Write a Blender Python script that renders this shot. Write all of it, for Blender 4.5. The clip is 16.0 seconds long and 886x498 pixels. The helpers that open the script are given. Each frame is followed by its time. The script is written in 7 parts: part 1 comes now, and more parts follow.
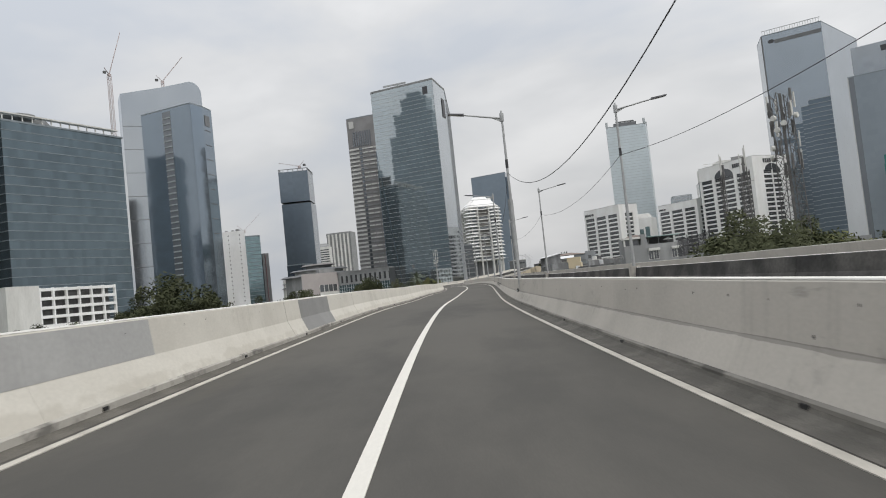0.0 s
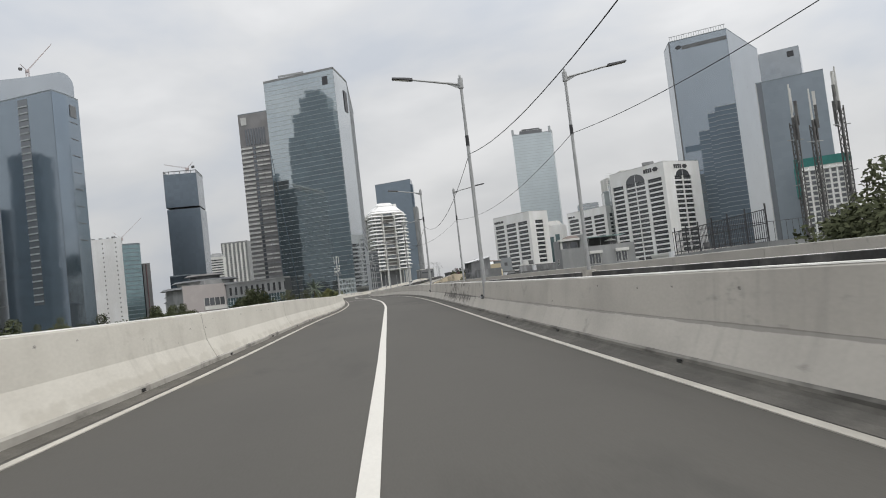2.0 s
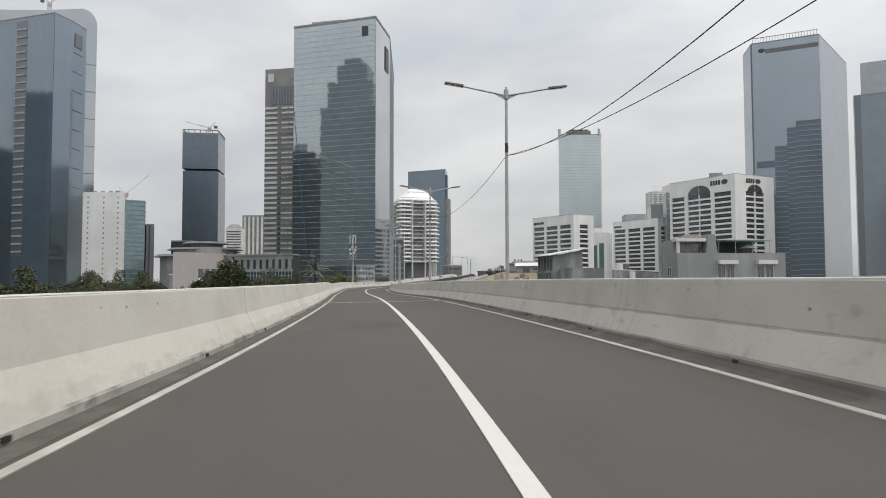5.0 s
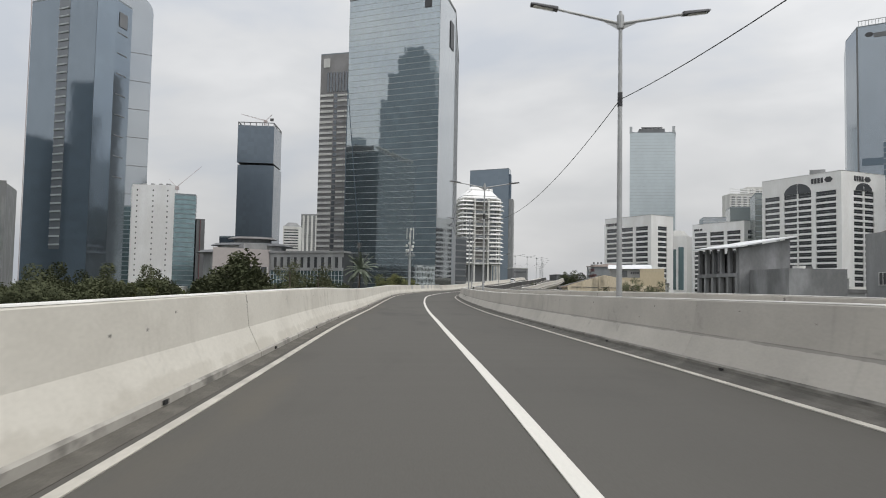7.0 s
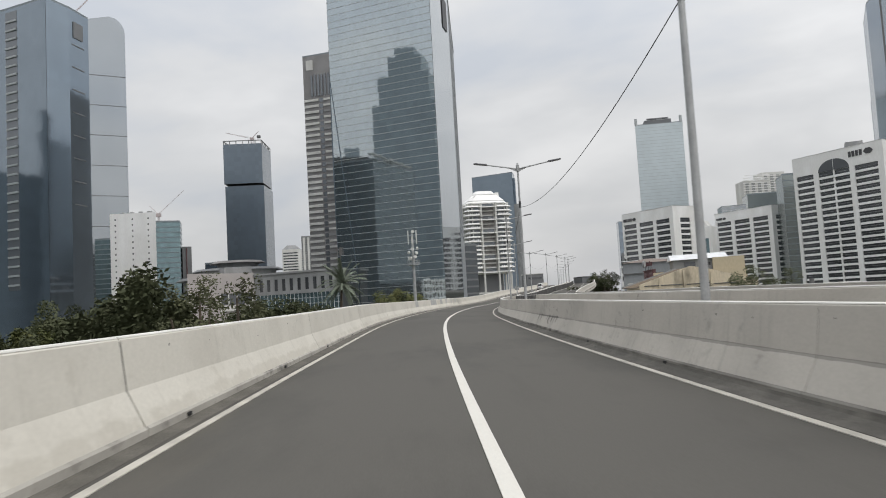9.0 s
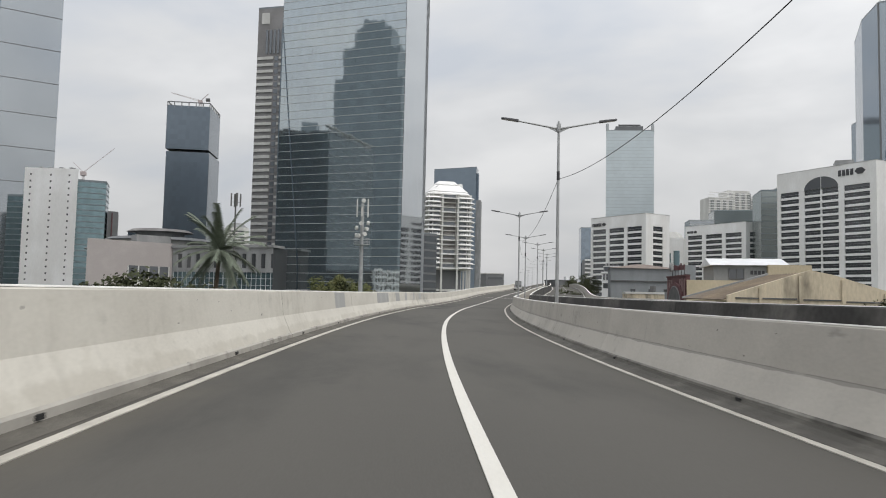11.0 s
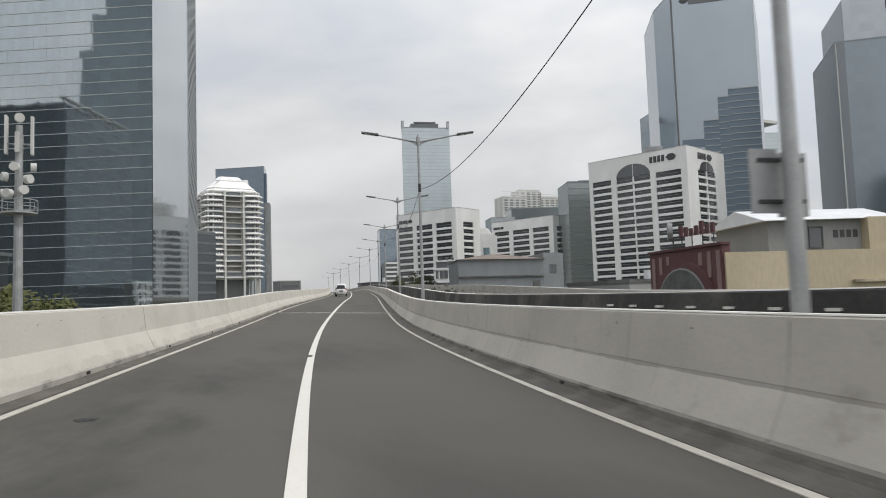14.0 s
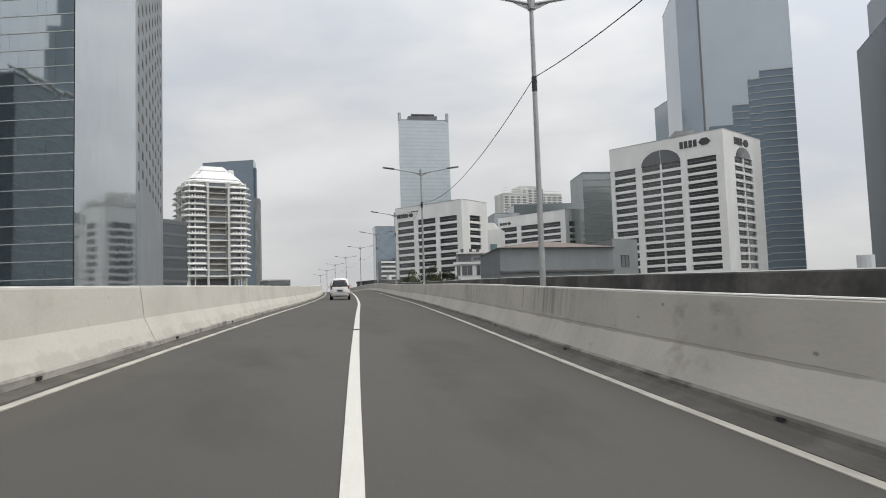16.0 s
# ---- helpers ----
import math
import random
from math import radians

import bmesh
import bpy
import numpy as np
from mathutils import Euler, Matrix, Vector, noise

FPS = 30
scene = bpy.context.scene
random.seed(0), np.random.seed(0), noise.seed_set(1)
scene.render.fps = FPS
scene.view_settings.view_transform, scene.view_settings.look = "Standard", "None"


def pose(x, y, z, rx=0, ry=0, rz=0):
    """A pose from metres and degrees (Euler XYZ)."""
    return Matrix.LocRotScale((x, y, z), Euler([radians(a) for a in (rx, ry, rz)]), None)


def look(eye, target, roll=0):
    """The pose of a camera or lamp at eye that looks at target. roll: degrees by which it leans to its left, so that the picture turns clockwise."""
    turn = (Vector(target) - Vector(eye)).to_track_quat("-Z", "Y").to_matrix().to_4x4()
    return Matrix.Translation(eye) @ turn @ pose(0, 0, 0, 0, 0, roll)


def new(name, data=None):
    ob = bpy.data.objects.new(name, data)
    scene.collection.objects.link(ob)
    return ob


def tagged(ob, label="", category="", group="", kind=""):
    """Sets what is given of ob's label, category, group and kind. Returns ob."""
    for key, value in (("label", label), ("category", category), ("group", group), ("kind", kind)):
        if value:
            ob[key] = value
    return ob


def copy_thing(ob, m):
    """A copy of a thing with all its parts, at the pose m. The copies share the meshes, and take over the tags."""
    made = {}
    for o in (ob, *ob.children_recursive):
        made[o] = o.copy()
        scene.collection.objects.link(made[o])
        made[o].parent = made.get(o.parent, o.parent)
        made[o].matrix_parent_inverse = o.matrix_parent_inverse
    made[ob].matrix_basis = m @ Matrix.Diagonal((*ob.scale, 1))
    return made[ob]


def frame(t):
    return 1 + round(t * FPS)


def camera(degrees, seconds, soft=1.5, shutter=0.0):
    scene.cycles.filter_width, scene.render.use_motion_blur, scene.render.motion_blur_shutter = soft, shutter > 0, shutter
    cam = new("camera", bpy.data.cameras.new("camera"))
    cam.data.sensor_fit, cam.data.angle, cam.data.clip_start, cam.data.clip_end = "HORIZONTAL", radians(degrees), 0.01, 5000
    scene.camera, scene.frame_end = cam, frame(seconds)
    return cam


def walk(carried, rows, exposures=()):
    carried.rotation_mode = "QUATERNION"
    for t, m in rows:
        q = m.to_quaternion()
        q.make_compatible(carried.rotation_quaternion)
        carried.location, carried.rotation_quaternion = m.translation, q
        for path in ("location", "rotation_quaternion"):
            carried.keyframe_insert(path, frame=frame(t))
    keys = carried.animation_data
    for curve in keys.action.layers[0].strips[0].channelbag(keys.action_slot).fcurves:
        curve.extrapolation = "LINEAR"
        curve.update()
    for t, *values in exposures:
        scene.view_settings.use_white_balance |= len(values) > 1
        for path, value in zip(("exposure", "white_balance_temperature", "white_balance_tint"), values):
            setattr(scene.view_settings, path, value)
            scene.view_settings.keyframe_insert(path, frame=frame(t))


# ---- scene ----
cam = camera(62.28, 16.0, soft=1.0, shutter=0.1)
PATH = [
    (0.0, pose(0.00, -0.00, 1.31, 93.01, 6.03, 0.57)),
    (0.5, pose(-0.29, 11.03, 1.37, 92.82, 2.53, 0.67)),
    (1.0, pose(-0.46, 22.06, 1.51, 93.38, 5.36, -2.51)),
    (1.5, pose(-0.36, 33.11, 1.57, 92.49, 11.17, -4.84)),
    (2.0, pose(-0.08, 44.14, 1.62, 93.01, 6.60, -6.99)),
    (2.5, pose(0.31, 55.18, 1.68, 93.87, 5.12, -7.38)),
    (2.8, pose(0.58, 61.80, 1.75, 93.24, 4.47, -8.26)),
    (3.0, pose(0.78, 66.20, 1.77, 92.61, 5.34, -8.54)),
    (3.5, pose(1.20, 77.23, 1.89, 92.44, 3.28, -8.73)),
    (5.8, pose(1.71, 128.07, 2.26, 93.59, -0.03, -4.43)),
    (6.0, pose(1.66, 132.52, 2.31, 93.74, 0.94, -3.74)),
    (6.1, pose(1.62, 134.80, 2.27, 93.57, -0.26, -3.40)),
    (6.5, pose(1.43, 143.76, 2.35, 92.68, -3.05, -0.63)),
    (7.0, pose(1.19, 154.96, 2.55, 93.15, -1.07, -0.83)),
    (7.4, pose(1.19, 163.90, 2.48, 92.72, -0.14, 0.77)),
    (7.5, pose(1.12, 166.12, 2.45, 93.28, -3.62, -0.09)),
    (8.0, pose(0.88, 177.24, 2.64, 94.40, 3.64, 0.03)),
    (10.4, pose(-0.26, 230.28, 2.84, 93.27, -2.02, -2.13)),
    (10.5, pose(-0.26, 232.39, 2.89, 93.20, -3.17, -1.91)),
    (11.0, pose(-0.06, 243.33, 2.96, 93.83, -1.27, -3.99)),
    (11.5, pose(0.39, 254.34, 3.05, 94.54, 0.48, -9.85)),
    (12.0, pose(1.13, 265.37, 3.18, 93.70, 3.66, -13.47)),
    (12.5, pose(2.21, 276.36, 3.22, 93.50, 3.61, -15.84)),
    (13.0, pose(3.56, 287.37, 3.29, 93.33, 1.26, -18.77)),
    (13.5, pose(5.12, 298.40, 3.42, 93.68, 3.21, -19.26)),
    (14.0, pose(6.87, 309.44, 3.45, 94.34, 1.93, -19.98)),
    (14.1, pose(7.25, 311.62, 3.46, 93.62, 2.33, -20.30)),
    (14.5, pose(8.89, 320.55, 3.54, 93.11, 1.49, -20.40)),
    (15.0, pose(11.07, 331.68, 3.73, 94.52, 1.25, -19.79)),
    (15.2, pose(11.99, 336.18, 3.81, 94.08, -0.11, -19.98)),
    (15.5, pose(13.44, 342.82, 4.02, 94.04, 2.71, -20.15)),
    (15.7, pose(14.43, 347.24, 4.18, 93.82, 1.09, -20.81)),
    (16.0, pose(15.92, 353.91, 4.43, 94.36, 1.89, -20.50)),
]
walk(cam, PATH)

# ---- sky, sun, exposure ----
SUN_ELEV, SUN_AZ = radians(52), radians(125)   # azimuth from +y towards +x
scene.view_settings.exposure = 0.0
world = bpy.data.worlds.new("overcast_sky")
scene.world = world
world.use_nodes = True
wt = world.node_tree
wt.nodes.clear()


def wnode(kind, **values):
    n = wt.nodes.new(kind)
    for key, value in values.items():
        n.inputs[key].default_value = value
    return n


w_out = wt.nodes.new("ShaderNodeOutputWorld")
w_bg = wnode("ShaderNodeBackground", Strength=1.0)
w_co = wt.nodes.new("ShaderNodeTexCoord")
w_sky = wt.nodes.new("ShaderNodeTexSky")
w_sky.sky_type, w_sky.sun_disc = "NISHITA", False
w_sky.sun_elevation, w_sky.sun_rotation = SUN_ELEV, SUN_AZ
w_sky.dust_density, w_sky.air_density = 4.0, 1.5
w_sep = wt.nodes.new("ShaderNodeSeparateXYZ")
wt.links.new(w_co.outputs["Generated"], w_sep.inputs[0])
w_map = wt.nodes.new("ShaderNodeMapping")
w_map.inputs["Scale"].default_value = (1.0, 1.0, 2.3)
w_map.inputs["Rotation"].default_value = (0.25, 0.1, 0.4)
wt.links.new(w_co.outputs["Generated"], w_map.inputs[0])
w_noise = wnode("ShaderNodeTexNoise", Scale=2.3, Detail=5.0, Roughness=0.5, Distortion=0.2)
wt.links.new(w_map.outputs[0], w_noise.inputs["Vector"])
w_ramp = wt.nodes.new("ShaderNodeValToRGB")
w_ramp.color_ramp.elements[0].position, w_ramp.color_ramp.elements[0].color = 0.38, (0.545, 0.575, 0.625, 1)
w_ramp.color_ramp.elements[1].position, w_ramp.color_ramp.elements[1].color = 0.64, (0.79, 0.79, 0.795, 1)
mid = w_ramp.color_ramp.elements.new(0.5)
mid.color = (0.655, 0.662, 0.675, 1)
wt.links.new(w_noise.outputs["Fac"], w_ramp.inputs[0])
# an overcast dome: brighter towards the zenith
w_up = wt.nodes.new("ShaderNodeMapRange")
w_up.inputs["From Min"].default_value, w_up.inputs["From Max"].default_value = 0.0, 1.0
w_up.inputs["To Min"].default_value, w_up.inputs["To Max"].default_value = 0.90, 1.85
wt.links.new(w_sep.outputs["Z"], w_up.inputs["Value"])
w_mul = wt.nodes.new("ShaderNodeVectorMath")
w_mul.operation = "MULTIPLY"
wt.links.new(w_ramp.outputs[0], w_mul.inputs[0])
wt.links.new(w_up.outputs[0], w_mul.inputs[1])
# the cloud glows softly round the veiled sun
w_dot = wt.nodes.new("ShaderNodeVectorMath")
w_dot.operation = "DOT_PRODUCT"
w_dot.inputs[1].default_value = (math.cos(SUN_ELEV) * math.sin(SUN_AZ), math.cos(SUN_ELEV) * math.cos(SUN_AZ), math.sin(SUN_ELEV))
wt.links.new(w_co.outputs["Generated"], w_dot.inputs[0])
w_glow = wt.nodes.new("ShaderNodeMapRange")
w_glow.inputs["To Min"].default_value, w_glow.inputs["To Max"].default_value = 1.0, 1.5
wt.links.new(w_dot.outputs["Value"], w_glow.inputs["Value"])
w_lit = wt.nodes.new("ShaderNodeVectorMath")
w_lit.operation = "MULTIPLY"
wt.links.new(w_mul.outputs[0], w_lit.inputs[0])
wt.links.new(w_glow.outputs[0], w_lit.inputs[1])
w_dim = wt.nodes.new("ShaderNodeVectorMath")
w_dim.operation = "SCALE"
w_dim.inputs["Scale"].default_value = 0.06
wt.links.new(w_sky.outputs[0], w_dim.inputs[0])
w_mix = wt.nodes.new("ShaderNodeMix")
w_mix.data_type = "RGBA"
w_mix.inputs["Factor"].default_value = 0.12
wt.links.new(w_lit.outputs[0], w_mix.inputs["A"])
wt.links.new(w_dim.outputs[0], w_mix.inputs["B"])
wt.links.new(w_mix.outputs["Result"], w_bg.inputs["Color"])
wt.links.new(w_bg.outputs[0], w_out.inputs[0])

sun_data = bpy.data.lights.new("sun", "SUN")
sun_data.energy, sun_data.angle, sun_data.color = 0.95, radians(22), (1.0, 0.95, 0.87)
sun = new("sun", sun_data)
sun.matrix_world = look((60 * math.sin(SUN_AZ), 60 * math.cos(SUN_AZ), 60 * math.tan(SUN_ELEV)), (0, 0, 0))
GROUND = -13.0

# ---- materials ----


def material(name, color, rough=0.7, metal=0.0, spread=0.12, scale=1.0, fine=18.0, bump=0.0, second=None, mix_at=(0.45, 0.65), stretch=(1, 1, 1), spec=0.5, per_piece=0.0):
    """A surface with two sizes of variation: large blotches towards second, and a fine grain."""
    m = bpy.data.materials.new(name)
    m.use_nodes = True
    t = m.node_tree
    b = t.nodes["Principled BSDF"]
    b.inputs["Roughness"].default_value, b.inputs["Metallic"].default_value = rough, metal
    b.inputs["Specular IOR Level"].default_value = spec
    co = t.nodes.new("ShaderNodeTexCoord")
    mp = t.nodes.new("ShaderNodeMapping")
    mp.inputs["Scale"].default_value = stretch
    t.links.new(co.outputs["Object"], mp.inputs[0])
    big = t.nodes.new("ShaderNodeTexNoise")
    big.inputs["Scale"].default_value, big.inputs["Detail"].default_value = scale, 6.0
    t.links.new(mp.outputs[0], big.inputs["Vector"])
    grain = t.nodes.new("ShaderNodeTexNoise")
    grain.inputs["Scale"].default_value, grain.inputs["Detail"].default_value = fine, 3.0
    t.links.new(mp.outputs[0], grain.inputs["Vector"])
    ramp = t.nodes.new("ShaderNodeValToRGB")
    e = ramp.color_ramp.elements
    e[0].position, e[1].position = mix_at
    other = second or tuple(c * (1 - spread * 2) for c in color)
    e[0].color, e[1].color = (*other, 1), (*color, 1)
    t.links.new(big.outputs["Fac"], ramp.inputs[0])
    vary = t.nodes.new("ShaderNodeMapRange")
    vary.inputs["To Min"].default_value, vary.inputs["To Max"].default_value = 1 - spread, 1 + spread
    vary.inputs["From Min"].default_value, vary.inputs["From Max"].default_value = 0.3, 0.7
    t.links.new(grain.outputs["Fac"], vary.inputs["Value"])
    mul = t.nodes.new("ShaderNodeVectorMath")
    mul.operation = "SCALE"
    t.links.new(ramp.outputs[0], mul.inputs[0])
    t.links.new(vary.outputs[0], mul.inputs["Scale"])
    last = mul.outputs[0]
    if per_piece:
        info = t.nodes.new("ShaderNodeObjectInfo")
        rng = t.nodes.new("ShaderNodeMapRange")
        rng.inputs["To Min"].default_value, rng.inputs["To Max"].default_value = 1 - per_piece, 1 + per_piece
        t.links.new(info.outputs["Random"], rng.inputs["Value"])
        mul2 = t.nodes.new("ShaderNodeVectorMath")
        mul2.operation = "SCALE"
        t.links.new(last, mul2.inputs[0])
        t.links.new(rng.outputs[0], mul2.inputs["Scale"])
        last = mul2.outputs[0]
    t.links.new(last, b.inputs["Base Color"])
    if bump:
        bp = t.nodes.new("ShaderNodeBump")
        bp.inputs["Strength"].default_value, bp.inputs["Distance"].default_value = bump, 0.02
        t.links.new(grain.outputs["Fac"], bp.inputs["Height"])
        t.links.new(bp.outputs[0], b.inputs["Normal"])
    return m


def weathered(name, color, second, stain, rough, scale, fine, spot, lo, hi, most, stretch, per_piece=0.0):
    """material() with a third layer: dark stains of their own size, gathered in groups."""
    m = material(name, color, rough, spread=0.045, scale=scale, fine=fine, bump=0.07, second=second, mix_at=(0.3, 0.55), stretch=stretch, spec=0.3, per_piece=per_piece)
    t = m.node_tree
    b = t.nodes["Principled BSDF"]
    co = t.nodes["Texture Coordinate"]
    mp = t.nodes.new("ShaderNodeMapping")
    mp.inputs["Scale"].default_value = stretch
    mp.inputs["Location"].default_value = (3.7, 11.3, 5.1)
    t.links.new(co.outputs["Object"], mp.inputs[0])
    small, group = t.nodes.new("ShaderNodeTexNoise"), t.nodes.new("ShaderNodeTexNoise")
    small.inputs["Scale"].default_value, small.inputs["Detail"].default_value, small.inputs["Roughness"].default_value = spot, 8.0, 0.62
    group.inputs["Scale"].default_value, group.inputs["Detail"].default_value = spot * 0.22, 2.0
    mix = t.nodes.new("ShaderNodeMath")
    mix.operation = "MULTIPLY_ADD"
    mix.inputs[1].default_value = 0.65
    half = t.nodes.new("ShaderNodeMath")
    half.operation = "MULTIPLY"
    half.inputs[1].default_value = 0.45
    edge = t.nodes.new("ShaderNodeMapRange")
    edge.inputs["From Min"].default_value, edge.inputs["From Max"].default_value = lo, hi
    edge.inputs["To Max"].default_value = most
    t.links.new(mp.outputs[0], small.inputs["Vector"])
    t.links.new(mp.outputs[0], group.inputs["Vector"])
    t.links.new(group.outputs["Fac"], half.inputs[0])
    t.links.new(small.outputs["Fac"], mix.inputs[0])
    t.links.new(half.outputs[0], mix.inputs[2])
    t.links.new(mix.outputs[0], edge.inputs["Value"])
    blend = t.nodes.new("ShaderNodeMix")
    blend.data_type = "RGBA"
    blend.inputs["B"].default_value = (*stain, 1)
    t.links.new(edge.outputs[0], blend.inputs["Factor"])
    t.links.new(b.inputs["Base Color"].links[0].from_socket, blend.inputs["A"])
    t.links.new(blend.outputs["Result"], b.inputs["Base Color"])
    return m


def facade_glass(name, color, rough=0.06, metal=0.8, island=0.1, scale=0.03):
    """Coated curtain-wall glass: mirrors sky and city, each pane a little different."""
    m = bpy.data.materials.new(name)
    m.use_nodes = True
    t = m.node_tree
    b = t.nodes["Principled BSDF"]
    b.inputs["Roughness"].default_value, b.inputs["Metallic"].default_value = rough, metal
    geo = t.nodes.new("ShaderNodeNewGeometry")
    rng = t.nodes.new("ShaderNodeMapRange")
    rng.inputs["To Min"].default_value, rng.inputs["To Max"].default_value = 1 - island, 1 + island
    t.links.new(geo.outputs["Random Per Island"], rng.inputs["Value"])
    co = t.nodes.new("ShaderNodeTexCoord")
    no = t.nodes.new("ShaderNodeTexNoise")
    no.inputs["Scale"].default_value = scale
    t.links.new(co.outputs["Object"], no.inputs["Vector"])
    r2 = t.nodes.new("ShaderNodeMapRange")
    r2.inputs["From Min"].default_value, r2.inputs["From Max"].default_value = 0.3, 0.7
    r2.inputs["To Min"].default_value, r2.inputs["To Max"].default_value = 0.95, 1.04
    t.links.new(no.outputs["Fac"], r2.inputs["Value"])
    mm = t.nodes.new("ShaderNodeMath")
    mm.operation = "MULTIPLY"
    t.links.new(rng.outputs[0], mm.inputs[0])
    t.links.new(r2.outputs[0], mm.inputs[1])
    mul = t.nodes.new("ShaderNodeVectorMath")
    mul.operation = "SCALE"
    mul.inputs[0].default_value = color
    t.links.new(mm.outputs[0], mul.inputs["Scale"])
    t.links.new(mul.outputs[0], b.inputs["Base Color"])
    return m


def streak_layer(m, stretch, lo, hi, most, stain, *bands):
    """Runs and blotches on a long swept piece, laid out by its own length and height; a band gathers them across (X), along (Y) or up (Z)."""
    t = m.node_tree
    b = t.nodes["Principled BSDF"]
    at = t.nodes.new("ShaderNodeAttribute")
    at.attribute_name = "strip"
    mp = t.nodes.new("ShaderNodeMapping")
    mp.inputs["Scale"].default_value = stretch
    t.links.new(at.outputs["Vector"], mp.inputs[0])
    run = t.nodes.new("ShaderNodeTexNoise")
    run.inputs["Scale"].default_value, run.inputs["Detail"].default_value, run.inputs["Roughness"].default_value = 1.0, 7.0, 0.6
    t.links.new(mp.outputs[0], run.inputs["Vector"])
    last = run.outputs["Fac"]
    patchy = t.nodes.new("ShaderNodeTexNoise")
    patchy.inputs["Scale"].default_value, patchy.inputs["Detail"].default_value = 0.16, 2.0
    t.links.new(at.outputs["Vector"], patchy.inputs["Vector"])
    add = t.nodes.new("ShaderNodeMath")
    add.operation = "MULTIPLY_ADD"
    add.inputs[1].default_value = 0.5
    t.links.new(patchy.outputs["Fac"], add.inputs[0])
    t.links.new(last, add.inputs[2])
    last = add.outputs[0]
    if bands:
        sep = t.nodes.new("ShaderNodeSeparateXYZ")
        t.links.new(at.outputs["Vector"], sep.inputs[0])
    for axis, rise, full, fall, gone, amount in bands:
        for low, high in ((rise, full), (gone, fall)):
            near = t.nodes.new("ShaderNodeMapRange")
            near.interpolation_type = "SMOOTHSTEP"
            near.inputs["From Min"].default_value, near.inputs["From Max"].default_value = low, high
            near.inputs["To Min"].default_value, near.inputs["To Max"].default_value = -amount / 2, amount / 2
            t.links.new(sep.outputs[axis], near.inputs["Value"])
            more = t.nodes.new("ShaderNodeMath")
            more.operation = "ADD"
            t.links.new(last, more.inputs[0])
            t.links.new(near.outputs[0], more.inputs[1])
            last = more.outputs[0]
    edge = t.nodes.new("ShaderNodeMapRange")
    edge.inputs["From Min"].default_value, edge.inputs["From Max"].default_value = lo, hi
    edge.inputs["To Max"].default_value = most
    t.links.new(last, edge.inputs["Value"])
    blend = t.nodes.new("ShaderNodeMix")
    blend.data_type = "RGBA"
    blend.inputs["B"].default_value = (*stain, 1)
    t.links.new(edge.outputs[0], blend.inputs["Factor"])
    t.links.new(b.inputs["Base Color"].links[0].from_socket, blend.inputs["A"])
    t.links.new(blend.outputs["Result"], b.inputs["Base Color"])


ASPHALT = weathered("asphalt", (0.088, 0.083, 0.074), (0.076, 0.072, 0.065), (0.045, 0.044, 0.041), 0.9, 0.2, 55, 0.3, 0.575, 0.67, 0.55, (1, 0.3, 1))
# oil and water marks with soft edges on the lanes
streak_layer(ASPHALT, (0.8, 0.15, 0), 1.05, 1.25, 0.45, (0.112, 0.1, 0.08), ("X", -3.7, -3.5, -3.0, -2.3, 0.3))
streak_layer(ASPHALT, (1.0, 0.42, 0), 1.21, 1.5, 0.85, (0.035, 0.036, 0.033), ("Y", 297.0, 301.0, 317.0, 328.0, 0.3), ("X", -3.4, -2.7, -1.6, -0.6, 0.3))
streak_layer(ASPHALT, (1.5, 0.8, 0), 1.34, 1.56, 0.5, (0.048, 0.047, 0.043), ("Y", 252.9, 253.9, 255.2, 256.2, 0.35), ("X", -3.0, -2.5, -1.8, -1.3, 0.35))
streak_layer(ASPHALT, (1.0, 0.4, 0), 1.16, 1.45, 0.55, (0.05, 0.049, 0.045), ("Y", 357.0, 361.0, 368.0, 373.0, 0.3), ("X", 0.6, 1.2, 2.0, 2.8, 0.3))
streak_layer(ASPHALT, (0.9, 0.12, 0), 0.84, 1.02, 0.3, (0.052, 0.05, 0.045))
LINE_PAINT = material("road_paint", (0.62, 0.60, 0.55), 0.6, spread=0.05, scale=1.2, fine=30, second=(0.6, 0.58, 0.53), mix_at=(0.3, 0.55))
EDGE_PAINT = material("worn_edge_paint", (0.50, 0.475, 0.42), 0.65, spread=0.08, scale=1.6, fine=26, second=(0.36, 0.34, 0.30), mix_at=(0.3, 0.6))
GUTTER_DARK = material("black_gutter_dirt", (0.13, 0.122, 0.107), 0.95, spread=0.2, scale=1.5, fine=40, bump=0.3, second=(0.085, 0.08, 0.07))
GUTTER = material("gutter_dirt", (0.125, 0.115, 0.098), 0.95, spread=0.2, scale=1.5, fine=40, bump=0.3, second=(0.09, 0.083, 0.07))
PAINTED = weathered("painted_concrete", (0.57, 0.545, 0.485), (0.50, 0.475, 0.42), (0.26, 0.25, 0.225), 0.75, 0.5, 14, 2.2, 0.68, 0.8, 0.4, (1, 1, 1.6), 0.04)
PATCH = material("grey_touch_up_paint", (0.40, 0.398, 0.385), 0.75, spread=0.06, scale=0.7, fine=14, bump=0.12)
DARK_PATCH = material("dark_grey_touch_up_paint", (0.25, 0.248, 0.24), 0.75, spread=0.06, scale=0.7, fine=14, bump=0.12)
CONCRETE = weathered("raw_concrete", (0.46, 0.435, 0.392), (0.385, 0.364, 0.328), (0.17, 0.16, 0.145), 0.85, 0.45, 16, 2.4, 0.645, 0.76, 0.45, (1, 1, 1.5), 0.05)
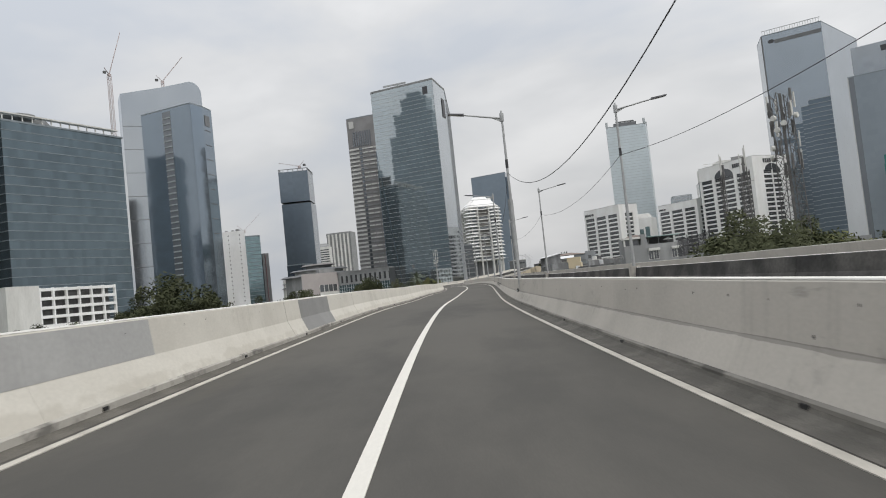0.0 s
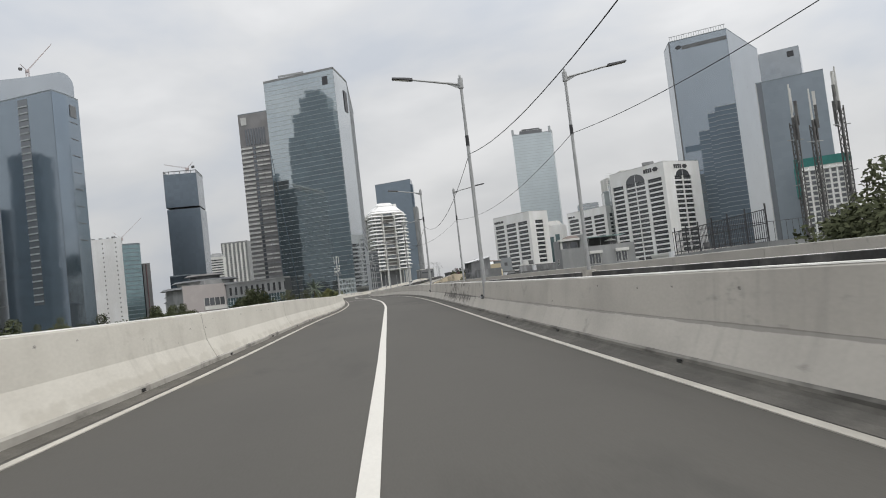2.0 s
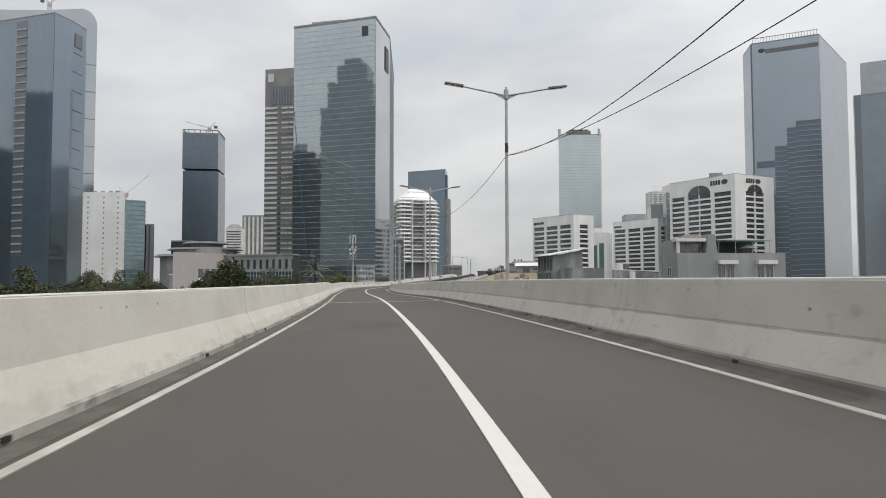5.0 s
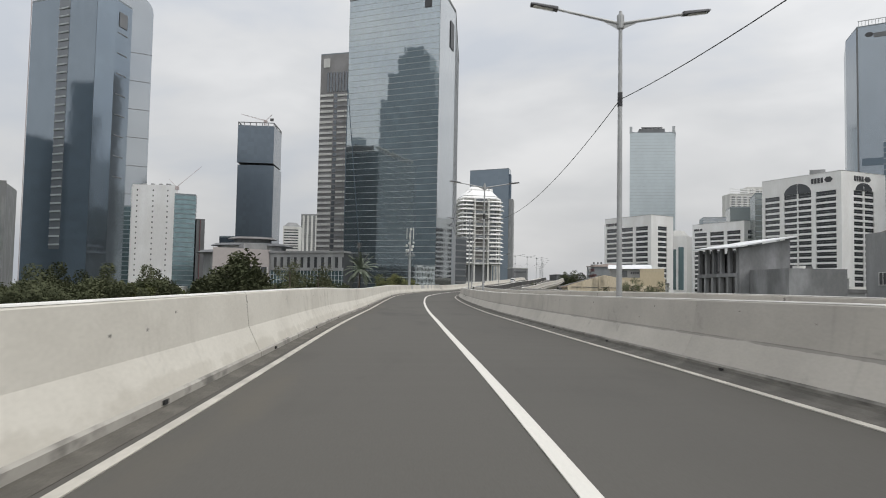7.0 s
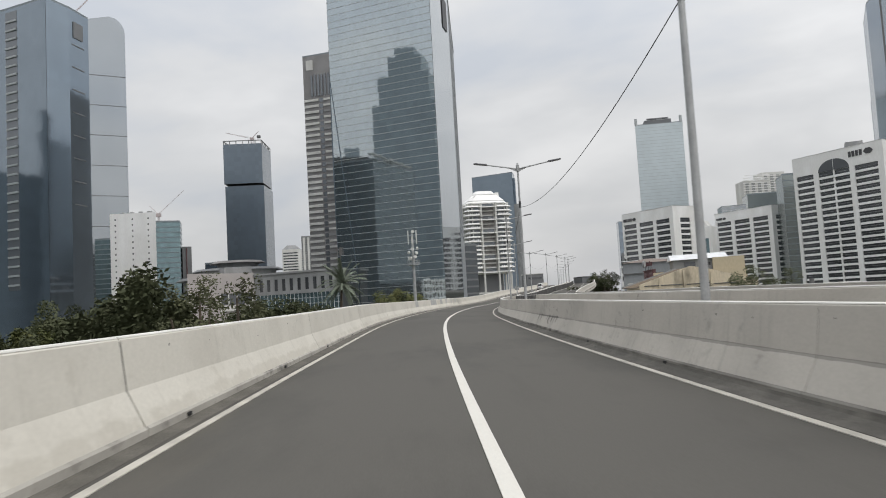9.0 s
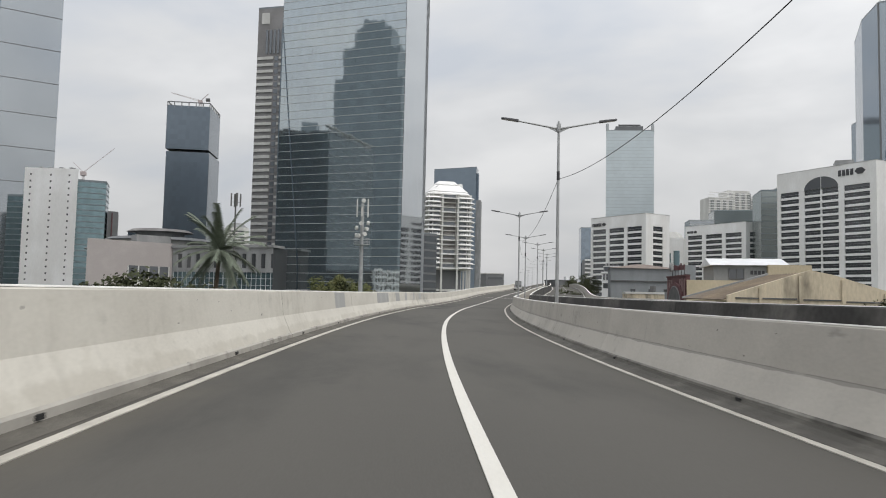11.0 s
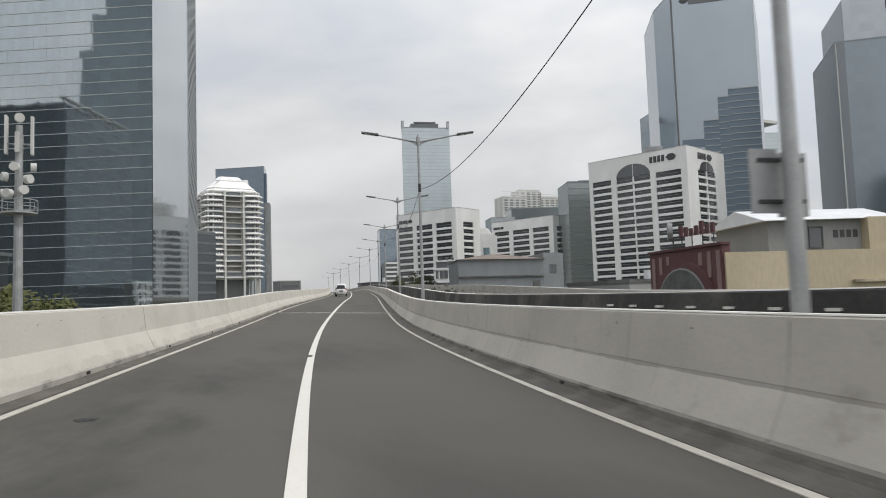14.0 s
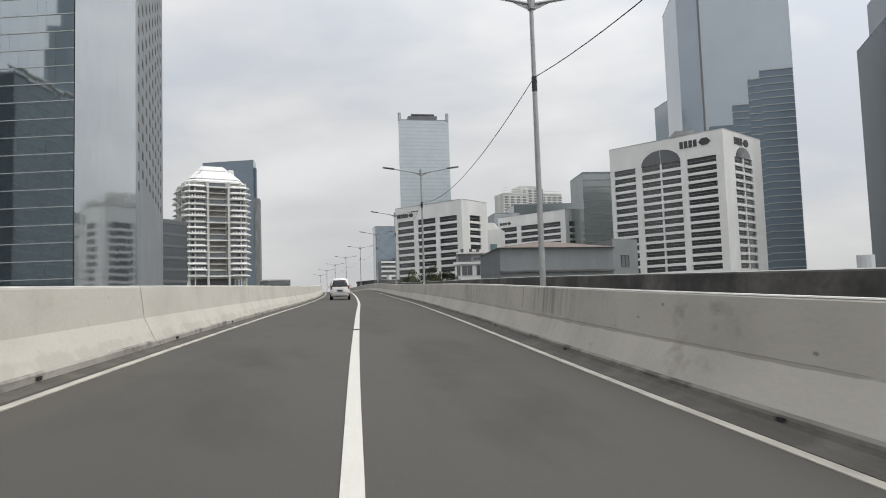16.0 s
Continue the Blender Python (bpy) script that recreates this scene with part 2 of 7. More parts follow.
STAINED = weathered("stained_concrete", (0.45, 0.425, 0.384), (0.35, 0.332, 0.3), (0.2, 0.19, 0.175), 0.9, 0.8, 16, 2.6, 0.60, 0.72, 0.5, (1, 1, 1.9))
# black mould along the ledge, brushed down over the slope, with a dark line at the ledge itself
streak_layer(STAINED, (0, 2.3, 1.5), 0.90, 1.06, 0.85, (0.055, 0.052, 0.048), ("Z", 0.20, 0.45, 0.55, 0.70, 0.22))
streak_layer(STAINED, (0, 3.5, 3.0), 0.88, 1.02, 0.5, (0.11, 0.105, 0.095))
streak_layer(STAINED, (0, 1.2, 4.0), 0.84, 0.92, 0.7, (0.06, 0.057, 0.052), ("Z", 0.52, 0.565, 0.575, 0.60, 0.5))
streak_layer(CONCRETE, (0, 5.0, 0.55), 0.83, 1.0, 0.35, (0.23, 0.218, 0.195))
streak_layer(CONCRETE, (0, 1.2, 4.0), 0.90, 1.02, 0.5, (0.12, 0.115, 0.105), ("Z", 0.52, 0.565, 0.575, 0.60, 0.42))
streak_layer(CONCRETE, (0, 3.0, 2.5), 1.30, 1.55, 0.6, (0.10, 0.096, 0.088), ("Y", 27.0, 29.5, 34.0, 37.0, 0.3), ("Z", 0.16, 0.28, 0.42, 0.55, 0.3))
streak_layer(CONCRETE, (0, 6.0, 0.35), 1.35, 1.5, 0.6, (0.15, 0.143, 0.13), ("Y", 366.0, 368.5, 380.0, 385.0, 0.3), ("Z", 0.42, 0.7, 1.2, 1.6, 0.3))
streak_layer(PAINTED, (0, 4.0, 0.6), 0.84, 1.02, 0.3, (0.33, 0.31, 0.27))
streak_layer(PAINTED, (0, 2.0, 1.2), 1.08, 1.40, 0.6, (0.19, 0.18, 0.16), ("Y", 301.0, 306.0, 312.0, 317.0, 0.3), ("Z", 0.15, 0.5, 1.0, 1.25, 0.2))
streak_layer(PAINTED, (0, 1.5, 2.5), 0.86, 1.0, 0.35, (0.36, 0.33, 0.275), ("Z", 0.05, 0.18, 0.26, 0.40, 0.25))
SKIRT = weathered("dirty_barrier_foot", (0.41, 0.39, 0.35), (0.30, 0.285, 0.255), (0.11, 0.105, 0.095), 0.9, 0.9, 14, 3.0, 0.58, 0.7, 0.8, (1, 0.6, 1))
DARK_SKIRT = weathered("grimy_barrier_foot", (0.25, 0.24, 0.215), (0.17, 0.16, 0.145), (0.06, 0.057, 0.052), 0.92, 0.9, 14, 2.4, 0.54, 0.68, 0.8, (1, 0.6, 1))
JOINT_WHITE = material("worn_joint_mortar", (0.46, 0.45, 0.43), 0.85, spread=0.15, scale=2.2, fine=20, second=(0.14, 0.135, 0.13), mix_at=(0.4, 0.5))
# black stain, with the narrow median gap's shade put into the colour
STAIN_AND_SHADE = material("stain_and_shade_concrete", (0.10, 0.096, 0.09), 0.95, spread=0.2, scale=0.6, fine=10, bump=0.2, second=(0.035, 0.034, 0.033))
CAP = material("barrier_top_paint", (0.74, 0.73, 0.69), 0.7, spread=0.05, scale=0.8, fine=20, second=(0.6, 0.59, 0.55))
RUBBER = material("rubber", (0.02, 0.02, 0.02), 0.9, spread=0.2)
WEATHERED_STEEL = material("weathered_mast_steel", (0.15, 0.148, 0.145), 0.75, 0.1, spread=0.1, scale=1.5, fine=20, second=(0.10, 0.097, 0.095))
GALV = material("galvanised_steel", (0.42, 0.43, 0.43), 0.5, 0.5, spread=0.06, scale=1.5, fine=25, second=(0.34, 0.345, 0.345))
DARK_STEEL = material("dark_steel", (0.07, 0.07, 0.075), 0.6, 0.4, spread=0.15)
LENS = material("lamp_lens", (0.7, 0.7, 0.68), 0.3, spread=0.03)
CABLE = material("black_cable", (0.025, 0.025, 0.027), 0.7, spread=0.1)
GROUND_M = material("city_ground", (0.16, 0.155, 0.14), 0.95, spread=0.2, scale=0.02, fine=0.4, second=(0.07, 0.09, 0.05), mix_at=(0.42, 0.55))
WHITE_WALL = material("white_facade", (0.85, 0.85, 0.845), 0.7, spread=0.03, scale=0.08, fine=1.2, second=(0.76, 0.755, 0.74), stretch=(1, 1, 0.4))
OFF_WHITE = material("offwhite_facade", (0.66, 0.655, 0.63), 0.75, spread=0.05, scale=0.1, fine=1.5, second=(0.55, 0.545, 0.52), stretch=(1, 1, 0.3))
GREY_WALL = material("grey_render", (0.30, 0.305, 0.305), 0.85, spread=0.06, scale=0.25, fine=5, second=(0.235, 0.24, 0.24), stretch=(1, 1, 0.35))
# plain taupe; in the terraced tower's recesses it stands for shade
SHADED_WALL = material("taupe_and_recess_shade", (0.29, 0.275, 0.268), 0.85, spread=0.08, scale=0.2, fine=2, second=(0.21, 0.2, 0.196))
DARK_GREY = material("dark_grey_wall", (0.14, 0.14, 0.14), 0.85, spread=0.12, scale=0.4, fine=6, second=(0.09, 0.09, 0.09))
CREAM = material("cream_render", (0.62, 0.53, 0.38), 0.85, spread=0.06, scale=0.18, fine=4, second=(0.50, 0.425, 0.30), stretch=(1, 1, 0.4))
CREAM_OLD = material("weathered_cream_render", (0.56, 0.485, 0.36), 0.9, spread=0.1, scale=0.45, fine=5, second=(0.24, 0.21, 0.16), stretch=(1, 1, 0.35), mix_at=(0.35, 0.5))
BROWN_ROOF = material("brown_roof_sheet", (0.21, 0.165, 0.115), 0.85, spread=0.1, scale=0.3, fine=6, second=(0.15, 0.12, 0.09))
RED_WALL = material("dark_red_render", (0.122, 0.057, 0.06), 0.75, spread=0.1, scale=0.5, fine=6, second=(0.105, 0.045, 0.048))
PINK_STRIPE = material("pale_stripe", (0.27, 0.18, 0.175), 0.8, spread=0.05)
TILE_ROOF = material("clay_tile_roof", (0.23, 0.185, 0.155), 0.85, spread=0.15, scale=0.5, fine=7, second=(0.17, 0.14, 0.125))
SHEET = material("white_roof_sheet", (0.72, 0.73, 0.74), 0.5, 0.1, spread=0.04, scale=0.5, fine=8, second=(0.62, 0.63, 0.64))
TEAL = material("teal_sheet", (0.03, 0.185, 0.165), 0.6, spread=0.08, scale=0.3, fine=4)
WINDOW = facade_glass("dark_window_glass", (0.125, 0.13, 0.137), 0.12, 0.5, 0.25)
BROWN_STONE = material("brown_granite", (0.262, 0.256, 0.255), 0.5, spread=0.08, scale=0.1, fine=2, second=(0.20, 0.194, 0.192))
SLATE = material("slate_panel", (0.16, 0.165, 0.17), 0.5, spread=0.06, scale=0.1, fine=2)
MIRROR_GLASS = facade_glass("grey_green_mirror_glass", (0.475, 0.525, 0.54), 0.03, 0.92, 0.03)
PALE_GLASS = facade_glass("pale_mirror_glass", (0.46, 0.495, 0.52), 0.05, 0.9, 0.02)
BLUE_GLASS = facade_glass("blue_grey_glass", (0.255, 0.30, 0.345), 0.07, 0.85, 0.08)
NAVY_GLASS = facade_glass("navy_glass", (0.145, 0.176, 0.208), 0.2, 0.7, 0.06)
GREY_GLASS = facade_glass("grey_glass", (0.36, 0.385, 0.405), 0.08, 0.85, 0.04)
# distance haze is put into this glass colour
HAZE_TINTED_GLASS = facade_glass("haze_paled_blue_glass", (0.52, 0.575, 0.595), 0.35, 0.7, 0.025)
# dark tint, used too for reflections painted on two towers
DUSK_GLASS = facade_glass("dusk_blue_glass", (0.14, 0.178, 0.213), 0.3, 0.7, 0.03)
TEAL_GLASS = facade_glass("teal_glass", (0.20, 0.285, 0.305), 0.15, 0.7, 0.14)
DARK_GLASS = facade_glass("dark_green_glass", (0.11, 0.145, 0.165), 0.12, 0.7, 0.16)
CORE = material("dark_core", (0.06, 0.065, 0.07), 0.7, spread=0.1, scale=0.1)
BAND = material("pale_metal_band", (0.55, 0.57, 0.58), 0.5, 0.3, spread=0.04)
DIM_BAND = material("dim_metal_band", (0.22, 0.25, 0.27), 0.5, 0.3, spread=0.06)
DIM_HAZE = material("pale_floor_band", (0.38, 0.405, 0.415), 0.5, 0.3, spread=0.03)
SLATE_GLASS = facade_glass("slate_glass", (0.19, 0.205, 0.22), 0.25, 0.6, 0.03)
BLUE_GREY_RENDER = material("blue_grey_render", (0.225, 0.24, 0.25), 0.85, spread=0.05, scale=0.3, fine=4, second=(0.20, 0.213, 0.222), stretch=(1, 1, 0.4))
GREY_SHED = material("grey_block_render", (0.27, 0.275, 0.28), 0.9, spread=0.08, scale=0.4, fine=5, second=(0.155, 0.158, 0.16), stretch=(1, 1, 0.5))
TURQUOISE = material("faded_turquoise_sheet", (0.42, 0.56, 0.55), 0.6, spread=0.05, scale=0.4, fine=6)
DIM_TOWER = facade_glass("dull_dark_glass", (0.28, 0.33, 0.365), 0.5, 0.25, 0.10)
SIDE_CLADDING = material("grey_side_cladding", (0.275, 0.292, 0.305), 0.62, spread=0.05, scale=0.1, fine=2, spec=0.25)
GREEN_GREY_GLASS = facade_glass("green_grey_glass", (0.28, 0.31, 0.305), 0.2, 0.7, 0.04)
TWIN_FRONT = facade_glass("dusky_blue_glass", (0.225, 0.268, 0.31), 0.07, 0.85, 0.03)
TWIN_SIDE = facade_glass("steel_blue_glass", (0.255, 0.30, 0.34), 0.08, 0.85, 0.025)
FACET_GLASS = facade_glass("soft_blue_glass", (0.22, 0.265, 0.31), 0.35, 0.7, 0.03)
SHOULDER_GLASS = facade_glass("deep_grey_blue_glass", (0.26, 0.295, 0.325), 0.3, 0.7, 0.03)
TALL_GLASS = facade_glass("smooth_grey_glass", (0.34, 0.38, 0.415), 0.22, 0.8, 0.015)
SIDE_GLASS = facade_glass("pale_side_glass", (0.39, 0.415, 0.433), 0.3, 0.75, 0.015)
LETTER = material("dark_sign_metal", (0.06, 0.06, 0.065), 0.5, spread=0.05)
RED_SIGN = material("red_sign", (0.10, 0.04, 0.045), 0.5, spread=0.05)
CRANE_PAINT = material("crane_paint", (0.50, 0.43, 0.42), 0.6, spread=0.1)
LEAF = material("leaves", (0.09, 0.097, 0.055), 0.95, spread=0.25, scale=0.35, fine=3, second=(0.058, 0.066, 0.036), spec=0.12, per_piece=0.15)
LEAF_MID = material("mid_green_fronds", (0.21, 0.245, 0.19), 0.75, spread=0.2, scale=0.5, fine=3, second=(0.12, 0.14, 0.10))
LEAF_OLIVE = material("olive_leaves", (0.125, 0.13, 0.075), 0.9, spread=0.25, scale=0.35, fine=3, second=(0.08, 0.085, 0.05), spec=0.12, per_piece=0.12)
LEAF_PALE = material("yellow_green_leaves", (0.135, 0.135, 0.058), 0.8, spread=0.25, scale=0.35, fine=3, second=(0.09, 0.10, 0.04), spec=0.12, per_piece=0.1)
BARK = material("bark", (0.12, 0.095, 0.07), 0.9, spread=0.2, scale=2, fine=12, bump=0.5)
CAR_WHITE = material("white_car_paint", (0.78, 0.78, 0.77), 0.25, spread=0.02, scale=0.5)
CAR_GLASS = material("car_glass", (0.02, 0.022, 0.025), 0.08, spread=0.1)
TAIL_RED = material("tail_lamp_red", (0.26, 0.02, 0.02), 0.2, spread=0.05)
RIM = material("wheel_metal", (0.45, 0.45, 0.46), 0.35, 0.8, spread=0.05)

# ---- mesh helpers ----


class Shape:
    """Collects vertices and faces, in world places, for one mesh."""

    def __init__(self):
        self.v, self.f, self.smooth, self.strip = [], [], False, []

    def add(self, verts, faces):
        n = len(self.v)
        self.v += [tuple(p) for p in verts]
        self.f += [tuple(i + n for i in f) for f in faces]
        return self

    def box(self, cx, cy, cz, sx, sy, sz, turn=0.0, taper=1.0):
        c, s = math.cos(turn), math.sin(turn)
        pts = []
        for dz in (-0.5, 0.5):
            k = taper if dz > 0 else 1.0
            for dx, dy in ((-0.5, -0.5), (0.5, -0.5), (0.5, 0.5), (-0.5, 0.5)):
                x, y = dx * sx * k, dy * sy * k
                pts.append((cx + c * x - s * y, cy + s * x + c * y, cz + dz * sz))
        return self.add(pts, [(3, 2, 1, 0), (4, 5, 6, 7), (0, 1, 5, 4), (1, 2, 6, 5), (2, 3, 7, 6), (3, 0, 4, 7)])

    def prism(self, fp, z0, z1, top=None):
        n = len(fp)
        top = top or fp
        pts = [(x, y, z0) for x, y in fp] + [(x, y, z1) for x, y in top]
        faces = [tuple(range(n - 1, -1, -1)), tuple(range(n, 2 * n))]
        faces += [(i, (i + 1) % n, n + (i + 1) % n, n + i) for i in range(n)]
        return self.add(pts, faces)

    def tube(self, a, b, ra, rb=None, n=8):
        a, b = Vector(a), Vector(b)
        rb = ra if rb is None else rb
        d = (b - a).normalized()
        u = d.orthogonal().normalized()
        w = d.cross(u)
        ring = [(math.cos(2 * math.pi * i / n), math.sin(2 * math.pi * i / n)) for i in range(n)]
        pts = [a + (u * p + w * q) * ra for p, q in ring] + [b + (u * p + w * q) * rb for p, q in ring]
        faces = [(i, (i + 1) % n, n + (i + 1) % n, n + i) for i in range(n)]
        faces += [tuple(range(n - 1, -1, -1)), tuple(range(n, 2 * n))]
        return self.add(pts, faces)

    def rope(self, pts, r, n=5):
        """One round rope through the points."""
        base = len(self.v)
        pts = [Vector(p) for p in pts]
        for i, p in enumerate(pts):
            d = (pts[min(i + 1, len(pts) - 1)] - pts[max(i - 1, 0)]).normalized()
            u = d.cross(Vector((0.3, 0.2, 1.0))).normalized()
            w = d.cross(u)
            self.v += [tuple(p + u * (r * math.cos(2 * math.pi * k / n)) + w * (r * math.sin(2 * math.pi * k / n))) for k in range(n)]
        for i in range(len(pts) - 1):
            for k in range(n):
                a, b = base + i * n + k, base + i * n + (k + 1) % n
                self.f.append((a, b, b + n, a + n))
        return self

    def wall_box(self, p0, p1, u0, u1, z0, z1, out0, out1):
        """A box on the wall from p0 to p1 (its outside on the right hand), from u0 to u1 along it and out0 to out1 outwards."""
        (x0, y0), (x1, y1) = p0, p1
        ln = math.hypot(x1 - x0, y1 - y0)
        ax, ay = (x1 - x0) / ln, (y1 - y0) / ln
        nx, ny = ay, -ax
        pts = []
        for z in (z0, z1):
            for u, o in ((u0, out0), (u0, out1), (u1, out1), (u1, out0)):
                pts.append((x0 + ax * u + nx * o, y0 + ay * u + ny * o, z))
        return self.add(pts, [(3, 2, 1, 0), (4, 5, 6, 7), (0, 1, 5, 4), (1, 2, 6, 5), (2, 3, 7, 6), (3, 0, 4, 7)])


def part(name, shape, mat, parent=None, label=""):
    """One mesh object, under a thing or a part."""
    me = bpy.data.meshes.new(name)
    origin = Vector((0, 0, 0))
    up = parent
    while up is not None:
        origin += up.location
        up = up.parent
    me.from_pydata([(x - origin.x, y - origin.y, z - origin.z) for x, y, z in shape.v], [], shape.f)
    me.validate()
    bm = bmesh.new()
    bm.from_mesh(me)
    bmesh.ops.recalc_face_normals(bm, faces=bm.faces)
    bm.to_mesh(me)
    bm.free()
    if shape.strip and len(shape.strip) == 3 * len(me.vertices):
        me.attributes.new("strip", "FLOAT_VECTOR", "POINT").data.foreach_set("vector", shape.strip)
    if shape.smooth:
        for p in me.polygons:
            p.use_smooth = True
    me.materials.append(mat)
    ob = new(name, me)
    if parent is not None:
        ob.parent = parent
    if label:
        ob["label"] = label
    return ob


def thing(name, at, label, category, group="", kind=""):
    ob = new(name)
    ob.empty_display_size = 0.5
    ob.location = at
    return tagged(ob, label, category, group, kind)


def wall_len(p0, p1):
    return math.hypot(p1[0] - p0[0], p1[1] - p0[1])


def glass_wall(root, p0, p1, z0, z1, cw, ch, mat, tilt=0.003, band=None, band_h=0.25, band_out=0.12, seed=1, every=1, name="glazing", joint=0.0, proud=0.09):
    """Panes of a curtain wall, each leaning a trace of its own, and the bands at the floors."""
    rnd = random.Random(seed)
    ln = wall_len(p0, p1)
    nu, nz = max(1, round(ln / cw)), max(1, round((z1 - z0) / ch))
    du, dz = ln / nu, (z1 - z0) / nz
    ax, ay = (p1[0] - p0[0]) / ln, (p1[1] - p0[1]) / ln
    nx, ny = ay, -ax
    s = Shape()
    for i in range(nu):
        for j in range(nz):
            a, b = rnd.gauss(0, tilt), rnd.gauss(0, tilt)
            pts = []
            for u, v in ((0, 0), (1, 0), (1, 1), (0, 1)):
                o = proud + a * (u - 0.5) * du + b * (v - 0.5) * dz
                uu = (i + u) * du + joint * (0.5 - u)
                pts.append((p0[0] + ax * uu + nx * o, p0[1] + ay * uu + ny * o, z0 + (j + v) * dz))
            s.add(pts, [(0, 1, 2, 3)])
    me = part(name, s, mat, root)
    me["kind"] = "stuff"
    # keep the panes facing outwards
    for p in me.data.polygons:
        if p.normal.x * nx + p.normal.y * ny < 0:
            p.flip()
    if band:
        for j in range(0, nz + 1, every):
            z = z0 + j * dz
            part("floor_band", Shape().wall_box(p0, p1, 0, ln, z - band_h / 2, z + band_h / 2, 0.0, band_out + 0.09), band, root)
    return du, dz


def glass_tower(name, label, fp, z1, mats, cw=3.0, ch=4.0, bands=None, tilt=0.003, band_h=0.25, category="tower", z0=GROUND, body=None, roof=True, every=1):
    """A tower on the footprint fp; mats gives each wall's glass, bands each wall's band or None."""
    root = thing(name, (fp[0][0], fp[0][1], z0), label, category)
    part("body", Shape().prism(fp, z0, z1), body or CORE, root)
    n = len(fp)
    for i in range(n):
        mt = mats[i % len(mats)]
        if mt is None:
            continue
        bd = bands[i % len(bands)] if bands else None
        glass_wall(root, fp[i], fp[(i + 1) % n], z0 + 1, z1, cw, ch, mt, tilt, bd, band_h, seed=i + int(abs(fp[0][0])), every=every)
    if roof:
        cx, cy = sum(p[0] for p in fp) / n, sum(p[1] for p in fp) / n
        ring = [(cx + (x - cx) * 1.003, cy + (y - cy) * 1.003) for x, y in fp]
        part("parapet", Shape().prism(ring, z1, z1 + 1.0), DIM_BAND, root)
    return root

# ---- the line of the flyover ----
Y0, STEP = -60.0, 20.0
ROAD_X = [0.6, 0.3, -0.17, -0.73, -0.85, -0.49, 0.41, 1.35, 2.23, 2.70, 2.63, 2.24, 1.55, 0.92, 0.51, 0.52, 1.21, 2.75, 5.33, 8.58, 12.59, 17.36, 22.35, 27.4, 32.2,
          36.8, 41.0, 44.9, 48.2, 51.2, 53.9, 56.6, 59.2, 61.8, 64.4, 67.0, 69.6]
ROAD_Z = [-0.5, -0.36, -0.22, -0.09, 0.11, 0.29, 0.40, 0.60, 0.74, 0.92, 1.08, 1.22, 1.28, 1.28, 1.43, 1.63, 1.725, 1.875, 2.07, 2.235, 2.63, 3.36, 4.07, 4.69, 5.3,
          6.0, 6.75, 7.3, 7.6, 7.85, 8.0, 8.15, 8.25, 8.3, 8.3, 8.2, 8.0]
ROAD_B = [-0.031, -0.031, -0.031, -0.035, -0.024, -0.027, -0.019, -0.015, 0.007, 0.019, 0.021, 0.012, -0.01, -0.007, -0.01, -0.022, -0.031, -0.027, -0.024, -0.025, -0.032,
          -0.038, -0.022, -0.013, -0.008, -0.007, -0.005, -0.004, -0.003, -0.003, 0, 0, 0, 0, 0, 0, 0]


def glide(values, y):
    u = min(max((y - Y0) / STEP, 0.0), len(values) - 1.001)
    i = int(u)
    f = u - i
    a, b = values[max(i - 1, 0)], values[i]
    c, d = values[i + 1], values[min(i + 2, len(values) - 1)]
    return b + 0.5 * f * (c - a + f * (2 * a - 5 * b + 4 * c - d + f * (3 * (b - c) + d - a)))


def on_road(y, lat, up=0.0):
    """The place at lat metres to the right of the centre line and up over the carriageway."""
    x, z, b = glide(ROAD_X, y), glide(ROAD_Z, y), glide(ROAD_B, y)
    h = (glide(ROAD_X, y + 1) - glide(ROAD_X, y - 1)) / 2
    k = 1 / math.sqrt(1 + h * h)
    return (x + lat * k, y - lat * h * k, z + b * lat + up)


def median_lat(y):
    """How far to the right the other carriageway's near barrier stands."""
    pts = ((-60, 13.5), (0, 11.8), (38, 10.4), (75, 8.9), (108, 7.2), (142, 5.95), (170, 5.75), (440, 5.75), (520, 6.3), (660, 9.0))
    for (ya, a), (yb, b) in zip(pts, pts[1:]):
        if y <= yb:
            f = (y - ya) / (yb - ya)
            f = f * f * (3 - 2 * f) if (yb - ya) > 40 else f
            return a + (b - a) * max(0, f)
    return pts[-1][1]


def on_other(y, lat, up=0.0):
    """The same for the other carriageway: lat from its near barrier's middle."""
    x, yy, z = on_road(y, median_lat(y) + lat)
    return (x, yy, glide(ROAD_Z, y) + glide(ROAD_B, y) * 1.0 + 0.12 - 0.012 * lat + up)


def sweep(profile, y0, y1, step, place, closed=True):
    """A long body: the profile (lat, up) carried along the line."""
    s = Shape()
    n = len(profile)
    k = max(1, math.ceil((y1 - y0) / step))
    for i in range(k + 1):
        y = y0 + (y1 - y0) * i / k
        s.v += [place(y, a, b) for a, b in profile]
        s.strip += [c for a, b in profile for c in (a, y, b)]
    for i in range(k):
        for j in range(n if closed else n - 1):
            a, b = i * n + j, i * n + (j + 1) % n
            s.f.append((a, b, b + n, a + n))
    if closed:
        s.f += [tuple(range(n)), tuple(range(k * n + n - 1, k * n - 1, -1))]
    return s


YA, YB = -58.0, 655.0
JOINTS = (-45.0, 155.0, 355.0, 555.0)

# ---- ground and decks ----
ground = part("ground", Shape().add([(-4500, -4500, GROUND), (4500, -4500, GROUND), (4500, 4500, GROUND), (-4500, 4500, GROUND)], [(0, 1, 2, 3)]), GROUND_M)
tagged(ground, "grey and green city ground below the flyover", "ground", kind="structure")

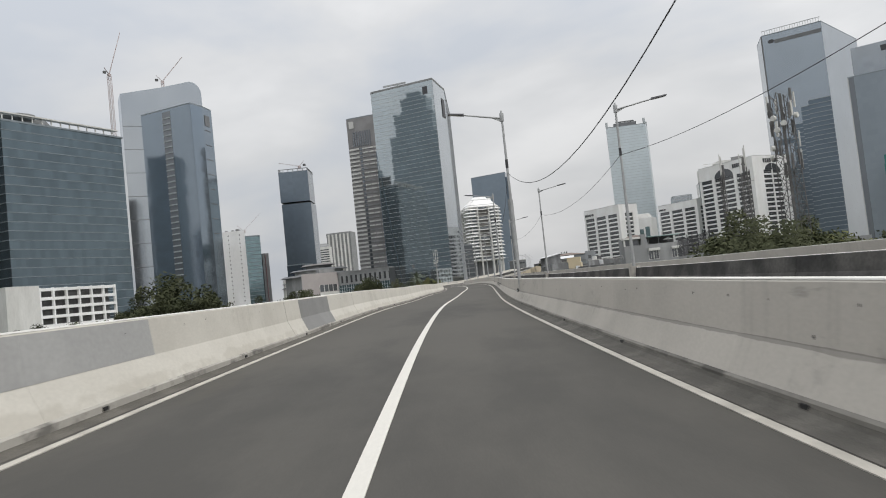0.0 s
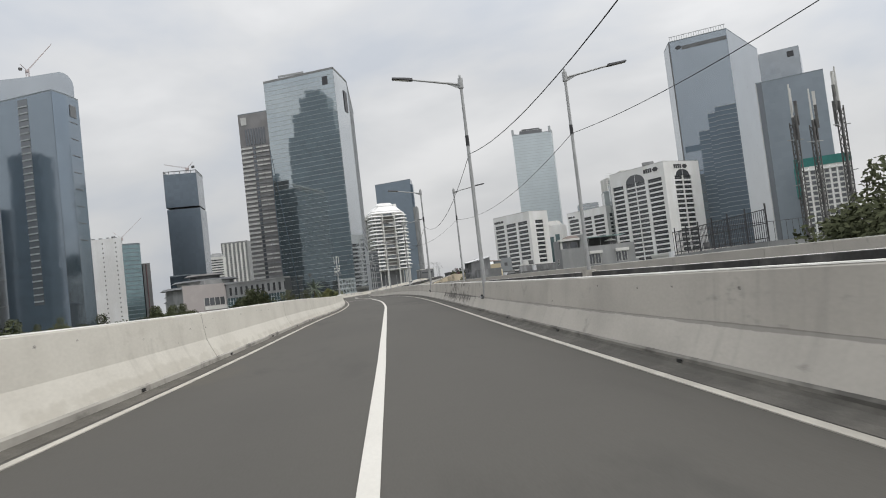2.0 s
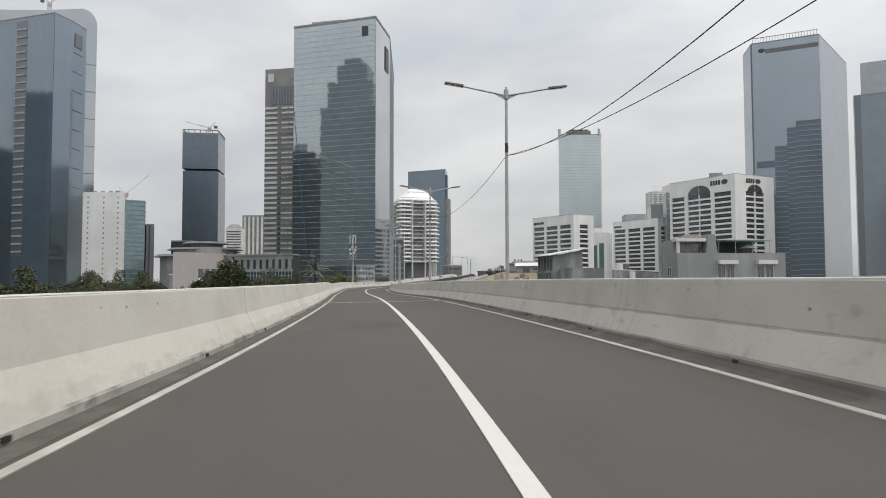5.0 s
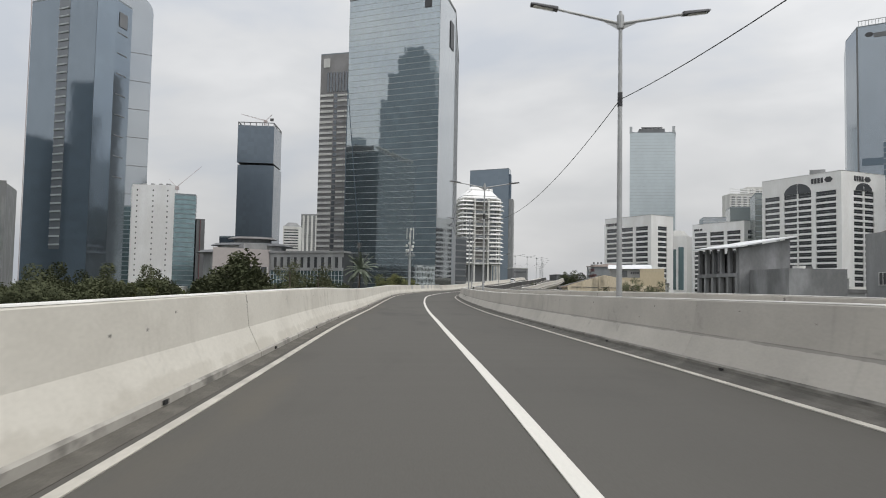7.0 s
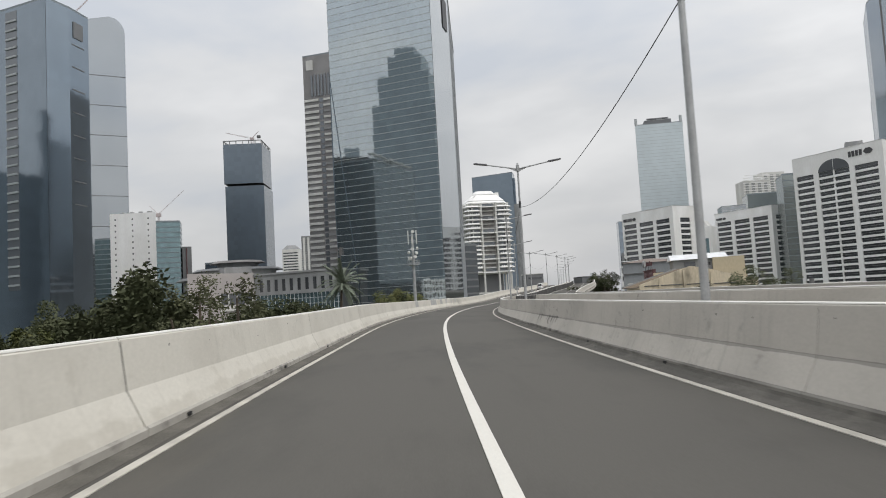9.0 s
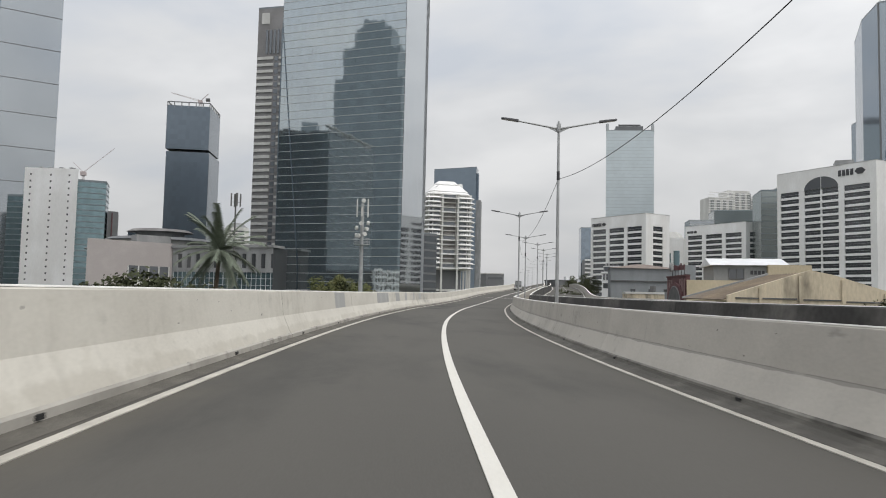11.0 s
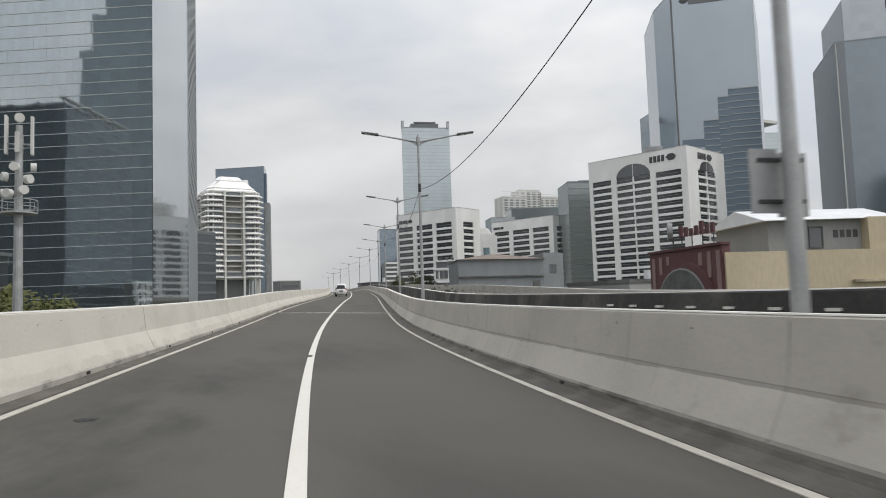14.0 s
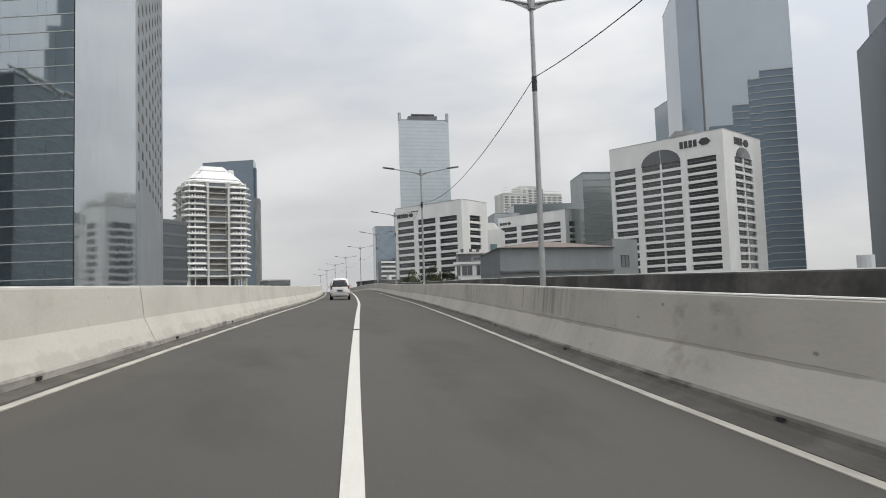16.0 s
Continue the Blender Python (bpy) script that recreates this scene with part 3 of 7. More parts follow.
deck = thing("bridge_deck", (0, 0, 0), "grey concrete flyover deck carrying two lanes", "bridge", kind="structure")
part("girder", sweep([(-4.35, -0.05), (4.35, -0.05), (4.35, -0.35), (2.4, -1.9), (-2.4, -1.9), (-4.35, -0.35)], YA, YB, 5, on_road), CONCRETE, deck)
road = thing("road", (0, 0, 0), "dark grey asphalt carriageway with solid white lines", "road", kind="structure")
cuts = [YA] + [j for j in JOINTS if YA < j < YB] + [YB]
for a, b in zip(cuts, cuts[1:]):
    part("asphalt", sweep([(-4.2, 0), (4.2, 0), (4.2, -0.05), (-4.2, -0.05)], a + 0.05, b - 0.05, 1.25, on_road), ASPHALT, road)
    for lat, w, nm in ((-3.45, 0.12, "edge_line"), (0.0, 0.155, "centre_line"), (3.40, 0.12, "edge_line")):
        part(nm, sweep([(lat - w / 2, 0.012), (lat + w / 2, 0.012), (lat + w / 2, 0.001), (lat - w / 2, 0.001)], a + (0.07 if lat == 0 else 0.6), b - (0.07 if lat == 0 else 0.6), 1.25, on_road), LINE_PAINT if lat == 0 else EDGE_PAINT, road, "solid white road line")
    for sgn in (-1, 1):
        rim = ((3.60, 0.004), (3.74, 0.012), (3.79, 0.028), (3.822, 0.05), (3.822, 0.001), (3.60, 0.001)) if sgn < 0 else ((3.50, 0.005), (3.68, 0.016), (3.785, 0.055), (3.822, 0.105), (3.822, 0.001), (3.50, 0.001))
        part("gutter", sweep([(sgn * lat, up) for lat, up in rim], a + 0.4, b - 0.4, 1.25, on_road), GUTTER if sgn < 0 else GUTTER_DARK, road, "dusty dark gutter strip")
# black tar spots and one tar strip that crosses the centre line
for y, lat, ly, lx, lift in ((326.8, -0.03, 0.27, 0.06, 0.012), (313.9, -2.67, 0.12, 0.12, 0.0), (315.7, -2.42, 0.10, 0.11, 0.0), (318.4, -2.44, 0.12, 0.13, 0.0), (373.2, 0.0, 0.22, 0.1, 0.012)):
    spot = [on_road(y + ly * math.cos(i * 0.524) * (1 + 0.3 * math.sin(i * 2.6 + y)), lat + lx * math.sin(i * 0.524) * (1 + 0.3 * math.cos(i * 3.9 + y)), lift) for i in range(12)]
    part("tar_spot", Shape().add([(x, yy, z + h) for h in (0.0, 0.004) for x, yy, z in spot], [tuple(range(11, -1, -1)), tuple(range(12, 24))] + [(i, (i + 1) % 12, 12 + (i + 1) % 12, 12 + i) for i in range(12)]), RUBBER, road, "black tar spot")
for j in JOINTS:
    if YA < j < YB:
        jt = thing("expansion_joint", on_road(j, 0), "worn steel and rubber expansion joint across the asphalt", "expansion joint", group="expansion joints", kind="structure")
        for dy, mt, w, nm in ((-0.32, JOINT_WHITE, 0.16, "nosing"), (0.32, JOINT_WHITE, 0.16, "nosing"), (0.0, RUBBER, 0.1, "seal")):
            part(nm, sweep([(-3.85, 0.004 if nm == "nosing" else -0.012), (3.85, 0.004 if nm == "nosing" else -0.012), (3.85, -0.045), (-3.85, -0.045)], j + dy - w / 2, j + dy + w / 2, 1, on_road), mt, jt)

other_deck = thing("bridge_deck", (0, 0, 0), "grey concrete deck of the opposite carriageway", "bridge", kind="structure")
part("girder", sweep([(-0.3, -0.06), (8.5, -0.06), (8.5, -0.4), (6.6, -1.9), (1.6, -1.9), (-0.3, -0.4)], YA, YB, 5, on_other), CONCRETE, other_deck)
other_road = thing("road", (0, 0, 0), "grey asphalt opposite carriageway with white lines", "road", kind="structure")
part("asphalt", sweep([(0.1, 0), (8.2, 0), (8.2, -0.06), (0.1, -0.06)], YA, YB, 5, on_other), ASPHALT, other_road)
for lat in (0.75, 7.55):
    part("edge_line", sweep([(lat - 0.07, 0.006), (lat + 0.07, 0.006), (lat + 0.07, 0.001), (lat - 0.07, 0.001)], YA, YB, 5, on_other), LINE_PAINT, other_road)
for k in range(60):
    y = YA + 3 + k * 12
    if y + 5 < YB:
        part("lane_dash", sweep([(4.09, 0.006), (4.23, 0.006), (4.23, 0.001), (4.09, 0.001)], y, y + 5, 2.5, on_other), LINE_PAINT, other_road)
for k in range(18):
    y = -45 + k * 40
    x, yy, z = on_road(y, 0)
    pier = thing("bridge_pier", (x, yy, GROUND), "grey concrete pier holding up the flyover", "pier", group="piers", kind="structure")
    ox = on_other(y, 4.1)
    part("column", Shape().prism([(x + 1.3 * math.cos(i * math.pi / 6), yy + 1.3 * math.sin(i * math.pi / 6)) for i in range(12)], GROUND, z - 2.6), CONCRETE, pier)
    part("column", Shape().prism([(ox[0] + 1.3 * math.cos(i * math.pi / 6), ox[1] + 1.3 * math.sin(i * math.pi / 6)) for i in range(12)], GROUND, z - 2.6), CONCRETE, pier)
    part("crosshead", Shape().box((x + ox[0]) / 2, yy, z - 2.25, ox[0] - x + 5.5, 2.4, 0.75), CONCRETE, pier)

# ---- towers on the left ----
# the mirror-glass tower with pale bevelled corner
MF = [(-40.6, 498.8), (2.3, 479.5), (10.0, 509.5), (14.5, 592.0), (-32.0, 598.0)]
mirror_tower = thing("office_tower", (-40, 498.6, GROUND), "tall faceted office tower in grey-green mirror glass", "tower")
part("body", Shape().prism(MF, GROUND, 139.0), CORE, mirror_tower)
glass_wall(mirror_tower, MF[0], MF[1], GROUND + 1, 139, 1.5, 2.8, MIRROR_GLASS, 0.0008, None, seed=3, joint=0.018)
for j in range(1, 54):
    z = GROUND + 1 + j * (138 - GROUND) / 54
    part("floor_band", Shape().wall_box(MF[0], MF[1], 0, 47.0, z - 0.065, z + 0.065, 0, 0.2), BAND, mirror_tower)
glass_wall(mirror_tower, MF[1], MF[2], GROUND + 1, 139, 1.7, 4.1, PALE_GLASS, 0.001, None, seed=4)
glass_wall(mirror_tower, MF[2], MF[3], GROUND + 1, 139, 2.5, 4.1, SIDE_CLADDING, 0.001, None, seed=5)
for k in range(8):
    for j in range(10 if k else 9, 34):
        part("side_window", Shape().wall_box(MF[2], MF[3], 4 + k * 9.6, 7.2 + k * 9.6, GROUND + 6 + j * 4.1, GROUND + 7.7 + j * 4.1, 0.0, 0.14), CORE, mirror_tower)
part("corner_strip", Shape().wall_box(MF[2], MF[3], 0.1, 5.0, GROUND + 1, 139, 0.02, 0.13), DUSK_GLASS, mirror_tower)
glass_wall(mirror_tower, MF[4], MF[0], GROUND + 1, 139, 2.5, 4.1, BLUE_GLASS, 0.003, DIM_BAND, 0.3, seed=6)
part("parapet", Shape().prism([(-40.8, 498.5), (2.5, 479.1), (10.3, 509.5), (14.8, 592.2), (-32.2, 598.3)], 139.0, 140.2), GREY_WALL, mirror_tower)
# the facet's dark reflection is put into its glass colour
facet = Shape()
ux, uy = 42.9 / 47.04, -19.3 / 47.04
fpt = lambda u, z, o: (-40.6 + ux * u + uy * o, 498.8 + uy * u - ux * o, z)
facet.add([fpt(-0.2, 100, 0.2), fpt(9.5, 12, 0.24), fpt(9.5, GROUND + 1, 0.24), fpt(-1.6, GROUND + 1, -2.8), fpt(-1.6, 60, -1.5)], [(0, 4, 3, 2, 1)])
part("glass_facet", facet, DUSK_GLASS, mirror_tower)
part("emblem", Shape().wall_box(MF[0], MF[1], 39.5, 42.9, 130.5, 135.5, 0.2, 0.45), LETTER, mirror_tower, "dark square roof emblem")
part("emblem", Shape().wall_box(MF[1], MF[2], 20, 27, 118, 131, 0.2, 0.45), LETTER, mirror_tower, "dark vertical sign panel")
unit = thing("roof_crane", (-22, 505, 140.2), "grey facade-cleaning crane on the tower's roof", "crane")
s = Shape().tube((-22, 505, 140.2), (-22, 505, 145.2), 0.6, 0.5)
part("mast", s, GALV, unit)
part("jib", Shape().box(-24, 505.5, 145.6, 17, 1.0, 1.0, -0.33), GALV, unit)

# the brown tower with white ledges
BR = [(-75.5, 635.0), (-47.0, 626.0), (-35.0, 664.0), (-63.5, 673.0)]
brown = thing("office_tower", (-75.5, 635, GROUND), "brown stone tower with pale ledges and a crown", "tower")
part("body", Shape().prism(BR, GROUND, 156.0), BROWN_STONE, brown)
L = wall_len(BR[0], BR[1])
for j in range(40):
    z = GROUND + 6 + j * 3.55
    if z > 130:
        break
    part("ledge", Shape().wall_box(BR[0], BR[1], 0.3, 9.6, z, z + 1.5, 0, 0.5), OFF_WHITE, brown)
    part("window_band", Shape().wall_box(BR[0], BR[1], 10.2, 12.4, z - 0.9, z + 1.7, 0, 0.12), SLATE_GLASS, brown)
    for u in (12.9, 18.4, 24.2):
        part("ledge", Shape().wall_box(BR[0], BR[1], u, u + 4.9, z, z + 1.2, 0, 0.5), OFF_WHITE if j % 3 else GREY_WALL, brown)
for i in range(8):
    part("crown_fin", Shape().wall_box(BR[0], BR[1], 5 + i * 2.2, 6.2 + i * 2.2, 131, 144, 0, 0.4), SLATE_GLASS, brown)
part("emblem", Shape().wall_box(BR[0], BR[1], 2.2, 6.6, 147.5, 153.5, 0, 0.3), OFF_WHITE, brown, "pale crest emblem")
part("roof_edge", Shape().prism(BR, 156.0, 156.8), DIM_BAND, brown)

# the navy tower with a gap
DK = [(-181.5, 832.0), (-148.5, 834.0), (-149.5, 872.0), (-182.0, 870.0)]
navy = thing("office_tower", (-181.5, 832, GROUND), "slim navy glass tower with an open gap near the top", "tower")
part("lower_body", Shape().prism(DK, GROUND, 114.4), CORE, navy)
part("gap_core", Shape().prism([(-176, 838), (-153, 839), (-154, 866), (-176.5, 865)], 114.4, 116.5), DARK_GREY, navy)
UP = [(x - 0.6, y - 0.4) for x, y in DK]
part("upper_body", Shape().prism(UP, 116.5, 150.5), CORE, navy)
for i in range(4):
    glass_wall(navy, DK[i], DK[(i + 1) % 4], GROUND + 1, 114.4, 3, 4, NAVY_GLASS, 0.002, None, seed=20 + i)
    glass_wall(navy, UP[i], UP[(i + 1) % 4], 116.5, 151.5, 3, 4, NAVY_GLASS, 0.002, None, seed=30 + i)
for i in range(4):
    p0, p1 = UP[i], UP[(i + 1) % 4]
    ln = wall_len(p0, p1)
    for k in range(7):
        u = ln * k / 6
        part("crown_post", Shape().wall_box(p0, p1, max(0, u - 0.3), min(ln, u + 0.3), 150, 154.6, -0.6, 0.1), SLATE, navy)
    for z in (154.0,):
        part("crown_rail", Shape().wall_box(p0, p1, 0, ln, z, z + 0.7, -0.5, 0.05), SLATE, navy)


def roof_crane(x, y, z, mast, jib, turn, rise, label="lattice tower crane with a raised jib", w=0.9):
    """A luffing crane: mast, cabin, jib, back arm."""
    root = thing("tower_crane", (x, y, z), label, "crane")
    m = Shape()
    for dx in (-w, w):
        for dy in (-w, w):
            m.tube((x + dx, y + dy, z), (x + dx, y + dy, z + mast), w * 0.16, n=4)
    k = max(2, int(mast / (w * 2.4)))
    for i in range(k):
        za, zb = z + mast * i / k, z + mast * (i + 1) / k
        for a, b in (((-w, -w), (w, -w)), ((w, -w), (w, w)), ((w, w), (-w, w)), ((-w, w), (-w, -w))):
            m.tube((x + a[0], y + a[1], za), (x + b[0], y + b[1], zb), w * 0.1, n=4)
    part("mast", m, CRANE_PAINT, root)
    part("cabin", Shape().box(x, y, z + mast + 1.2, 3.2, 2.4, 2.4, turn), CRANE_PAINT, root)
    c, s_ = math.cos(turn), math.sin(turn)
    tip = (x + c * jib * math.cos(rise), y + s_ * jib * math.cos(rise), z + mast + 2 + jib * math.sin(rise))
    j = Shape()
    for o in (-w * 0.6, w * 0.6):
        j.tube((x, y, z + mast + 2 + o), (tip[0], tip[1], tip[2] + o * 0.3), w * 0.16, n=4)
    for i in range(10):
        f0, f1 = i / 10, (i + 1) / 10
        pa = [x + (tip[0] - x) * f0, y + (tip[1] - y) * f0, z + mast + 2 + (tip[2] - z - mast - 2) * f0 - w * 0.5]
        pb = [x + (tip[0] - x) * f1, y + (tip[1] - y) * f1, z + mast + 2 + (tip[2] - z - mast - 2) * f1 + w * 0.5]
        j.tube(pa, pb, w * 0.1, n=4)
    part("jib", j, CRANE_PAINT, root)
    part("back_arm", Shape().tube((x, y, z + mast + 2), (x - c * 6, y - s_ * 6, z + mast + 8), w * 0.3, n=4), CRANE_PAINT, root)
    part("counterweight", Shape().box(x - c * 6, y - s_ * 6, z + mast + 3, 3, 2, 2.4, turn), DARK_GREY, root)
    return root


roof_crane(-160, 845, 150.5, 6.5, 24, math.pi, 0.25, "thin crane lying over the navy tower's roof")

# the two-part glass tower with the dark recess
FB = [(-223.0, 556.0), (-178.0, 536.0), (-173.5, 548.5), (-171.0, 563.0), (-205.0, 600.0)]
twin = thing("office_tower", (-223, 556, GROUND), "broad blue-grey glass tower with a dark louvred recess", "tower")
part("body", Shape().prism(FB, GROUND, 156.5), CORE, twin)
glass_wall(twin, FB[0], FB[1], GROUND + 1, 156.5, 3.0, 4.2, TWIN_FRONT, 0.0015, None, seed=41)
glass_wall(twin, FB[1], FB[2], GROUND + 1, 156.5, 3.0, 4.2, TWIN_SIDE, 0.0015, None, seed=42)
glass_wall(twin, FB[2], FB[3], GROUND + 1, 156.5, 3.0, 4.2, TWIN_SIDE, 0.0015, None, seed=43)
glass_wall(twin, FB[3], FB[4], GROUND + 1, 156.5, 3.0, 4.2, BLUE_GLASS, 0.003, None, seed=44)
part("recess", Shape().wall_box(FB[0], FB[1], 21.5, 29.5, 20, 155, 0.0, 0.16), SLATE_GLASS, twin, "dark louvred recess")
for j in range(30):
    z = 22 + j * 4.4
    part("recess_ledge", Shape().wall_box(FB[0], FB[1], 21.8, 29.2, z, z + 0.9, 0.1, 0.7), DIM_HAZE, twin)
for j in range(8):
    z = 60 + j * 11.3
    part("seam", Shape().wall_box(FB[2], FB[3], 2, 11, z, z + 0.5, 0.05, 0.3), SLATE, twin)
part("emblem", Shape().wall_box(FB[2], FB[3], 3, 10, 143, 151, 0.1, 0.5), SLATE, twin, "dark framed sign panel")
part("parapet", Shape().prism(FB, 156.5, 157.6), DIM_BAND, twin)
SL = [(-325.0, 760.0), (-252.0, 800.0), (-266.0, 826.0), (-339.0, 786.0)]
slab = thing("office_tower", (-325, 760, GROUND), "taller pale glass slab with a rounded roof corner", "tower")
s = Shape()
prof = [(0, GROUND), (83.2, GROUND), (83.2, 242)] + [(83.2 - 12 * (1 - math.cos(a)), 242 + 14 * math.sin(a)) for a in (0.3, 0.6, 0.9, 1.2, 1.57)] + [(40, 248), (0, 240)]
ca, sa = 73 / 83.2, 40 / 83.2
front = [(-325 + ca * u, 760 + sa * u, z) for u, z in prof]
back = [(x - 14, y + 26, z) for x, y, z in front]
n = len(prof)
s.add(front + back, [tuple(range(n)), tuple(range(2 * n - 1, n - 1, -1))] + [(i, (i + 1) % n, n + (i + 1) % n, n + i) for i in range(n)])
part("body", s, GREY_GLASS, slab)
for j in range(8):
    z = 30 + j * 25
    part("seam", Shape().wall_box(SL[0], SL[1], 0, 83, z, z + 0.5, 0.0, 0.2), SLATE, slab)
roof_crane(-331, 752, GROUND, 270, 54, 1.2, 1.2, "tall lattice tower crane beside the pale glass slab", 1.6)
roof_crane(-290, 790, 248, 8, 38, 0.6, 0.9, "luffing crane on the pale slab's roof", 1.2)

# dark glass block and the white car park before it
B1 = [(-195.0, 327.0), (-166.0, 385.0), (-212.0, 408.0), (-241.0, 350.0)]
block = thing("office_building", (-195, 327, GROUND), "wide dark green-grey glass office block", "building")
part("body", Shape().prism(B1, GROUND, 98.0), CORE, block)
for i in range(4):
    glass_wall(block, B1[i], B1[(i + 1) % 4], GROUND + 1, 98, 2.4, 4.2, DARK_GLASS, 0.006, DIM_BAND if i in (0, 3) else None, 0.35, seed=50 + i)
part("roof_slab", Shape().prism([(-195.6, 326), (-165, 385), (-212, 409), (-242, 350)], 98, 98.8), DIM_BAND, block)
fr = Shape()
p0, p1 = B1[0], B1[1]
for k in range(13):
    u = 2 + k * 4.9
    fr.wall_box(p0, p1, u, u + 0.5, 98.8, 102.3, -2.5, -2.0)
fr.wall_box(p0, p1, 0, 64, 102, 102.6, -4.0, -1.0)
part("roof_pergola", fr, OFF_WHITE, block, "white steel roof pergola")
part("roof_canopy", Shape().prism([(-205 + 13 * math.cos(i * 0.3927), 350 + 9 * math.sin(i * 0.3927)) for i in range(16)], 104.5, 105.3), GREY_WALL, block)
part("plant_room", Shape().box(-200, 362, 101.8, 14, 12, 6, 0.3), GREY_WALL, block)
PK = [(-184.0, 303.0), (-160.5, 352.0), (-168.0, 356.0), (-191.5, 307.0)]
car_park = thing("car_park", (-184, 303, GROUND), "white open-sided concrete car park building", "building")
part("core", Shape().prism([(-186, 307), (-163.5, 351), (-168, 354), (-190.5, 309)], GROUND, 19), DARK_GREY, car_park)
LP = wall_len(PK[0], PK[1])
part("stair_tower", Shape().wall_box(PK[0], PK[1], 0, 15, GROUND, 20.5, -6, 0.3), OFF_WHITE, car_park)
for j in range(8):
    z = GROUND + 3 + j * 4.0
    part("parapet_slab", Shape().wall_box(PK[0], PK[1], 15, LP, z, z + 1.3, -2, 0.2), WHITE_WALL, car_park)
for k in range(7):
    u = 15 + (LP - 15.6) * k / 6
    part("column", Shape().wall_box(PK[0], PK[1], u, u + 0.7, GROUND, 19.5, -1.0, 0.35), WHITE_WALL, car_park)

# white slab with small windows, teal block behind it
WS = [(-219.0, 690.4), (-188.5, 691.0), (-197.5, 711.0), (-228.0, 710.4)]
white_slab = thing("apartment_block", (-219, 690.4, GROUND), "plain white slab block with small square windows", "building")
part("wall", Shape().prism(WS, GROUND, 75.0), WHITE_WALL, white_slab)
for col in (3, 14.5, 25):
    for j in range(17):
        z = 8 + j * 3.9
        part("window", Shape().wall_box(WS[0], WS[1], col, col + 0.9, z, z + 1.1, 0, 0.06), WINDOW, white_slab)
for k in range(4):
    part("roof_box", Shape().box(-214 + k * 6, 700, 76, 2, 3, 2), GREY_WALL, white_slab)
part("podium", Shape().box(-203, 688, GROUND + 7.5, 22, 5, 15), DARK_GREY, white_slab)
teal = glass_tower("office_building", "teal glass office block beside a white slab", [(-197.5, 704.0), (-179.5, 711.0), (-185, 730), (-203, 723)], 70, [TEAL_GLASS], 2.2, 3.6, [DIM_BAND], 0.005, 0.6)
part("red_strip", Shape().wall_box((-179.5, 711), (-176, 722), 6, 9, 4, 52, 0, 0.2), RED_WALL, teal)
part("rear_wing", Shape().prism([(-180, 716), (-174.5, 719), (-180, 735), (-186, 732)], GROUND, 53), SLATE, teal)
glass_tower("office_building", "teal glass office block behind a white slab", [(-246.0, 726.0), (-205.0, 722.0), (-204, 742), (-245, 746)], 62, [TEAL_GLASS], 2.2, 3.6, [DIM_BAND], 0.005, 0.7)
roof_crane(-196, 716, 71, 4, 24, 0.15, 0.75, "small luffing crane on the teal block's roof", 0.5)

# far towers
beige = thing("office_tower", (-300, 640, GROUND), "beige-grey tower with banded windows far behind the trees", "tower")
BG = [(-330.0, 655.0), (-290.4, 637.0), (-282.0, 641.0), (-298.0, 682.0), (-346.0, 694.0)]
part("wall", Shape().prism(BG, GROUND, 67.6), GREY_WALL, beige)
for j in range(19):
    part("window_band", Shape().wall_box(BG[0], BG[1], 1.0, 41.5, GROUND + 4 + j * 4.0, GROUND + 6.2 + j * 4.0, 0, 0.15), SLATE_GLASS, beige)
part("parapet", Shape().wall_box(BG[1], BG[2], -0.2, 9.5, 67.6, 69.0, -0.6, 0.2), GREY_WALL, beige)
part("roof_gable", Shape().prism([(-312, 650), (-290.6, 638.4), (-284, 643), (-300, 664)], 67.6, 71.0, [(-300, 648), (-291.5, 642), (-289.5, 644), (-297, 652)]), SHADED_WALL, beige)
far_grey = thing("apartment_tower", (-242, 1500, GROUND), "distant grey apartment tower", "tower")
FG = [(-242, 1500), (-192, 1494), (-186, 1530), (-236, 1536)]
part("body", Shape().prism(FG, GROUND, 136), GREY_WALL, far_grey)
for k in range(6):
    part("balcony_strip", Shape().wall_box(FG[0], FG[1], 3 + k * 8, 6.5 + k * 8, GROUND, 133, 0, 0.8), OFF_WHITE, far_grey)
for j in range(36):
    part("floor_line", Shape().wall_box(FG[0], FG[1], 0, 50, j * 4.0 - 8, j * 4.0 - 7.2, 0, 0.5), SLATE, far_grey)
dome = thing("white_building", (-213, 1200, GROUND), "distant white building with a small rounded roof", "building")
part("wall", Shape().prism([(-213, 1200), (-190, 1200), (-190, 1220), (-213, 1220)], GROUND, 88), OFF_WHITE, dome)
part("roof", Shape().prism([(-213, 1200), (-190, 1200), (-190, 1220), (-213, 1220)], 88, 94, [(-207, 1205), (-196, 1205), (-196, 1215), (-207, 1215)]), GREY_WALL, dome)
for j in range(20):
    part("window_band", Shape().wall_box((-213, 1200), (-190, 1200), 1.5, 21.5, 10 + j * 3.8, 11.6 + j * 3.8, 0, 0.2), WINDOW, dome)

# the white terraced tower with the stepped crown
CX, CY = 44.3, 884.6
terrace = thing("apartment_tower", (CX, CY, GROUND), "white apartment tower with flared terrace balconies and a stepped hipped crown", "tower")


def from_side(q, u, d):
    """A place on the plan: u along side q, d out from the middle."""
    a = math.radians(-79.7 + 90 * q)
    return (CX + d * math.cos(a) - u * math.sin(a), CY + d * math.sin(a) + u * math.cos(a))


def cut_square(h, c):
    return [from_side(q, u, h) for q in range(4) for u in (-(h - c), h - c)]


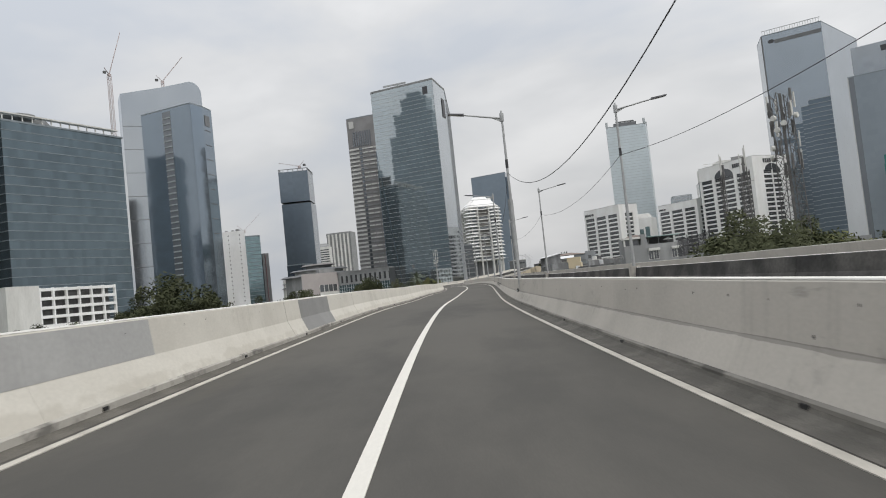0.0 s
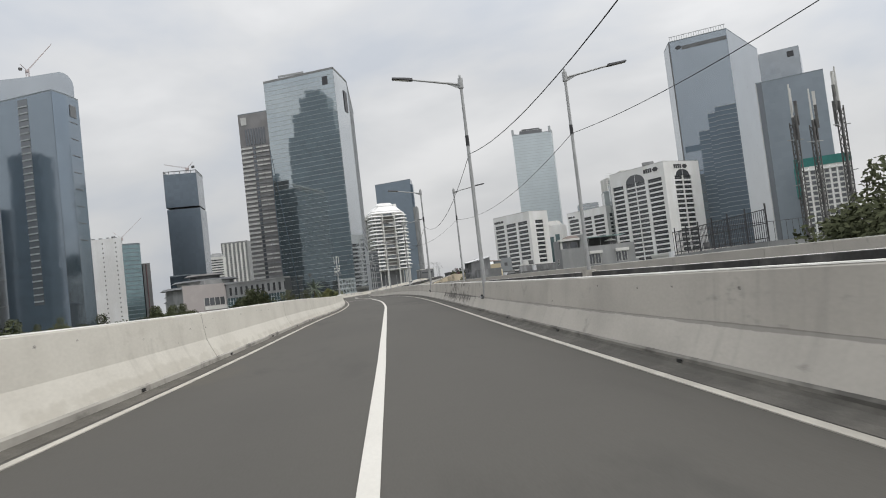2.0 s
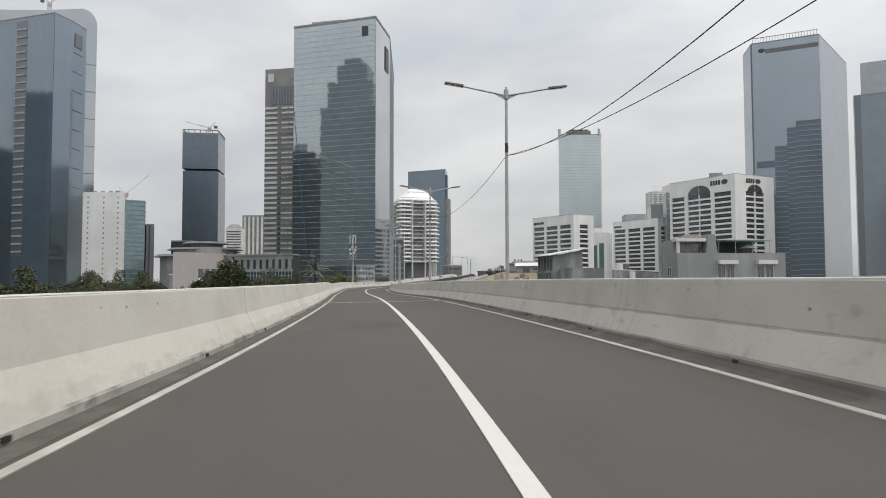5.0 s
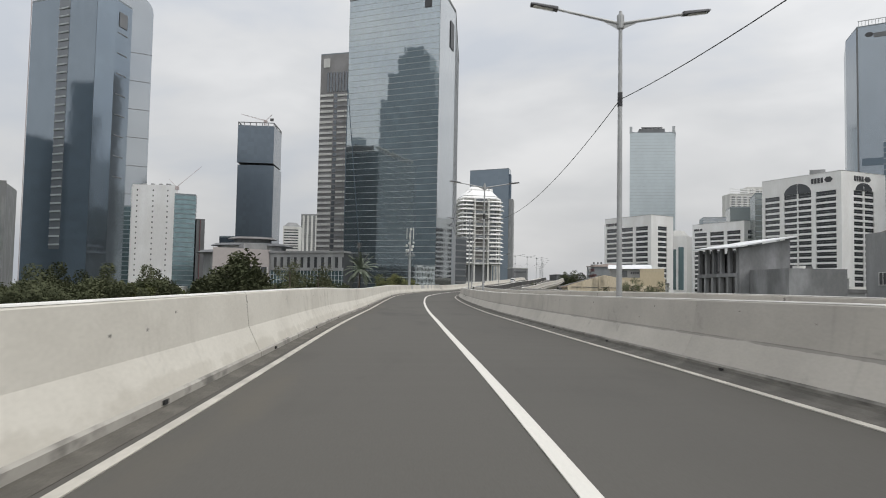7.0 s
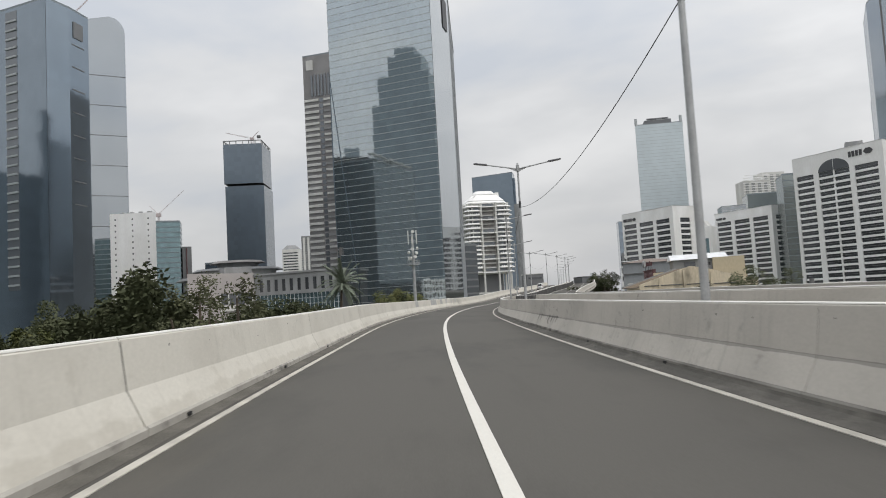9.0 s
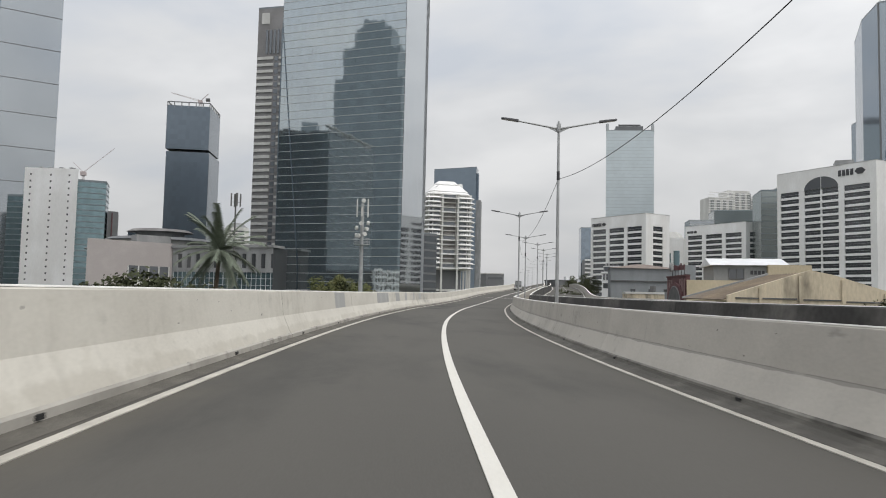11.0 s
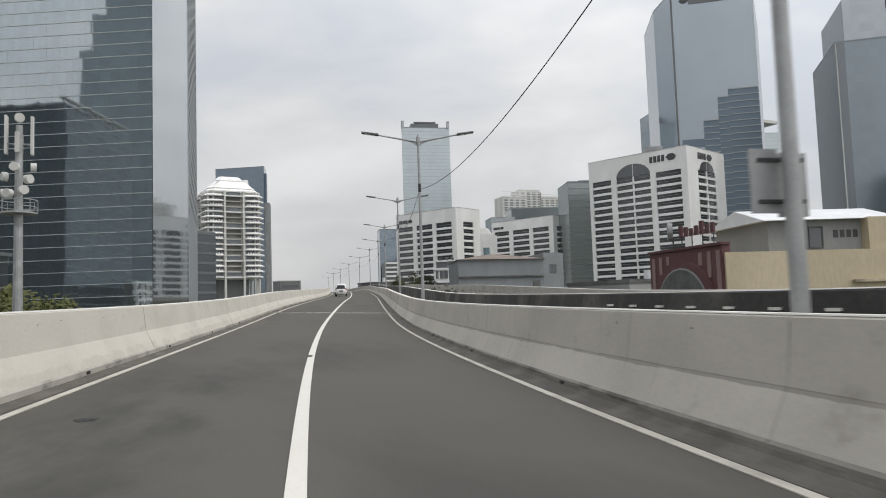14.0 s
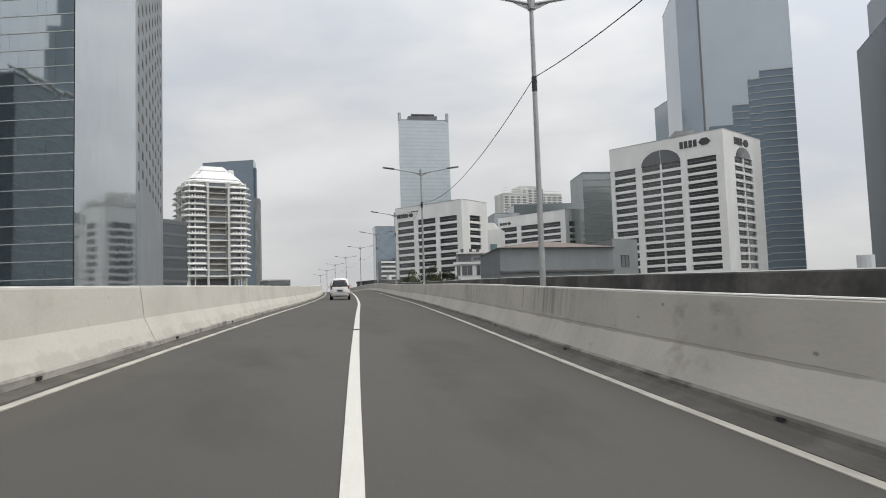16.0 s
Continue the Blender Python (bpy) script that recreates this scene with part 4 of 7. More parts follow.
def bay(q, sg, k, inner=0.0):
    """Plan of one balcony bay: blunt beside the recess, pointed at the tower's corner."""
    pts = ((7.4 + inner, 16.5), (7.4 + inner, 21.6 * k - inner), (8.6 + inner, 22.9 * k - inner), (16.8 - inner * 0.3, 22.9 * k - inner), (22.7 * k - inner * 1.5, 19.4 - inner * 0.4), (18.6 - inner, 16.5))
    out = [from_side(q, sg * u, d) for u, d in pts]
    return out if sg > 0 else out[::-1]


part("core", Shape().prism(cut_square(17.5, 3.0), 27.0, 92.4), OFF_WHITE, terrace)
part("lower_core", Shape().prism(cut_square(13.0, 3.0), GROUND, 27.0), SLATE, terrace)
part("transfer_slab", Shape().prism(cut_square(20.0, 4.0), 9.0, 10.6), OFF_WHITE, terrace)
for j in range(16):
    z = 28.3 + j * 4.0
    k = (0.955, 1.0, 0.985)[j % 3]
    for q in range(4):
        zq = z + 0.05 * (q % 2)
        for sg in (-1, 1):
            part("balcony_edge", Shape().prism(bay(q, sg, k), zq - 0.1, zq + 0.28), WHITE_WALL, terrace)
            part("balcony", Shape().prism(bay(q, sg, k * 0.992), zq + 0.28, zq + 1.45, bay(q, sg, k * 0.985, 1.5)), WHITE_WALL, terrace)
            if j < 15:
                c = from_side(q, sg * 12.6, 17.5)
                part("window", Shape().box(c[0], c[1], z + 2.6, 0.3, 8.8, 2.1, math.radians(-79.7 + 90 * q)), SLATE_GLASS, terrace)
            if j % 3 == 1 and q in (0, 3):
                for i in range(5):
                    c = from_side(q, sg * (9.6 + i * 1.9), 21.6)
                    part("planter", Shape().box(c[0], c[1], zq + 1.6, 0.9, 1.2 - 0.1 * (i % 2), 0.8 + 0.5 * (i % 3 == 1), math.radians(-79.7 + 90 * q), taper=0.6), WHITE_WALL, terrace)
        # recess backs get a darker colour to imitate shade between the bays
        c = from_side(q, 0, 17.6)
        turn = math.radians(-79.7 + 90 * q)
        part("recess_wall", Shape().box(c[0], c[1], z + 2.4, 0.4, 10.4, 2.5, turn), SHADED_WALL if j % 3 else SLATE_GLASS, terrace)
        c = from_side(q, 0, 18.6)
        big = j % 3 == 0
        part("recess_slab", Shape().box(c[0], c[1], z + 0.1, 5.4 if big else 2.6, 15.6 if big else 13.8, 0.9 if big else 0.4, turn), WHITE_WALL if big else OFF_WHITE, terrace)
for q in range(4):
    turn = math.radians(-79.7 + 90 * q)
    for sg in (-1, 1):
        for u, d, w in ((6.9, 20.4, 1.5), (15.2, 20.0, 0.8), (18.8, 18.6, 1.0)):
            c = from_side(q, sg * u, d)
            part("pier", Shape().box(c[0], c[1], 39.5, w, w, 105, turn), OFF_WHITE, terrace)
part("crown_eaves", Shape().prism(cut_square(19.4, 4.5), 91.6, 92.5).prism(cut_square(19.2, 4.5), 92.5, 94.0, cut_square(17.6, 4.2)), WHITE_WALL, terrace)
part("crown_roof", Shape().prism(cut_square(16.6, 3.6), 94.0, 94.7, cut_square(17.4, 3.8)).prism(cut_square(17.4, 3.8), 94.7, 100.6, cut_square(11.6, 2.8)), WHITE_WALL, terrace)
part("crown_cap", Shape().prism(cut_square(9.4, 2.0), 100.6, 101.4).prism(cut_square(10.2, 2.2), 101.4, 102.2, cut_square(9.8, 2.2)).prism(cut_square(9.8, 2.2), 102.2, 104.8, cut_square(7.6, 2.0)), WHITE_WALL, terrace)
c = from_side(0, 12.2, 6.0)
part("roof_tank", Shape().box(c[0], c[1], 100.4, 4.4, 4.2, 5.6, 0.2, taper=0.7), WHITE_WALL, terrace)
part("roof_rail", Shape().tube(from_side(0, -13.5, 13.0) + (97.0,), from_side(0, -9.0, 13.0) + (100.2,), 0.16, n=5), SLATE, terrace)

flat_top = glass_tower("office_tower", "distant flat-topped blue glass tower", [(57, 1300), (115, 1268), (121, 1296), (63, 1328)], 189, [FACET_GLASS, BLUE_GLASS, BLUE_GLASS, BLUE_GLASS], 6, 5, None, 0.002)
part("side_wing", Shape().prism([(115.2, 1269), (121.5, 1265.6), (126, 1290), (120, 1294)], GROUND, 142), GREY_WALL, flat_top)
part("side_fin", Shape().prism([(115.4, 1272), (118.6, 1270.4), (121, 1284), (118, 1286)], 142, 181), FACET_GLASS, flat_top)
glass_tower("office_building", "low dark banded office block beside the mirror tower", [(-6, 590), (22, 615), (12, 650), (-16, 630)], 34.5, [SLATE_GLASS], 3, 4, [SLATE], 0.003, 1.0)

# podium and wedge before the mirror tower
wedge = thing("low_building", (-97, 483, GROUND), "low pinkish-grey hall with a slanted wall", "building")
part("wall", Shape().prism([(-97, 483), (-76, 502), (-84, 520), (-101, 506)], GROUND, 19.6), material("pinkish_render", (0.42, 0.385, 0.375), 0.8, spread=0.04, scale=0.2, fine=3), wedge)
part("window_band", Shape().wall_box((-97, 483), (-76, 502), 13, 27.5, 7.0, 11.5, 0, 0.1), WINDOW, wedge)
part("canopy", Shape().wall_box((-97, 483), (-76, 502), 13, 28, 4.4, 6.6, 0, 0.8), OFF_WHITE, wedge)
for k in range(5):
    part("mullion", Shape().wall_box((-97, 483), (-76, 502), 13 + k * 3.5, 13.4 + k * 3.5, 7.0, 11.5, 0.05, 0.25), OFF_WHITE, wedge)
part("roof_plant", Shape().box(-85, 507, 21.0, 12, 5, 3, 0.7), GREY_WALL, wedge)
hall = thing("low_building", (-99, 562, GROUND), "low grey hall with stepped curving roof slabs", "building")
for z0, z1, r0, r1, mt in ((GROUND, 20.0, 21, 21, GREY_WALL), (20.0, 21.4, 24, 22, SLATE), (21.4, 24.2, 15, 15, OFF_WHITE), (24.2, 25.4, 18, 16, SLATE), (25.4, 28.0, 8, 8, GREY_WALL), (28.0, 29.2, 11, 9, SHADED_WALL)):
    rim = lambda r: [(-99 + r * 1.25 * math.cos(i * 0.3927), 562 + r * math.sin(i * 0.3927)) for i in range(16)]
    part("tier" if mt in (GREY_WALL, OFF_WHITE) else "roof", Shape().prism(rim(r0), z0, z1, rim(r1)), mt, hall)
glass_tower("office_building", "low dark blue glass block behind the stepped hall", [(-140, 640), (-126, 637), (-120, 655), (-134, 658)], 34.0, [NAVY_GLASS], 3, 4, None, 0.002)
podium = thing("glass_podium", (-76, 500, GROUND), "low glazed podium with a pale square grid", "building")
PP = [(-75.5, 502.0), (-39.0, 486.0), (-36, 497), (-70, 520)]
part("body", Shape().prism(PP, GROUND, 18.2), CORE, podium)
glass_wall(podium, PP[0], PP[1], GROUND + 1, 10.2, 1.85, 2.3, TEAL_GLASS, 0.004, BAND, 0.14, seed=71)
glass_wall(podium, PP[0], PP[1], 10.2, 18.2, 1.85, 8.0, WINDOW, 0.003, None, seed=72)
for k in range(22):
    u = 0.3 + k * 1.85
    part("mullion", Shape().wall_box(PP[0], PP[1], u, u + 0.13, GROUND, 10.2, 0.05, 0.28), BAND, podium)
for k in range(11):
    u = 0.1 + k * 3.7
    part("pier", Shape().wall_box(PP[0], PP[1], u, min(u + 2.0, 39.8), 10.2, 16.6, 0.05, 0.4), GREY_WALL, podium)
part("wall_band", Shape().wall_box(PP[0], PP[1], 0, 39.8, 10.0, 11.4, 0.05, 0.42).wall_box(PP[0], PP[1], 0, 39.8, 16.2, 18.2, 0.05, 0.42), GREY_WALL, podium)
part("roof_slab", Shape().wall_box(PP[0], PP[1], -0.5, 40.3, 18.2, 19.0, -6, 0.9), GREY_WALL, podium)
minaret = thing("minaret", (-143, 639, GROUND), "small white tower with a tiered pointed roof", "tower")
part("shaft", Shape().prism([(-143 + 2 * math.cos(i * 0.785), 639 + 2 * math.sin(i * 0.785)) for i in range(8)], GROUND, 14), OFF_WHITE, minaret)
for z, r in ((14, 3.6), (18, 2.8)):
    part("roof_tier", Shape().prism([(-143 + r * math.cos(i * 0.785), 639 + r * math.sin(i * 0.785)) for i in range(8)], z, z + 1.6, [(-143 + r * 0.3 * math.cos(i * 0.785), 639 + r * 0.3 * math.sin(i * 0.785)) for i in range(8)]), SLATE, minaret)
    part("lantern", Shape().prism([(-143 + 1.6 * math.cos(i * 0.785), 639 + 1.6 * math.sin(i * 0.785)) for i in range(8)], z + 1.2, z + 4), OFF_WHITE, minaret)
part("spire", Shape().tube((-143, 639, 22), (-143, 639, 24), 0.5, 0.1), SLATE, minaret)
low_row = ((-120, 520, 26, 14, 8, GREY_WALL), (-150, 560, 30, 16, 14, OFF_WHITE), (-60, 530, 30, 14, 22, SLATE), (-100, 540, 26, 14, 22, GREY_WALL), (76, 800, 14, 14, 35.0, SLATE), (70, 760, 40, 16, 20, GREY_WALL), (100, 900, 50, 18, 22, SLATE), (120, 1150, 60, 20, 26, GREY_WALL))
for x, y, w, d, h, mt in low_row:
    lo = thing("low_building", (x, y, GROUND), "plain low flat-roofed building among the towers", "building", group="low buildings")
    part("wall", Shape().box(x, y, GROUND + h / 2, w, d, h, 0.2), mt, lo)
    part("parapet", Shape().box(x, y, GROUND + h + 0.3, w + 0.4, d + 0.4, 0.6, 0.2), OFF_WHITE, lo)
    part("window_band", Shape().box(x + 0.2 * d * 0.5, y - d / 2 - 0.02, GROUND + h - 3, w * 0.8, 0.2, 1.4, 0.2), WINDOW, lo)

# towers beside and behind the road, seen mirrored in the glass
dark_tower = glass_tower("office_tower", "tall dark tower mirrored in the glass facades", [(-297, 285), (-313, 258), (-266, 228), (-249, 255)], 178, [DIM_TOWER], 6, 5, None, 0.003, roof=False)
part("roof_step", Shape().prism([(-291, 281), (-305, 258), (-266, 234), (-252, 257)], 178, 203), DIM_TOWER, dark_tower)
part("roof_step", Shape().prism([(-283, 276), (-294, 258), (-268, 242), (-257, 260)], 203, 219), DIM_TOWER, dark_tower)
part("roof_step", Shape().prism([(-277, 272), (-286, 257), (-272, 248), (-263, 263)], 219, 226), DIM_TOWER, dark_tower)
low_mass = glass_tower("office_tower", "dark mid-height tower mirrored in the glass facades", [(-300, 288), (-340, 268), (-400, 330), (-350, 372)], 134, [DIM_TOWER], 6, 5, None, 0.003, roof=False)
part("roof_step", Shape().prism([(-306, 294), (-318, 286), (-326, 296), (-314, 304)], 134, 142), DIM_TOWER, low_mass)
glass_tower("office_tower", "dark slim tower west of the road", [(-408, 458), (-428, 478), (-448, 458), (-428, 438)], 168, [DIM_TOWER], 8, 5, None, 0.003)
glass_tower("office_tower", "dark broad tower west of the road", [(-455, 470), (-440, 520), (-500, 540), (-515, 490)], 122, [DIM_TOWER], 8, 5, None, 0.003)
# added out of sight to fill what the glass facades mirror
glass_tower("office_tower", "unseen grey tower added west of the road for reflections", [(-620, 300), (-560, 300), (-560, 350), (-620, 350)], 110, [BLUE_GLASS], 8, 5, None, 0.003)

# ---- towers on the right ----


def shade_block(label, L, C, Rr, z_top, first, floor_h, rows, groups, side_groups, arch=None, side_arch=None, back=18.0):
    """A white office block whose dark window strips lie behind ledges and piers."""
    root = thing("office_building", (C[0], C[1], GROUND), label, "building")
    B = (L[0] + Rr[0] - C[0], L[1] + Rr[1] - C[1])
    for (p0, p1), grp in (((L, C), groups), ((C, Rr), side_groups)):
        ln = wall_len(p0, p1)
        top = first + 0.6
        # dark strips one by one, ledges between
        part("window_glass", Shape().wall_box(p0, p1, 0.8, ln - 0.8, GROUND, z_top - 3, -1.2, -0.8), WINDOW, root)
        edges = [0.0] + [x for g in grp for x in g] + [1.0]
        for a, b in zip(edges[0::2], edges[1::2]):
            if b - a > 0.004:
                part("pier", Shape().wall_box(p0, p1, a * ln, b * ln, GROUND, top, -1.0, 0.0), WHITE_WALL, root)
        for g0, g1 in grp:
            for j in range(rows + 6):
                z = first - j * floor_h
                if z - floor_h < GROUND:
                    break
                part("ledge", Shape().wall_box(p0, p1, g0 * ln - 0.05, g1 * ln + 0.05, z - floor_h, z - floor_h * 0.66, -0.9, 0.35), WHITE_WALL, root)
                part("sill_fin", Shape().wall_box(p0, p1, g0 * ln, g1 * ln, z - floor_h * 0.32, z - floor_h * 0.29, -0.9, 0.0), GREY_WALL, root)
        part("upper_wall", Shape().wall_box(p0, p1, 0, ln, top, z_top, -1.0, 0.0), WHITE_WALL, root)
    for ar, p0, p1 in ((arch, L, C), (side_arch, C, Rr)):
        if ar:
            u, r = ar[0] * wall_len(p0, p1), ar[1]
            ln = wall_len(p0, p1)
            ax, ay = (p1[0] - p0[0]) / ln, (p1[1] - p0[1]) / ln
            for side in (-1, 1):
                s = Shape()
                pts = []
                for o in (0.02, 0.14):
                    for i in range(9):
                        a = math.pi / 2 * i / 8
                        uu, z = u + side * (0.25 + (r - 0.25) * math.cos(a)), top + r * 0.66 * math.sin(a)
                        pts.append((p0[0] + ax * uu + ay * o, p0[1] + ay * uu - ax * o, z))
                    uu = u + side * 0.25
                    pts.append((p0[0] + ax * uu + ay * o, p0[1] + ay * uu - ax * o, top))
                s.add(pts, [tuple(range(10)), tuple(range(19, 9, -1))] + [(i, (i + 1) % 10, 10 + (i + 1) % 10, 10 + i) for i in range(10)])
                part("arch_window", s, WINDOW, root)
    part("back_wall", Shape().prism([(L[0], L[1]), (L[0] + 0.8 * (C[0] - L[0]) * 0.02, L[1]), (Rr[0], Rr[1]), B], GROUND, z_top - 0.4), OFF_WHITE, root)
    part("roof", Shape().prism([L, C, Rr, B], z_top - 0.5, z_top), OFF_WHITE, root)
    return root


def sign_bars(root, p0, p1, u, z, h, count, mat=LETTER, logo=True):
    """A company sign as plain bars with a plain diamond badge."""
    w = h * 0.62
    for i in range(count):
        part("sign_bar", Shape().wall_box(p0, p1, u + i * w * 1.12, u + i * w * 1.12 + w * 0.8, z, z + h, 0.0, 0.3), mat, root)
    if logo:
        ln = wall_len(p0, p1)
        ax, ay = (p1[0] - p0[0]) / ln, (p1[1] - p0[1]) / ln
        c = u + count * w * 1.12 + h * 0.95
        pts = []
        for o in (0.0, 0.3):
            for du, dz in ((-1.0, 0), (-0.45, -0.5), (0.45, -0.5), (1.0, 0), (0.45, 0.5), (-0.45, 0.5)):
                uu = c + du * h * 0.9
                pts.append((p0[0] + ax * uu + ay * o, p0[1] + ay * uu - ax * o, z + h / 2 + dz * h))
        part("sign_badge", Shape().add(pts, [tuple(range(6)), tuple(range(11, 5, -1))] + [(i, (i + 1) % 6, 6 + (i + 1) % 6, 6 + i) for i in range(6)]), mat, root)


HL, HC, HR = (248.0, 700.5), (275.0, 641.5), (316.0, 659.0)
bank = shade_block("white office block with ledged windows and an arch", HL, HC, HR, 88.0, 74.5, 4.15, 15, [(0.04, 0.24), (0.30, 0.465), (0.48, 0.645), (0.70, 0.94)], [(0.27, 0.485), (0.515, 0.73)], (0.4725, 11.2), (0.5, 8.4))
sign_bars(bank, HL, HC, 42.0, 81.0, 3.6, 4)
sign_bars(bank, HC, HR, 12.5, 81.5, 3.6, 4)
part("roof_plant", Shape().box(275, 672, 90.0, 14, 10, 4, 1.1), GREY_WALL, bank)
WA = ((156.0, 813.0), (183.3, 764.0), (206.0, 777.0))
insurer = shade_block("white office block with dark window strips and sign", *WA, 68.5, 58.5, 4.4, 13, [(0.04, 0.29), (0.355, 0.62), (0.68, 0.93)], [(0.3, 0.72)])
sign_bars(insurer, WA[0], WA[1], 2.0, 61.5, 2.4, 6)
part("roof_plant", Shape().box(186, 800, 69.5, 10, 8, 2.4, 0.5), OFF_WHITE, insurer)
WB = ((252.5, 861.0), (280.0, 807.0), (296.0, 813.5))
second_block = shade_block("white office block with dark strips, half hidden", *WB, 69.5, 60.5, 4.4, 13, [(0.04, 0.29), (0.355, 0.62), (0.68, 0.93)], [(0.25, 0.75)])
sign_bars(second_block, WB[0], WB[1], 2.0, 63.0, 2.0, 5)
link = thing("link_building", (212, 800, GROUND), "narrow white link with arched glazing between office blocks", "building")
part("wall", Shape().prism([(206, 810), (226, 800), (236, 815), (216, 825)], GROUND, 54), WHITE_WALL, link)
for k in range(3):
    part("glazing_strip", Shape().wall_box((206, 810), (226, 800), 2 + k * 6.5, 6.5 + k * 6.5, 6, 44 - 2 * (k % 2), 0, 0.2), TEAL_GLASS, link)
part("roof_arch", Shape().prism([(208, 809), (224, 801), (232, 813), (216, 821)], 54, 59, [(211, 811), (222, 805), (228, 812), (217, 818)]), OFF_WHITE, link)

# tall glass tower with corner horns, pale because haze is in its colour
GL = [(286.0, 1213.5), (349.0, 1204.0), (362.0, 1240.0), (299.0, 1250.0)]
horn = glass_tower("office_tower", "tall blue glass tower with corner horns, paled for haze", GL, 236, [HAZE_TINTED_GLASS], 5, 4.6, [DIM_HAZE, None, None, None], 0.0005, 0.35)
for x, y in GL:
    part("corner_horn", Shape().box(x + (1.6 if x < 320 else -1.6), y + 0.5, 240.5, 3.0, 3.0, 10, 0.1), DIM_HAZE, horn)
part("roof_crown", Shape().prism([(300, 1216), (336, 1210), (340, 1232), (304, 1238)], 236, 243), SLATE, horn)
part("roof_rail", Shape().prism([(303, 1215), (332, 1210.5), (334, 1214), (305, 1219)], 244, 245.4), SLATE, horn)
part("roof_posts", Shape().box(310, 1216, 243.5, 1, 1, 2).box(328, 1212, 243.5, 1, 1, 2), SLATE, horn)

# the very tall grey tower; its stepped reflection is put into dark glass panels
HS = [(344.0, 755.0), (334.5, 722.5), (379.0, 692.8), (455.0, 768.0), (420, 810), (368, 800)]
tall = glass_tower("office_tower", "very tall smooth grey glass tower", HS, 216, [TWIN_SIDE, TALL_GLASS, SIDE_GLASS, GREY_GLASS], 4, 4.5, None, 0.001)
tall_roof = Shape()
for k in range(23):
    u = 1 + k * 2.3
    tall_roof.wall_box(HS[1], HS[2], u, u + 0.35, 216.5, 221.5, -0.6, -0.3)
tall_roof.wall_box(HS[1], HS[2], 0.5, 53, 221, 221.5, -0.7, -0.3)
part("roof_screen", tall_roof, GALV, tall)
sign_bars(tall, HS[1], HS[2], 5.0, 207.5, 3.6, 0)
part("sign_band", Shape().wall_box(HS[1], HS[2], 11.5, 53.0, 206.5, 210.0, 0.1, 0.5), SLATE, tall, "dark band below the roof")
part("corner_fin", Shape().wall_box(HS[1], HS[2], -0.6, 0.6, GROUND, 216, -0.4, 0.7), SLATE, tall)
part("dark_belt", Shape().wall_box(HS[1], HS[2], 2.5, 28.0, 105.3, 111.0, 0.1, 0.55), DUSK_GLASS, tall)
# dark steps imitate a mirrored skyline, held still on the wall
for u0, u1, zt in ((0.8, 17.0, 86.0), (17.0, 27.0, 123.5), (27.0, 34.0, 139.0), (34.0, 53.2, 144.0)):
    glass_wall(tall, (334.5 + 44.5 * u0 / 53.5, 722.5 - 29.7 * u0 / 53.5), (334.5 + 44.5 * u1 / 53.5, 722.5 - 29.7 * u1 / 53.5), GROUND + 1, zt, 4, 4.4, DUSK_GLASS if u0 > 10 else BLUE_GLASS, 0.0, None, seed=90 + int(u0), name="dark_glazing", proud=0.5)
    for k in range(int((zt - GROUND) / 4.4)):
        z = zt - 0.6 - k * 4.4
        if u0 > 10 or k < 1 or k % 2:
            part("ledge", Shape().wall_box(HS[1], HS[2], u0, u1, z, z + 0.6, 0.1, 0.95), DIM_HAZE if u0 > 10 else SLATE, tall)
E2 = [(378.0, 647.0), (344.0, 600.5), (384.0, 571.2), (418.0, 618.0)]
shoulder = glass_tower("office_tower", "tall grey glass tower with stepped shoulders", E2, 137.5, [SLATE_GLASS, SHOULDER_GLASS, GREY_GLASS, BLUE_GLASS], 4, 4.5, None, 0.001)
TB = [(378.1, 638.7), (348.6, 598.4), (372.8, 580.6), (402.3, 621.0)]
part("upper_body", Shape().prism(TB, 138, 161), CORE, shoulder)
for i in range(4):
    glass_wall(shoulder, TB[i], TB[(i + 1) % 4], 138.2, 161.5, 4, 4.5, GREY_GLASS, 0.002, None, seed=80 + i)
part("emblem", Shape().wall_box(TB[1], TB[2], 21, 26, 154, 158.5, 0.1, 0.4), LETTER, shoulder, "dark roof emblem")
part("corner_fin", Shape().wall_box(E2[1], E2[2], 0, 0.5, GROUND, 137.5, 0, 0.7), OFF_WHITE, shoulder)
part("dark_strip", Shape().wall_box(E2[1], E2[2], 0.8, 4.6, GROUND, 137.5, 0, 0.3), SLATE_GLASS, shoulder)

hotel = thing("hotel", (340, 550, GROUND), "white hotel block under green scaffold netting", "building")
HT = [(339.5, 550.0), (368.4, 533.3), (380.9, 555.0), (352.0, 571.7)]
part("wall", Shape().prism(HT, GROUND, 59.5), OFF_WHITE, hotel)
part("roof_netting", Shape().prism([(335.9, 552.2), (368.7, 532.7), (381.7, 555.2), (350.4, 573.7)], 59.5, 66.0), TEAL, hotel, "green construction netting")
part("side_netting", Shape().prism([(335.6, 552.6), (339.2, 550.4), (351.6, 572.0), (349.9, 573.9)], 38, 59.4), TEAL, hotel)
for k in range(7):
    for j in range(15):
        part("window", Shape().wall_box(HT[0], HT[1], 1.5 + k * 4.6, 4.4 + k * 4.6, j * 3.9 - 1.1, j * 3.9 + 1.5, 0, 0.08), WINDOW, hotel)
for k in range(8):
    part("pilaster", Shape().wall_box(HT[0], HT[1], 0.2 + k * 4.6, 1.0 + k * 4.6, GROUND, 58.5, 0, 0.5), WHITE_WALL, hotel)
part("cornice", Shape().wall_box(HT[0], HT[1], -0.4, 33.8, 56.4, 57.6, 0, 0.9), WHITE_WALL, hotel)

